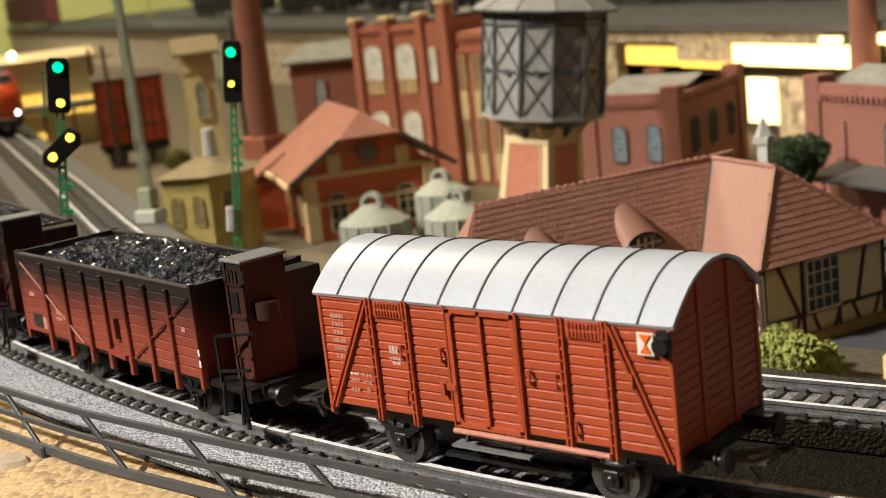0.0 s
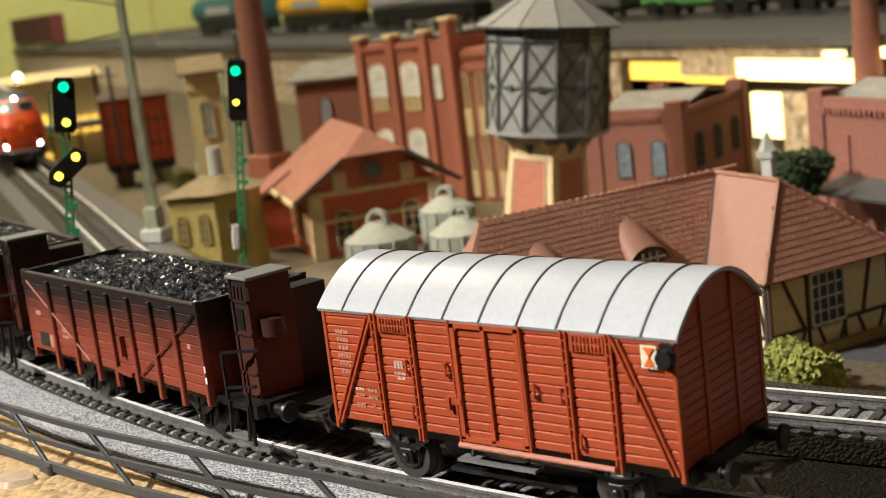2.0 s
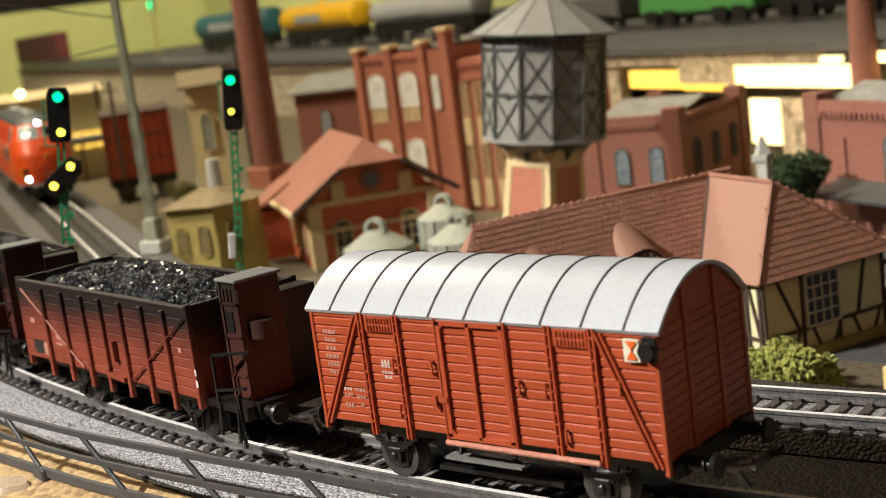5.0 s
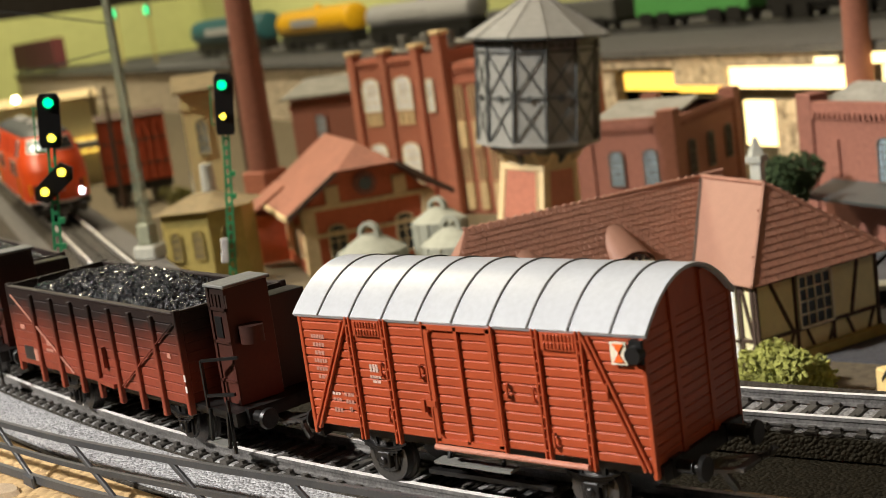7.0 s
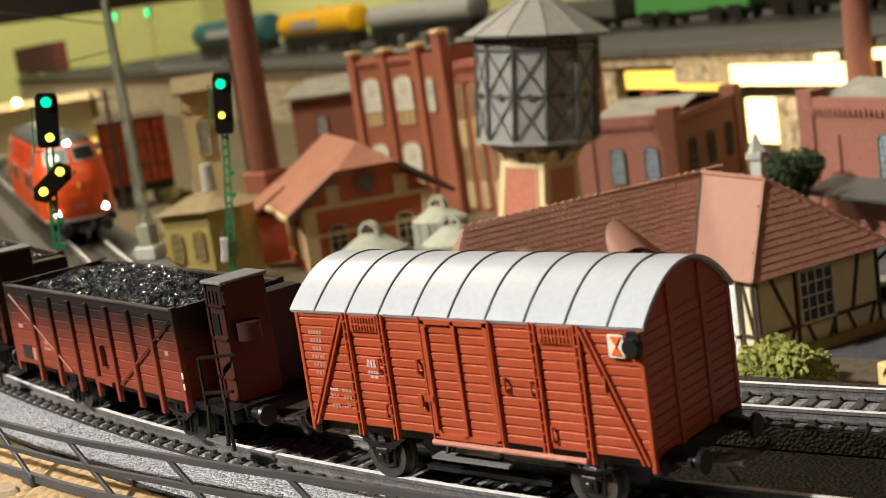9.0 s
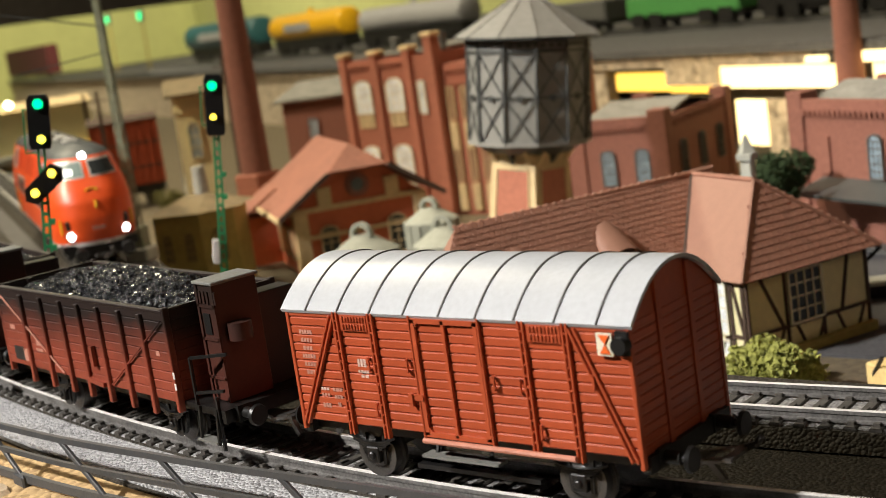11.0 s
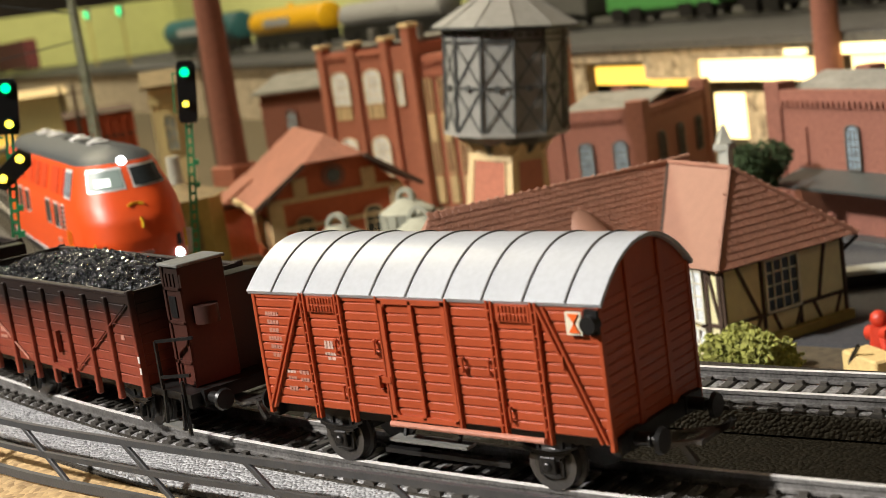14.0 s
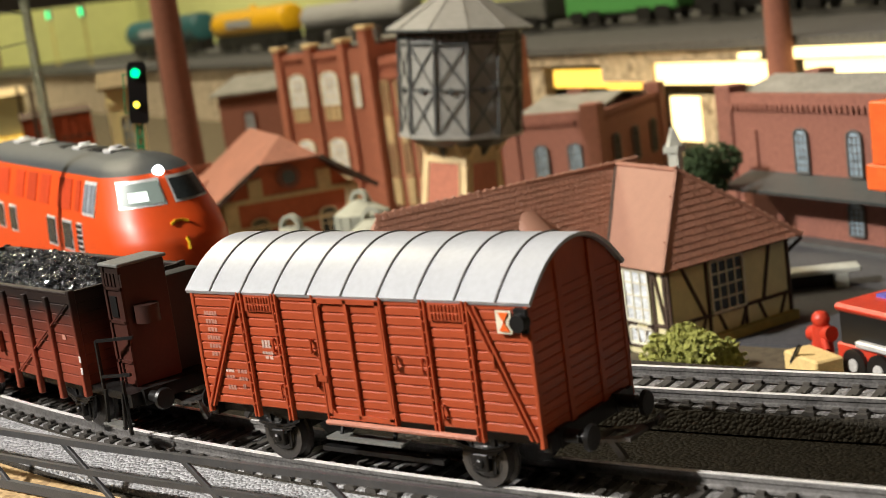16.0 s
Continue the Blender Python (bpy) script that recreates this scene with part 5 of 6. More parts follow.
def build_brick_shed():
    m = Matrix.Translation((-0.3706, 0.288, 0)) @ Matrix.Rotation(radians(56), 4, "Z")
    H = thing("brick_shed", m, "small red brick station building with terracotta half-hipped roof", "building")
    W, D, r, e = 0.095, 0.105, 0.0340, 0.0004
    hx, hz = 0.0168, 0.0215
    y0 = 0.016
    mid = W / 2
    slab("roof", [(0, 0, e), (0, D, e), (mid, D, r), (mid, y0, r), (hx + 0.0135, 0, hz)], 0.0014, SHED_ROOF, H, "terracotta roof")
    slab("roof", [(W, 0, e), (W, D, e), (mid, D, r), (mid, y0, r), (W - hx - 0.0135, 0, hz)], 0.0014, SHED_ROOF, H)
    slab("half_hip", [(hx + 0.0135, 0, hz), (W - hx - 0.0135, 0, hz), (mid, y0, r)], 0.0014, SHED_ROOF, H)
    o = 0.010
    prism_wall(H, [(o, o), (W - o, o), (W - o, D - o), (o, D - o)], GROUND_Z, e + 0.002, BRICK_SHED, "wall", "orange-red brick walls")
    bm = bmesh.new()
    k = (r - e) / mid
    ring = [(o, e), (W - o, e), (W - 0.0303, hz - 0.002), (0.0303, hz - 0.002)]
    solid(bm, [(x, o, z) for x, z in ring], [(x, o + 0.004, z) for x, z in ring])
    part("gable", bm, BRICK_SHED, H)
    for x in (o - 0.001, W - o - 0.007):
        bm = bmesh.new()
        box(bm, x, x + 0.008, o - 0.0022, o + 0.006, GROUND_Z, e + 0.001)
        part("corner_pillar", bm, CREAM, H, "cream stone pillar", bevel=0.0005)
    for x0, x1, z0, z1 in ((o, W - o, 0.0, 0.0028), (o, W - o, -0.0150, -0.0128), (0.024, 0.032, 0.0028, 0.013), (W - 0.032, W - 0.024, 0.0028, 0.013)):
        bm = bmesh.new()
        box(bm, x0, x1, o - 0.0016, o + 0.002, z0, z1)
        part("stone_band", bm, CREAM, H, "cream stone band", bevel=0.0003)
    fm = Matrix.Translation((0, o - 0.0008, 0))
    bm = bmesh.new()
    cyl(bm, (mid, o - 0.0016, 0.0115), (mid, o + 0.001, 0.0115), 0.0068, seg=20)
    part("round_surround", bm, BRICK_DULL, H)
    bm = bmesh.new()
    cyl(bm, (mid, o - 0.0022, 0.0115), (mid, o + 0.001, 0.0115), 0.0038, seg=20)
    part("round_window", bm, PANE, H)
    pane_window(H, fm, 0.028, -0.030, 0.010, 0.018, 2, 3, PANE, CREAM, True)
    pane_window(H, fm, W - 0.028, -0.030, 0.010, 0.018, 2, 3, PANE, CREAM, True)
    # long left wall
    lm = Matrix.Translation((o - 0.0004, D - o, 0)) @ Matrix.Rotation(radians(-90), 4, "Z")
    for k in range(4):
        pane_window(H, lm, 0.014 + k * 0.019, -0.026, 0.0065, 0.016, 2, 3, BRICK_DULL, CREAM, True)
    bm = bmesh.new()
    bar(bm, (-0.0006, 0, e - 0.001), (-0.0006, D, e - 0.001), 0.0014, 0.0026)
    part("eave_board", bm, CREAM, H, "cream eave board")
    for x, k in ((0, 1), (W, -1)):
        bm = bmesh.new()
        bar(bm, (x, -0.0006, e - 0.0006), (x + k * 0.0303, -0.0006, hz - 0.0006), 0.0016, 0.0026)
        part("barge_board", bm, TIMBER, H)
    # lean-to at the back
    slab("lean_to_roof", [(-0.014, D - 0.034, -0.006), (-0.014, D - 0.002, -0.006), (0.012, D - 0.002, 0.010), (0.012, D - 0.034, 0.010)], 0.0012, SHED_ROOF, H)
    prism_wall(H, [(-0.011, D - 0.031), (0.012, D - 0.031), (0.012, D - 0.004), (-0.011, D - 0.004)], GROUND_Z, -0.006, BRICK_SHED, "lean_to_wall")


build_brick_shed()


def build_silo(x, y, r, h):
    S = thing("storage_tank", pose(x, y, GROUND_Z), "pale grey-green storage tank with ribbed domed lid", "storage tank", "storage tanks")
    bm = bmesh.new()
    cyl(bm, (0, 0, 0), (0, 0, h), r, seg=28)
    part("shell", bm, SILO, S, smooth=True)
    bm = bmesh.new()
    cyl(bm, (0, 0, h), (0, 0, h + r * 0.35), r, r * 0.45, seg=28)
    cyl(bm, (0, 0, h + r * 0.35), (0, 0, h + r * 0.45), r * 0.45, r * 0.3, seg=28)
    part("lid", bm, SILO, S, smooth=True)
    for k in range(14):
        a = k / 14 * 2 * math.pi
        bm = bmesh.new()
        bar(bm, (r * math.cos(a), r * math.sin(a), 0.002), (r * math.cos(a), r * math.sin(a), h), 0.0012)
        part("rib", bm, SILO, S)
    bm = bmesh.new()
    hoop = []
    for k in range(11):
        w = k / 10 * math.pi
        hoop.append([bm.verts.new(((r * 0.35 + d) * math.cos(w), e, h + r * 0.42 + (r * 0.35 + d) * math.sin(w))) for d, e in ((-0.001, -0.0015), (0.001, -0.0015), (0.001, 0.0015), (-0.001, 0.0015))])
    for p, q in zip(hoop, hoop[1:]):
        for i in range(4):
            bm.faces.new((p[i], p[(i + 1) % 4], q[(i + 1) % 4], q[i]))
    bm.faces.new(hoop[0]), bm.faces.new(hoop[-1])
    part("lid_hoop", bm, SILO, S)


build_silo(-0.2935, 0.2700, 0.0175, 0.0235)
build_silo(-0.2500, 0.2820, 0.0160, 0.0255)
build_silo(-0.2800, 0.3080, 0.0140, 0.0310)


def build_water_tower():
    """A twelve-sided riveted tank with girder cladding on a square tapering shaft."""
    T = thing("water_tower", leaning(-0.2541, 0.3548, GROUND_Z, 6.2, 12.8), "water tower with twelve-sided grey girder-clad tank on cream and brick shaft", "water tower")
    g, n = 0.0363, 12
    ringed = lambda r, z: [(r * math.cos(2 * math.pi * k / n), r * math.sin(2 * math.pi * k / n), z) for k in range(n)]  # noqa: E731
    quad = lambda r, z: [(r * math.cos(radians(29 + 90 * k)), r * math.sin(radians(29 + 90 * k)), z) for k in range(4)]  # noqa: E731
    z_low, z_mid, z_high, z_eave = g + 0.0265, g + 0.0500, g + 0.0728, g + 0.0790
    bm = bmesh.new()
    solid(bm, quad(0.0240, 0), quad(0.0196, g + 0.0215))
    part("shaft", bm, CREAM, T, "cream stone shaft")
    for k in range(4):
        m = Matrix.Rotation(radians(90 * k + 29 - 45), 4, "Z")
        flat = lambda u, z, out: m @ Vector((u, -(0.0240 - (0.0044 * z / (g + 0.0215))) * 0.7071 - out, z))  # noqa: E731
        bm = bmesh.new()
        ring = [(-0.0122, 0.004), (0.0122, 0.004), (0.0102, g + 0.0125), (-0.0102, g + 0.0125)]
        solid(bm, [flat(u, z, -0.0012) for u, z in ring], [flat(u, z, 0.0003) for u, z in ring])
        part("brick_panel", bm, BRICK, T, "red brick panel")
        bm = bmesh.new()
        loop = ring + ring[:1]
        for (a, b), (c, d) in zip(loop, loop[1:]):
            bar(bm, flat(a, b, 0.0002), flat(c, d, 0.0002), 0.0012, 0.0012)
        part("panel_frame", bm, CREAM, T)
        for x in (-0.0115, 0.0, 0.0115):
            bm = bmesh.new()
            ring = [(-0.0130, g + 0.0135), (-0.0130, g + 0.0255), (-0.0215, g + 0.0255), (-0.0195, g + 0.0215)]
            solid(bm, [m @ Vector((x - 0.0013, a, b)) for a, b in ring], [m @ Vector((x + 0.0013, a, b)) for a, b in ring])
            part("corbel", bm, CREAM if x else GIRDER, T)
    bm = bmesh.new()
    solid(bm, ringed(0.0215, g + 0.0205), ringed(0.0300, z_low - 0.0008))
    part("tank_floor", bm, GIRDER, T)
    bm = bmesh.new()
    solid(bm, ringed(0.0311, z_low), ringed(0.0311, z_eave))
    tank = part("tank", bm, TANK_GREY, T, "grey twelve-sided tank")
    for z, w in ((z_low, 0.0020), (z_mid, 0.0008), (z_high, 0.0010), (z_eave - 0.0008, 0.0014)):
        r = ringed(0.0320, z)
        for p, q in zip(r, r[1:] + r[:1]):
            bm = bmesh.new()
            bar(bm, p, q, 0.0011, w)
            part("ring_girder", bm, TANK_GREY if z == z_low else GIRDER, tank)
    lo, hi = ringed(0.0318, z_low), ringed(0.0318, z_high)
    for k in range(n):
        p, q, a, b = Vector(lo[k]), Vector(lo[(k + 1) % n]), Vector(hi[k]), Vector(hi[(k + 1) % n])
        bm = bmesh.new()
        bar(bm, p, a + Vector((0, 0, z_eave - z_high)), 0.0011)
        part("corner_girder", bm, GIRDER, tank)
        for c, d, e, f in ((p, q, (p + a) / 2, (q + b) / 2), ((p + a) / 2, (q + b) / 2, a, b)):
            for u, v in ((c, f), (d, e)):
                bm = bmesh.new()
                bar(bm, u, v, 0.0005, 0.0006)
                part("cross_brace", bm, GIRDER, tank)
        mid = (p + q + a + b) / 4
        out = Vector((mid.x, mid.y, 0)).normalized()
        bm = bmesh.new()
        cyl(bm, mid, mid + out * 0.0010, 0.0017, seg=12)
        part("rosette", bm, GIRDER, tank)
        bm = bmesh.new()
        side = (q - p).normalized()
        for f in (-0.0045, 0.0, 0.0045):
            c = mid + side * f + Vector((0, 0, (z_high + z_eave) / 2 - mid.z))
            bar(bm, c - side * 0.0014, c + side * 0.0014, 0.0012, 0.0012)
        part("frieze_slot", bm, GIRDER, tank)
    bm = bmesh.new()
    solid(bm, ringed(0.0382, z_eave), ringed(0.0382, z_eave + 0.0010))
    part("eave", bm, GIRDER, T)
    bm = bmesh.new()
    base = [bm.verts.new(p) for p in ringed(0.0382, z_eave + 0.0011)]
    apex = bm.verts.new((0, 0, z_eave + 0.0250))
    for k in range(n):
        bm.faces.new((base[k], base[(k + 1) % n], apex))
    bm.faces.new(base[::-1])
    roof = part("roof", bm, SLATE_PALE, T, "grey twelve-sided pyramid roof")
    for p in ringed(0.0383, z_eave + 0.0012):
        bm = bmesh.new()
        bar(bm, p, (0, 0, z_eave + 0.0252), 0.0005)
        part("roof_rib", bm, SLATE_PALE, roof)
    bm = bmesh.new()
    cyl(bm, (0, 0, z_eave + 0.0235), (0, 0, z_eave + 0.0320), 0.002, 0.0008, seg=10)
    part("finial", bm, GIRDER, T)


build_water_tower()


def build_factory():
    F = thing("brick_factory", pose(-0.4786, 0.467, GROUND_Z), "tall red brick factory with arched pale windows and cream pilasters", "factory")
    g = -GROUND_Z
    def block(x0, x1, y0, y1, z1, name="wall", mt=BRICK):
        bm = bmesh.new()
        box(bm, x0, x1, y0, y1, 0, z1)
        return part(name, bm, mt, F, "red brick wall" if name == "wall" else "")

    block(0, 0.076, 0, 0.11, g + 0.072)
    block(0.083, 0.130, 0.004, 0.11, g + 0.064)
    for x, w, z in ((0.0, 0.006, 0.075), (0.0285, 0.006, 0.075), (0.0575, 0.006, 0.076), (0.077, 0.007, 0.083)):
        bm = bmesh.new()
        box(bm, x, x + w, -0.003, 0.006, 0, g + z)
        part("pilaster", bm, BRICK, F, bevel=0.0004)
        bm = bmesh.new()
        box(bm, x - 0.0010, x + w + 0.0010, -0.004, 0.007, g + z, g + z + 0.003)
        part("pilaster_cap", bm, CREAM, F, "cream stone cap", bevel=0.0006)
    for x0, x1, z in ((0.006, 0.0285, 0.0685), (0.0345, 0.0575, 0.0685), (0.087, 0.130, 0.060), (0.087, 0.130, 0.051)):
        for k in range(int((x1 - x0) / 0.0024)):
            bm = bmesh.new()
            u = x0 + 0.0006 + k * 0.0024
            box(bm, u, u + 0.0012, (-0.0012 if x0 < 0.08 else 0.0028), 0.006, g + z - 0.003, g + z)
            part("dentil", bm, BRICK, F)
        bm = bmesh.new()
        box(bm, x0, x1, (-0.0016 if x0 < 0.08 else 0.0024), 0.006, g + z, g + z + 0.0022)
        part("cornice", bm, BRICK, F)
    m = Matrix.Translation((0, -0.0006, g))
    for x in (0.0175, 0.0462):
        for z in (0.0365, -0.0080, -0.0300):
            pane_window(F, m, x, z, 0.0150, 0.0175, 3, 3, PANE_PALE, FRAME_W, True)
            for k in range(3):
                bm = bmesh.new()
                box(bm, x - 0.0072 + k * 0.0050, x - 0.0072 + k * 0.0050 + 0.0040, -0.0012, 0.001, g + z - 0.0100, g + z - 0.0012)
                part("stone_panel", bm, CREAM, F, "cream stone panel")
    pane_window(F, m, 0.0695, 0.034, 0.0055, 0.020, 1, 4, PANE_PALE, FRAME_W, True)
    m2 = Matrix.Translation((0, 0.0034, g))
    for k in range(4):
        x = 0.0895 + k * 0.0115
        for z in (0.0265, -0.0140):
            pane_window(F, m2, x, z + 0.002, 0.0052, 0.0205, 2, 6, BRICK_DULL, CREAM)
            bm = bmesh.new()
            box(bm, x - 0.0032, x + 0.0032, 0.0018, 0.006, g + z - 0.0180, g + z)
            part("cream_pilaster", bm, CREAM, F, "cream pilaster panel", bevel=0.0004)
    bm = bmesh.new()
    box(bm, 0.004, 0.072, 0.004, 0.106, g + 0.0735, g + 0.0750)
    part("roof", bm, GREY_ROOF, F)
    for x in (0.020, 0.040, 0.060, 0.105):
        bm = bmesh.new()
        box(bm, x, x + 0.006, 0.03, 0.036, g + 0.062, g + 0.084)
        part("roof_vent", bm, SLATE, F, bevel=0.0006)


build_factory()


def build_chimney(x, y, r, h, label, brick=BRICK):
    C = thing("brick_chimney", pose(x, y, GROUND_Z), label, "chimney", "factory chimneys")
    bm = bmesh.new()
    cyl(bm, (0, 0, 0.04), (0, 0, h), r, r * 0.82, seg=24)
    part("shaft", bm, brick, C, smooth=True)
    bm = bmesh.new()
    box(bm, -r * 1.08, r * 1.08, -r * 1.08, r * 1.08, 0, 0.042)
    part("base", bm, BRICK, C, bevel=0.001)
    bm = bmesh.new()
    cyl(bm, (0, 0, h), (0, 0, h + 0.006), r * 0.85, seg=24)
    part("crown", bm, BRICK_DULL, C)


build_chimney(-0.5280, 0.4200, 0.0104, 0.20, "tall tapering dark red brick factory chimney", BRICK_DULL)
build_chimney(-0.1740, 0.5950, 0.0090, 0.135, "slim red brick chimney behind the workshop", BRICK_DULL)


def build_workshop(m, L, D, h, label, windows, canopy=False):
    B = thing("brick_workshop", m, label, "workshop building", "brick workshops")
    bm = bmesh.new()
    box(bm, 0, L, 0, D, 0, h)
    part("wall", bm, BRICK_DULL, B, "dull red brick walls")
    for x in (0, L - 0.008):
        for y in (0, D - 0.008):
            bm = bmesh.new()
            box(bm, x - 0.0015, x + 0.0095, y - 0.0015, y + 0.0095, 0, h + 0.0055)
            part("corner_pier", bm, BRICK_DULL, B, bevel=0.0004)
    bm = bmesh.new()
    box(bm, 0.008, L - 0.008, -0.001, 0.003, h - 0.004, h + 0.002)
    part("parapet", bm, BRICK_DULL, B)
    for k in range(int((L - 0.02) / 0.0035)):
        bm = bmesh.new()
        box(bm, 0.010 + k * 0.0035, 0.0118 + k * 0.0035, -0.0018, 0.001, h - 0.0060, h - 0.0028)
        part("dentil", bm, BRICK_DULL, B)
    for k in range(int((D - 0.02) / 0.0035)):
        bm = bmesh.new()
        box(bm, L - 0.001, L + 0.0018, 0.010 + k * 0.0035, 0.0118 + k * 0.0035, h - 0.0060, h - 0.0028)
        part("dentil", bm, BRICK_DULL, B)
    slab("roof", [(0.004, 0.003, h - 0.001), (L - 0.004, 0.003, h - 0.001), (L - 0.004, D / 2, h + 0.007), (0.004, D / 2, h + 0.007)], 0.0015, GREY_ROOF, B, "weathered grey roof")
    slab("roof", [(0.004, D - 0.003, h - 0.001), (L - 0.004, D - 0.003, h - 0.001), (L - 0.004, D / 2, h + 0.007), (0.004, D / 2, h + 0.007)], 0.0015, GREY_ROOF, B)
    for x, z, w, hh in windows:
        pane_window(B, Matrix.Translation((0, -0.0006, 0)), x, z, w, hh, 3, 5, PANE_BLUE, SLATE, True)
    sm = Matrix.Translation((L + 0.0006, 0, 0)) @ Matrix.Rotation(radians(90), 4, "Z")
    for k in range(3):
        pane_window(B, sm, D * (0.22 + 0.28 * k), h * 0.35, 0.008, h * 0.32, 3, 4, PANE, SLATE, True)
    if canopy:
        bm = bmesh.new()
        box(bm, 0.0180, 0.0265, -0.0012, 0.001, h * 0.50, h * 0.77)
        part("blind_window", bm, BRICK_DULL, B, "bricked-up window")
        slab("canopy", [(0.02, -0.020, h * 0.41), (L, -0.020, h * 0.41), (L, 0, h * 0.48), (0.02, 0, h * 0.48)], 0.0015, GIRDER, B, "dark sloping canopy")
        for x in (0.03, L * 0.5, L - 0.01):
            bm = bmesh.new()
            bar(bm, (x, -0.017, h * 0.41), (x, 0, h * 0.34), 0.0012)
            part("canopy_bracket", bm, TIMBER, B)
        bm = bmesh.new()
        box(bm, 0.01, L, -0.010, 0, 0, 0.003)
        part("loading_dock", bm, SLATE, B)
    return B


build_workshop(pose(-0.2935, 0.4590, GROUND_Z, 0, 0, 8), 0.061, 0.110, 0.0555, "low red brick workshop with parapet and grey roof", [(0.0240, 0.0180, 0.0084, 0.0180), (0.0458, 0.0180, 0.0084, 0.0180)])
build_workshop(pose(-0.1234, 0.4032, GROUND_Z, 0, 0, -26), 0.138, 0.065, 0.067, "long red brick workshop with a dark canopy", [(0.0577, 0.0330, 0.0085, 0.0175), (0.0915, 0.0330, 0.0085, 0.0175), (0.0895, 0.0065, 0.0090, 0.0120)], True)


def build_cottage():
    m = pose(-0.4340, 0.2530, GROUND_Z, 0, 0, 30) @ Matrix.Diagonal((0.66, 0.66, 0.96, 1))
    H = thing("yellow_cottage", m, "small olive-yellow building with hipped roof and arched windows", "building")
    g = -GROUND_Z
    prism_wall(H, [(0, 0), (0.042, -0.004), (0.066, 0.016), (0.066, 0.05), (0, 0.05)], 0, g + 0.012, OLIVE, "wall", "olive-yellow walls")
    ring = [(-0.005, -0.006, g + 0.012), (0.043, -0.011, g + 0.012), (0.073, 0.014, g + 0.012), (0.073, 0.056, g + 0.012), (-0.005, 0.056, g + 0.012)]
    bm = bmesh.new()
    vs = [bm.verts.new(p) for p in ring]
    a, b = bm.verts.new((0.024, 0.024, g + 0.0205)), bm.verts.new((0.042, 0.026, g + 0.0205))
    for f in ((vs[0], vs[1], b, a), (vs[1], vs[2], b), (vs[2], vs[3], b), (vs[3], vs[4], a, b), (vs[4], vs[0], a)):
        bm.faces.new(f)
    bm.faces.new(vs[::-1])
    part("roof", bm, ROOF_TAN, H, "drab tan hipped roof")
    fm, L = wall_frame((0, 0), (0.042, -0.004))
    for x in (0.011, 0.031):
        pane_window(H, fm @ Matrix.Translation((0, -0.0006, 0)), x, g - 0.016, 0.009, 0.014, 2, 3, ROOF_TAN, OLIVE, True)
    fm, L = wall_frame((0.042, -0.004), (0.066, 0.016))
    pane_window(H, fm @ Matrix.Translation((0, -0.0006, 0)), L / 2, g - 0.018, 0.011, 0.016, 2, 3, ROOF_TAN, OLIVE, True)
    bm = bmesh.new()
    cyl(bm, (0.036, 0.03, g + 0.02), (0.036, 0.03, g + 0.036), 0.0065, 0.0055, seg=16)
    part("chimney_pot", bm, CONCRETE, H, "grey chimney pot")


build_cottage()


def build_shed_block(m, w, d, h, material, label, roof, plain=False):
    B = thing("yard_shed", m, label, "shed", "yard sheds")
    bm = bmesh.new()
    box(bm, 0, w, 0, d, 0, h)
    part("wall", bm, material, B)
    if plain:
        for f in ((0.28, 0.70) if w > 0.04 else (0.5,)):
            pane_window(B, Matrix.Translation((0, -0.0006, 0)), w * f, h * 0.52, 0.0085, h * 0.24, 2, 3, PANE_BLUE, material, True)
        bm = bmesh.new()
        box(bm, -0.0008, w + 0.0008, -0.0014, 0.002, h * 0.86, h * 0.90)
        part("string_course", bm, material, B)
    else:
        n = int(w / 0.009)
        for k in range(n + 1):
            bm = bmesh.new()
            u = w * k / n
            box(bm, u - 0.0012, u + 0.0012, -0.0016, 0, 0, h)
            part("batten", bm, TIMBER, B)
        for z in (0.3, 0.62):
            bm = bmesh.new()
            box(bm, 0, w, -0.0012, 0, h * z, h * z + 0.003)
            part("cross_rail", bm, TIMBER, B)
    slab("roof", [(-0.005, -0.008, h), (w + 0.005, -0.008, h), (w + 0.005, d + 0.006, h + 0.010), (-0.005, d + 0.006, h + 0.010)], 0.002, roof, B)
    return B


build_shed_block(pose(-0.640, 0.56, GROUND_Z, 0, 0, 30), 0.085, 0.07, 0.078, BRICK_DULL, "dull red brick yard building", GREY_ROOF, True)
build_shed_block(pose(-0.616, 0.429, GROUND_Z, 0, 0, 50), 0.0240, 0.03, 0.0996, PLASTER, "narrow pale yellow yard hut", ROOF_TAN, True)


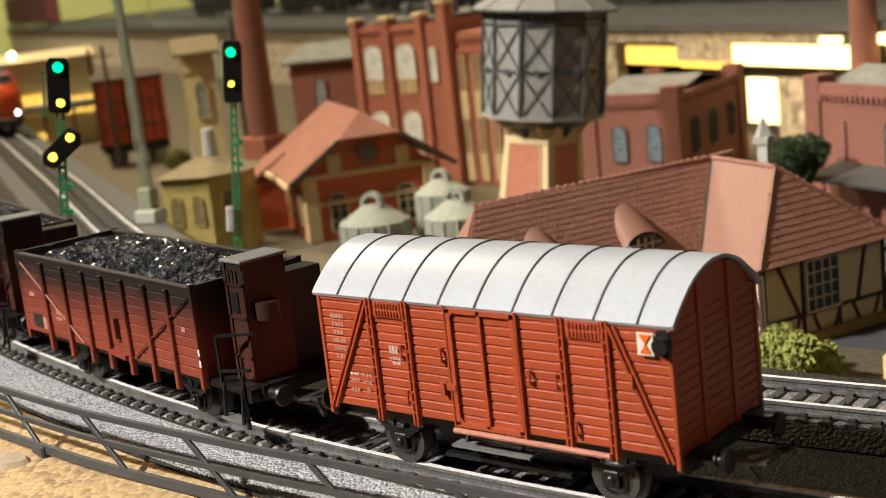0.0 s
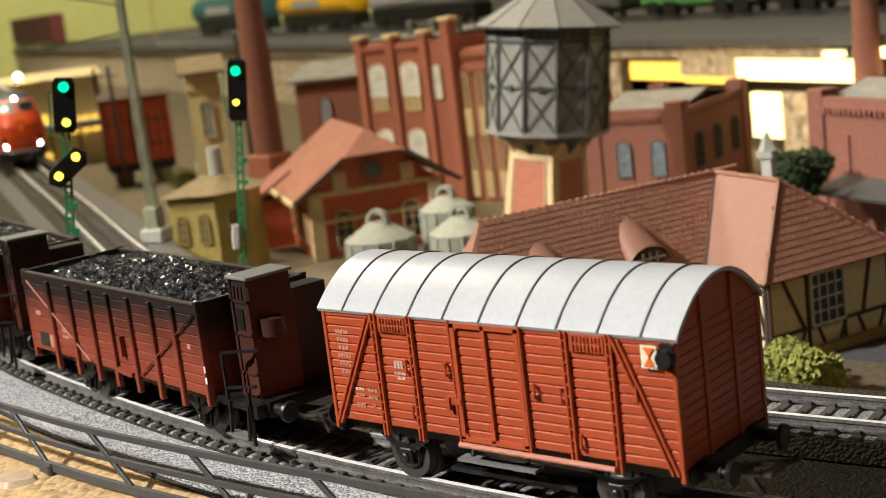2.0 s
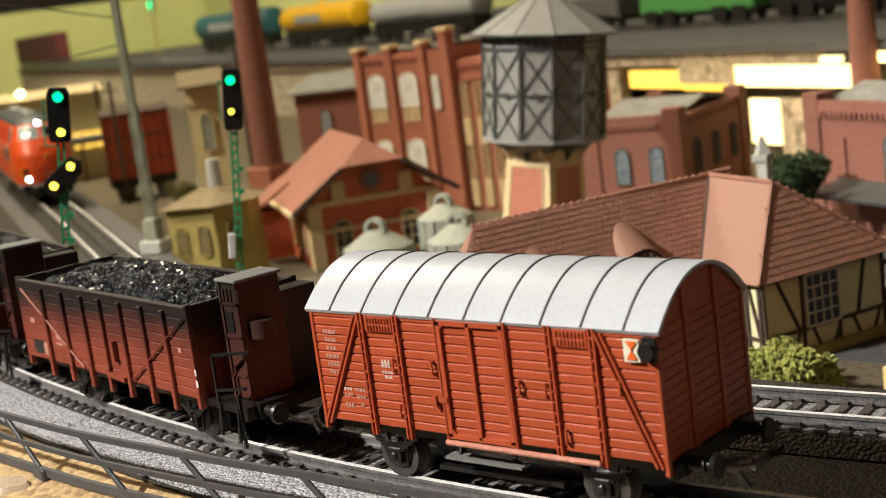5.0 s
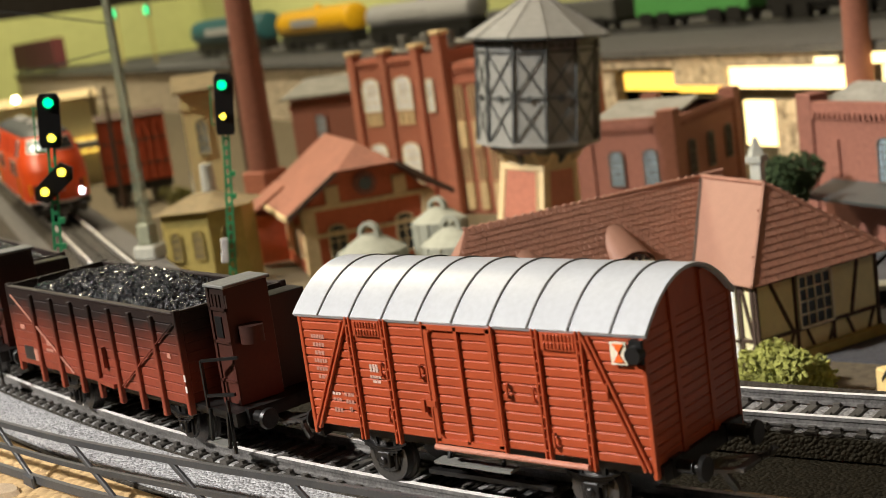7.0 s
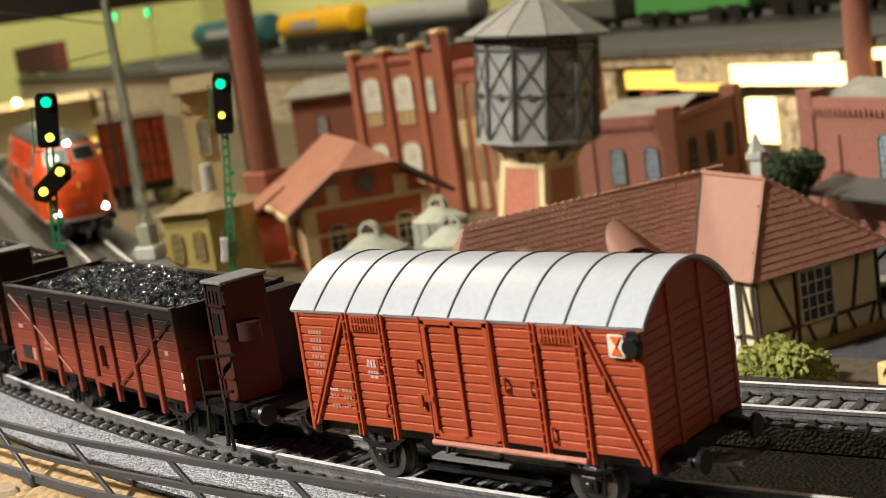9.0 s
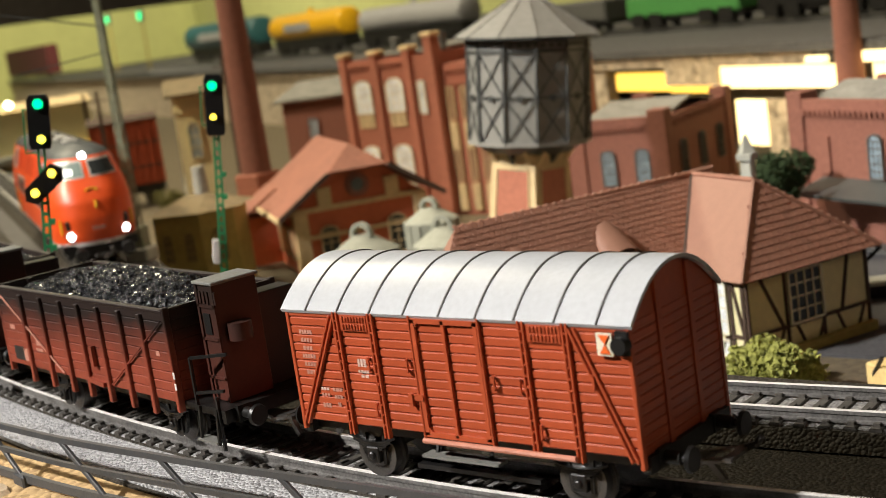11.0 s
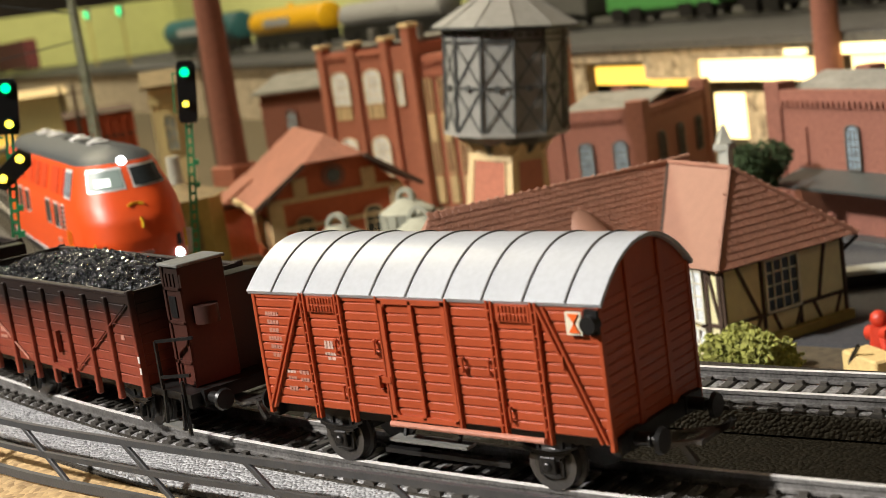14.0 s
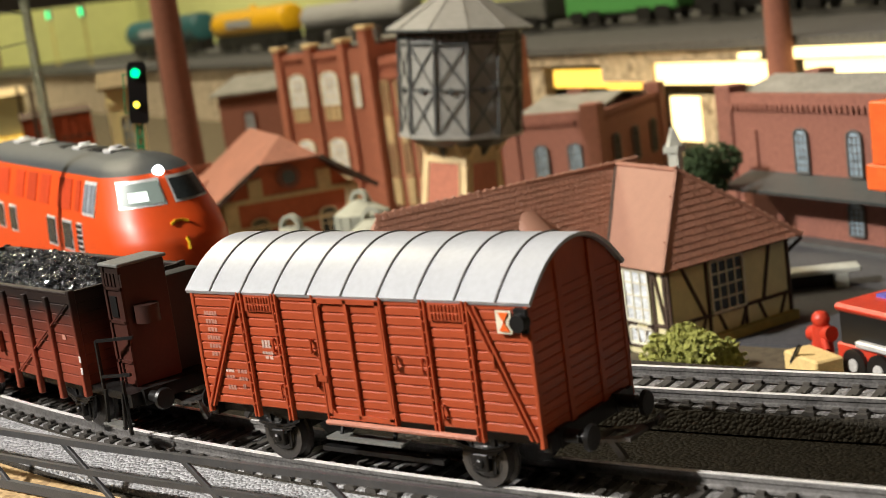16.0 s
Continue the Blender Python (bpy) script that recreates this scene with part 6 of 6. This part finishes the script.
def build_goods_hall():
    """A cream hall with glowing panes for its bright patches, and a grey awning."""
    w, h = 0.0839, 0.0903
    H = thing("goods_hall", pose(-1.059, 0.575, GROUND_Z, 0, 0, 57), "cream goods hall beside the track, glowing panes for its bright patches", "goods shed")
    bm = bmesh.new()
    box(bm, -0.03, w, 0, 0.06, 0, h)
    part("wall", bm, PLASTER, H, "cream plaster walls")
    slab("roof", [(-0.033, -0.003, h), (w + 0.003, -0.003, h), (w + 0.003, 0.07, h + 0.006), (-0.033, 0.07, h + 0.006)], 0.002, CREAM, H)
    bm = bmesh.new()
    box(bm, -0.03, w, -0.014, 0, h * 0.42, h * 0.42 + 0.008)
    part("awning", bm, CONCRETE, H, "grey awning", bevel=0.0006)
    for k in range(5):
        bm = bmesh.new()
        box(bm, -0.03 + k * (w + 0.03) / 4 - 0.0012, -0.03 + k * (w + 0.03) / 4 + 0.0012, -0.0135, -0.011, 0, h * 0.42)
        part("awning_post", bm, TIMBER, H)
    # glowing panes stand in for brightly lit spots of wall and ground
    for x, z, ww, hh in ((0.0075, 0.0377, 0.0197, 0.0180), (0.0492, 0.0332, 0.0289, 0.0158), (-0.0000, 0.0003, 0.0260, 0.0158), (0.0463, -0.0216, 0.0347, 0.0158)):
        bm = bmesh.new()
        box(bm, x, x + ww, -0.0020, 0.0004, z, z + hh)
        bay = part("lit_bay", bm, G_DIM, H, "warm glowing pane for a brightly lit patch")
        bm = bmesh.new()
        for f in (0.33, 0.67):
            bar(bm, (x + ww * f, -0.0026, z), (x + ww * f, -0.0026, z + hh), 0.0012)
        part("mullion", bm, TIMBER, bay)


build_goods_hall()


def build_yard_wagon():
    L, h = 0.0561, 0.0763
    W = thing("red_goods_wagon", pose(-0.812, 0.495, GROUND_Z, 0, 0, 54), "faded red goods wagon standing in the yard", "goods wagon", "model wagons")
    bm = bmesh.new()
    box(bm, 0, L, 0, 0.03, h * 0.26, h)
    part("body", bm, RUST, W, bevel=0.001)
    for k in range(9):
        bm = bmesh.new()
        box(bm, L * k / 8 - 0.0008, L * k / 8 + 0.0008, -0.0012, 0, h * 0.26, h)
        part("post", bm, RUST, W)
    for z in (0.45, 0.72):
        bm = bmesh.new()
        box(bm, 0, L, -0.0010, 0, h * z, h * z + 0.002)
        part("side_rail", bm, TIMBER, W)
    bm = bmesh.new()
    box(bm, 0, L, 0.002, 0.028, h * 0.16, h * 0.26)
    part("frame", bm, BLACK, W)
    slab("roof", [(-0.002, -0.002, h), (L + 0.002, -0.002, h), (L + 0.002, 0.032, h + 0.004), (-0.002, 0.032, h + 0.004)], 0.0015, TIMBER, W, "dark brown roof")
    for x in (L * 0.2, L * 0.8):
        wheelset(W, x, h * 0.10, dy=0.015)


build_yard_wagon()
T = thing("yard_tank", pose(-0.628, 0.445, GROUND_Z), "small grey cylindrical tank in the yard", "storage tank")
bm = bmesh.new()
cyl(bm, (0, 0, 0), (0, 0, 0.036), 0.0065, 0.0060, seg=16)
part("shell", bm, CONCRETE, T, smooth=True)
bm = bmesh.new()
cyl(bm, (0, 0, 0.036), (0, 0, 0.041), 0.0068, 0.002, seg=16)
part("lid", bm, SLATE, T)
for x, y, h in ((-0.80, 0.50, 0.105), (-0.93, 0.58, 0.10), (-0.68, 0.54, 0.12)):
    Y = thing("yard_pole", pose(x, y, GROUND_Z), "thin dark brown pole in the yard", "pole", "yard poles")
    bm = bmesh.new()
    cyl(bm, (0, 0, 0), (0, 0, h), 0.0022, 0.0015, seg=8)
    part("pole", bm, TIMBER, Y)
    bm = bmesh.new()
    bar(bm, (-0.012, 0, h - 0.008), (0.012, 0, h - 0.008), 0.0012)
    part("crossarm", bm, TIMBER, Y)
# glowing panels added for yellow-lit patches along the wall
for s, z, w in ((-1.02, 0.0, 0.05), (-1.16, -0.006, 0.04), (-0.93, -0.012, 0.035)):
    Y = thing("lit_window_strip", shelf_pose_early(s), "warm glowing panel added under the shelf", "lit window", "lit windows")
    bm = bmesh.new()
    box(bm, 0, w, -0.002, 0.002, z, z + 0.016)
    part("pane", bm, G_DIM, Y)
    bm = bmesh.new()
    bar(bm, (0, -0.0025, z + 0.008), (w, -0.0025, z + 0.008), 0.0012)
    part("glazing_bar", bm, TIMBER, Y)

# ---- plants ----


def build_bush(x, y, z, r, count, material, name, label, category, squash=0.75, trunk=0.0):
    B = thing(name, pose(x, y, z), label, category)
    rnd = random.Random(int(abs(x) * 1e4))
    if trunk:
        bm = bmesh.new()
        cyl(bm, (0, 0, 0), (0, 0, trunk + r * 0.4), r * 0.14, r * 0.06, seg=8)
        for k in range(5):
            a = k * 1.256
            cyl(bm, (0, 0, trunk * 0.8), (r * 0.5 * math.cos(a), r * 0.5 * math.sin(a), trunk + r * 0.5), r * 0.05, r * 0.02, seg=6)
        part("trunk", bm, TIMBER, B)
    clumps = [(rnd.uniform(-0.6, 0.6) * r, rnd.uniform(-0.6, 0.6) * r, trunk + r * squash * rnd.uniform(0.25, 1.05), r * rnd.uniform(0.28, 0.5)) for _ in range(14)]
    verts, faces = [], []
    for _ in range(count):
        cx, cy, cz, cr = rnd.choice(clumps)
        d = Vector((rnd.gauss(0, 1), rnd.gauss(0, 1), rnd.gauss(0, 1))).normalized() * cr * rnd.uniform(0.7, 1.08)
        c = Vector((cx, cy, cz)) + d
        if c.z < 0.0004:
            c.z = 0.0004
        s = r * rnd.uniform(0.030, 0.072)
        e = Euler((rnd.uniform(0, 6), rnd.uniform(0, 6), rnd.uniform(0, 6))).to_matrix()
        k = len(verts)
        for p in ((1, 0, -0.6), (-0.5, 0.87, -0.5), (-0.5, -0.87, -0.7), (0.1, 0.1, 1)):
            verts.append(c + e @ Vector(p) * s)
        faces += [(k, k + 1, k + 2), (k, k + 3, k + 1), (k + 1, k + 3, k + 2), (k + 2, k + 3, k)]
    data = bpy.data.meshes.new("crown")
    data.from_pydata(verts, [], faces)
    data.materials.append(material)
    ob = new("crown", data)
    ob.parent = B
    return B


build_bush(-0.0240, 0.1700, GROUND_Z, 0.0160, 6500, LEAF, "bush", "light green foam bush beside the half-timbered house", "bush", 0.95)
build_bush(-0.1140, 0.365, GROUND_Z, 0.0165, 4200, LEAF_D, "tree", "dark green rounded tree behind the tiled roof", "tree", 1.0, 0.026)
build_bush(-0.673, 0.459, GROUND_Z, 0.014, 1500, LEAF_O, "bush", "olive green bush beside the red wagon", "bush", 1.0, 0.008)


# ---- yard vehicles and clutter ----


bm = bmesh.new()
box(bm, -0.130, 0.9, 0.216, 0.40, GROUND_Z - 0.002, GROUND_Z + 0.0012)
structure("yard_asphalt", bm, grains("dark_yard_asphalt", [(0.03, 0.03, 0.032), (0.075, 0.075, 0.08), (0.05, 0.05, 0.053)], 900, 0.85, 0.2), "dark grey asphalt yard behind the truck", "yard")


def build_fire_truck(m):
    T = thing("fire_truck", m, "red fire truck with black-filled open bay and silver deck", "truck")
    bm = bmesh.new()
    box(bm, 0, 0.062, -0.012, 0.012, 0.005, 0.011)
    part("chassis", bm, RED_TRUCK, T, bevel=0.0006)
    bm = bmesh.new()
    box(bm, 0, 0.060, -0.0125, 0.0125, 0.0212, 0.0238)
    part("roof", bm, RED_TRUCK, T, bevel=0.001)
    bm = bmesh.new()
    box(bm, 0.006, 0.058, 0.000, 0.009, 0.0238, 0.0248)
    part("roof_strip", bm, mat("blue_strip", (0.12, 0.12, 0.45), 0.5), T, "blue strip on the roof")
    # solid black block stands for the shade inside the truck's opening
    bm = bmesh.new()
    box(bm, 0.002, 0.058, -0.0115, 0.0115, 0.011, 0.0212)
    part("dark_bay", bm, BLACK, T)
    bm = bmesh.new()
    box(bm, 0.010, 0.060, -0.0135, -0.010, 0.011, 0.0132)
    part("deck", bm, SILVER, T, bevel=0.0005)
    for x in (0.009, 0.020, 0.048):
        bm = bmesh.new()
        cyl(bm, (x, -0.0135, 0.0052), (x, 0.0135, 0.0052), 0.0052, seg=20)
        w = part("wheel", bm, BLACK, T, smooth=True)
        bm = bmesh.new()
        cyl(bm, (x, -0.0140, 0.0052), (x, -0.0134, 0.0052), 0.0021, seg=16)
        part("hub", bm, SILVER, w)
    return T


build_fire_truck(pose(0.0192, 0.2020, GROUND_Z, 0, 0, -28))


def build_crate():
    C = thing("wooden_crate", pose(0.0078, 0.1860, GROUND_Z, 0, 0, -35), "pale yellow wooden crate on the ground", "crate")
    bm = bmesh.new()
    box(bm, -0.0094, 0.0094, -0.005, 0.005, 0, 0.0085)
    part("box", bm, SAND, C, bevel=0.0006)
    bm = bmesh.new()
    bar(bm, (-0.0088, -0.004, 0.002), (0.002, -0.0058, 0.0125), 0.0010)
    part("lever", bm, BLACK, C, "thin dark lever")
    P = thing("red_pump", pose(0.0045, 0.2020, GROUND_Z, 0, 0, -30), "small red pump unit beside the crate", "pump")
    bm = bmesh.new()
    cyl(bm, (0, 0, 0), (0, 0, 0.0130), 0.0040, 0.0030, seg=16)
    cyl(bm, (-0.0052, 0, 0.0095), (0.0052, 0, 0.0110), 0.0026, seg=12)
    ball(bm, (0, 0, 0.0150), 0.0030)
    part("body", bm, RED_TRUCK, P, smooth=True)
    bm = bmesh.new()
    cyl(bm, (0, 0, 0.012), (0.006, -0.003, 0.006), 0.0012, seg=10)
    part("spout", bm, RED_TRUCK, P)
    O = thing("orange_crane", pose(-0.0045, 0.2965, GROUND_Z, 0, 0, -30), "orange crane cabin on a dark stand", "crane")
    bm = bmesh.new()
    box(bm, -0.005, 0.012, -0.006, 0.006, 0.040, 0.050)
    box(bm, -0.001, 0.012, -0.006, 0.006, 0.050, 0.074)
    part("cabin", bm, ORANGE_PAINT, O, bevel=0.0006)
    bm = bmesh.new()
    box(bm, 0.002, 0.008, -0.003, 0.003, 0, 0.040)
    part("stand", bm, BLACK, O)
    L = thing("lamp_post", pose(-0.1110, 0.3300, GROUND_Z), "grey post with a pointed cap behind the roof", "lamp post")
    bm = bmesh.new()
    box(bm, -0.0024, 0.0024, -0.0024, 0.0024, 0, 0.055)
    part("post", bm, CONCRETE, L)
    bm = bmesh.new()
    box(bm, -0.0036, 0.0036, -0.0036, 0.0036, 0.052, 0.055)
    cyl(bm, (0, 0, 0.055), (0, 0, 0.063), 0.0042, 0.001, seg=4)
    part("cap", bm, CONCRETE, L)


build_crate()


def build_trailer():
    T = thing("flat_trailer", pose(-0.0545, 0.281, GROUND_Z + 0.0012, 0, 0, 31), "pale low trailer parked on the asphalt yard", "trailer")
    bm = bmesh.new()
    box(bm, 0, 0.040, -0.005, 0.005, 0.0062, 0.0082)
    part("deck", bm, CONCRETE, T, bevel=0.0003)
    for x in (0.001, 0.030):
        bm = bmesh.new()
        box(bm, x, x + 0.005, -0.0048, 0.0048, 0, 0.0062)
        part("leg_block", bm, CONCRETE, T, bevel=0.0003)
    # black sheet in place of the shade beneath the deck
    bm = bmesh.new()
    box(bm, 0.006, 0.030, 0.001, 0.003, 0, 0.0060)
    part("dark_underside", bm, BLACK, T)


build_trailer()

# ---- raised shelf with sidings behind the town ----
SHELF_D, SHELF_N = Vector((0.903, -0.430, 0)), Vector((0.430, 0.903, 0))
SHELF_Z = 0.045


def shelf_pose(s, c, z):
    """A pose at s along the shelf and c across it; x runs along the shelf, y away."""
    p = SHELF_D * s + SHELF_N * c
    return Matrix.Translation((p.x, p.y, z)) @ Matrix.Rotation(math.atan2(SHELF_D.y, SHELF_D.x), 4, "Z")


def build_shelf():
    m = shelf_pose(0, 0.473, 0)
    bm = bmesh.new()
    box(bm, -4.2, 1.2, -0.004, 0.62, SHELF_Z - 0.006, SHELF_Z, m)
    structure("shelf", bm, YARD_GREY, "grey ballasted upper shelf with sidings", "shelf")
    bm = bmesh.new()
    box(bm, -4.2, 1.2, 0.0, 0.012, 0.030, SHELF_Z - 0.006, m)
    structure("shelf_fascia", bm, ROCK, "tan stone-faced retaining wall of the upper shelf", "retaining wall")
    bm = bmesh.new()
    box(bm, -4.2, -0.72, 0.004, 0.014, GROUND_Z, 0.030, m)
    structure("retaining_wall", bm, ROCK, "tan stone retaining wall", "retaining wall")
    bm = bmesh.new()
    box(bm, -0.72, 1.2, 0.12, 0.13, GROUND_Z, 0.039, m)
    structure("niche_wall", bm, ROCK, "stone wall behind the lit niche", "retaining wall")
    bm = bmesh.new()
    box(bm, -4.2, 1.2, 0.62, 0.64, -0.9, 0.215, m)
    structure("backdrop", bm, WALL_GREEN, "pale yellow-green painted wall behind the sidings", "wall")
    bm = bmesh.new()
    box(bm, -4.2, 1.2, 0.66, 0.68, -0.9, 1.4, m)
    structure("back_curtain", bm, mat("mottled_purple_cloth", (0.20, 0.15, 0.16), 0.9, var=0.4, scale=14), "mottled purple-brown cloth above the wall", "curtain")
    bm = bmesh.new()
    box(bm, -4.27, -4.22, -0.35, 0.66, -0.9, 0.215, m)
    structure("backdrop_end", bm, WALL_GREEN, "pale yellow-green painted wall across the shelf's end", "wall")
    # lit niche: light strips under the shelf
    for s0, s1, z0, z1, g, n in ((-0.563, -0.434, 0.0145, 0.0300, G_TUBE, "bright warm light strip under the shelf"), (-0.703, -0.629, 0.0122, 0.0262, G_DIM, "dim yellow light strip under the shelf"), (-0.408, -0.25, 0.0180, 0.0300, G_TUBE, "bright warm light strip beside the chimney"), (-0.549, -0.517, -0.026, 0.0055, G_TUBE, "glowing white lamp panel behind the workshops"), (-0.628, -0.566, 0.0110, 0.0160, G_DIM, "thin yellow light strip"), (-0.413, -0.25, 0.0318, 0.0382, G_TUBE, "bright light strip along the shelf's edge"), (-0.458, -0.440, 0.0318, 0.0360, G_TUBE, "short light strip at the shelf's edge")):
        P = thing("strip_light", shelf_pose(s0, 0.476 if z1 < 0.031 else 0.4658, 0), n, "strip light", "strip lights")
        bm = bmesh.new()
        box(bm, 0, s1 - s0, 0, 0.004, z0, z1)
        part("diffuser", bm, g, P)
        bm = bmesh.new()
        box(bm, -0.001, s1 - s0 + 0.001, 0.0042, 0.007, z0 - 0.001, z1 + 0.001)
        part("housing", bm, SLATE, P)
    bm = bmesh.new()
    box(bm, -0.629, -0.563, 0.0, 0.004, 0.0165, 0.030, m)
    structure("niche_lintel", bm, ROCK, "tan stone lintel between the light strips", "pier")
    bm = bmesh.new()
    box(bm, -0.516, -0.484, 0.004, 0.010, GROUND_Z, 0.0062, m)
    structure("niche_pier", bm, ROCK, "lit stone pier under the shelf", "pier")
    T = thing("siding_track", Matrix(), "siding track on the shelf", "railway track", "model railway tracks")
    for o in (-0.00825, 0.00825):
        bm = bmesh.new()
        box(bm, -4.2, 1.0, 0.158 + o - 0.0008, 0.158 + o + 0.0008, SHELF_Z, SHELF_Z + 0.005, m)
        part("rail", bm, STEEL, T)
    T = thing("siding_track", Matrix(), "siding track along the shelf's edge", "railway track", "model railway tracks")
    for o in (-0.00825, 0.00825):
        bm = bmesh.new()
        box(bm, -4.2, -2.4, 0.017 + o - 0.0008, 0.017 + o + 0.0008, SHELF_Z, SHELF_Z + 0.005, m)
        part("rail", bm, STEEL, T)


build_shelf()


def build_tank_wagon(s0, s1, z1, material, label, kind="tank", c=0.631):
    W = thing("tank_wagon" if kind == "tank" else "covered_wagon", shelf_pose(s0, c, SHELF_Z + 0.005), label, "goods wagon", "wagons on the shelf")
    L, h = s1 - s0, z1 - SHELF_Z - 0.005
    if kind == "tank":
        low = 0.022
        r = (h - low) / 2
        bm = bmesh.new()
        cyl(bm, (0.004, 0, low + r), (L - 0.004, 0, low + r), r, seg=28)
        for x, k in ((0.004, -1), (L - 0.004, 1)):
            ball(bm, (x, 0, low + r), r, (0.25, 1, 1), 3)
        t = part("tank", bm, material, W, "painted cylindrical tank", smooth=True)
        bm = bmesh.new()
        cyl(bm, (L / 2, 0, h - 0.002), (L / 2, 0, h + 0.005), r * 0.25, seg=14)
        part("dome", bm, material, t)
        bm = bmesh.new()
        box(bm, L * 0.25, L * 0.62, -r - 0.0008, -r + 0.004, low + r * 0.75, low + r * 1.3)
        part("name_bar", bm, TANK_SILVER, W, "plain pale lettering bar")
    else:
        bm = bmesh.new()
        box(bm, 0.002, L - 0.002, -0.016, 0.016, 0.010, h)
        part("body", bm, material, W, bevel=0.002)
    bm = bmesh.new()
    box(bm, 0, L, -0.013, 0.013, 0.007, 0.0115 if kind != "tank" else 0.026)
    part("frame", bm, BLACK, W)
    for x in (L * 0.12, L * 0.28, L * 0.72, L * 0.88):
        wheelset(W, x, 0.0052)
        bm = bmesh.new()
        box(bm, x - L * 0.055, x + L * 0.055, -0.0165, -0.0125, 0.002, 0.014)
        part("bogie_side", bm, BLACK, W)
    return W


build_tank_wagon(-2.530, -2.080, 0.122, TEAL, "dark teal tank wagon on the shelf siding")
build_tank_wagon(-1.985, -1.660, 0.115, TANK_YELLOW, "bright yellow tank wagon on the shelf siding")
build_tank_wagon(-1.590, -1.260, 0.106, TANK_SILVER, "silver-grey tank wagon on the shelf siding")
build_tank_wagon(-0.895, -0.715, 0.080, TANK_GREEN, "green wagon on the shelf siding", "box")
build_tank_wagon(-0.695, -0.530, 0.078, BLACK, "black wagon on the shelf siding", "box")
build_tank_wagon(-0.515, -0.350, 0.076, BLACK, "black wagon at the end of the siding", "box")
build_tank_wagon(-1.210, -0.930, 0.082, SLATE, "dark grey wagon on the shelf siding", "box")
build_tank_wagon(-4.18, -3.42, 0.135, mat("dark_maroon_paint", (0.085, 0.014, 0.014), 0.85), "dark maroon wagon far along the shelf", "box", 0.490)

for s, h in ((-3.19, 0.127), (-2.84, 0.119)):
    S = thing("shelf_signal", shelf_pose(s, 0.60, SHELF_Z), "thin signal with a green light on the shelf", "railway signal", "shelf signals")
    bm = bmesh.new()
    bar(bm, (0, 0, 0), (0, 0, h), 0.004)
    part("mast", bm, OLIVE, S)
    bm = bmesh.new()
    box(bm, -0.010, 0.010, -0.003, 0.003, h - 0.012, h + 0.014)
    part("signal_head", bm, SLATE, S)
    bm = bmesh.new()
    cyl(bm, (0, -0.003, h), (0, -0.006, h), 0.009, seg=16)
    part("signal_light", bm, G_GREEN, S, "glowing green light")

for x, y, z in ((-1.06, 0.582, 0.061),):
    L = thing("yard_lamp", pose(x, y, GROUND_Z), "lit yard lamp on a thin post", "lamp", "yard lamps")
    bm = bmesh.new()
    bar(bm, (0, 0, 0), (0, 0, z - GROUND_Z), 0.0015)
    part("post", bm, GIRDER, L)
    bm = bmesh.new()
    ball(bm, (0, 0, z - GROUND_Z + 0.001), 0.0040)
    part("lamp_globe", bm, G_WHITE, L, "glowing warm globe", smooth=True)


def motions():
    rows = []
    for t, x in ((0, -0.899), (1.5, -0.813), (3.5, -0.706), (7, -0.550), (9, -0.462), (11.5, -0.347), (12.5, -0.301), (14, -0.230), (16, -0.143)):
        s = s_at(REAR, x)
        a, b = along(REAR, s - 0.165).translation, along(REAR, s - 0.045).translation
        h = math.atan2(b.y - a.y, b.x - a.x)
        nose = b + 0.045 * Vector((math.cos(h), math.sin(h), 0))
        rows.append((t, Matrix.Translation((nose.x, nose.y, RAIL_TOP + REAR_DROP)) @ Matrix.Rotation(h, 4, "Z")))
    walk(loco, rows)


motions()
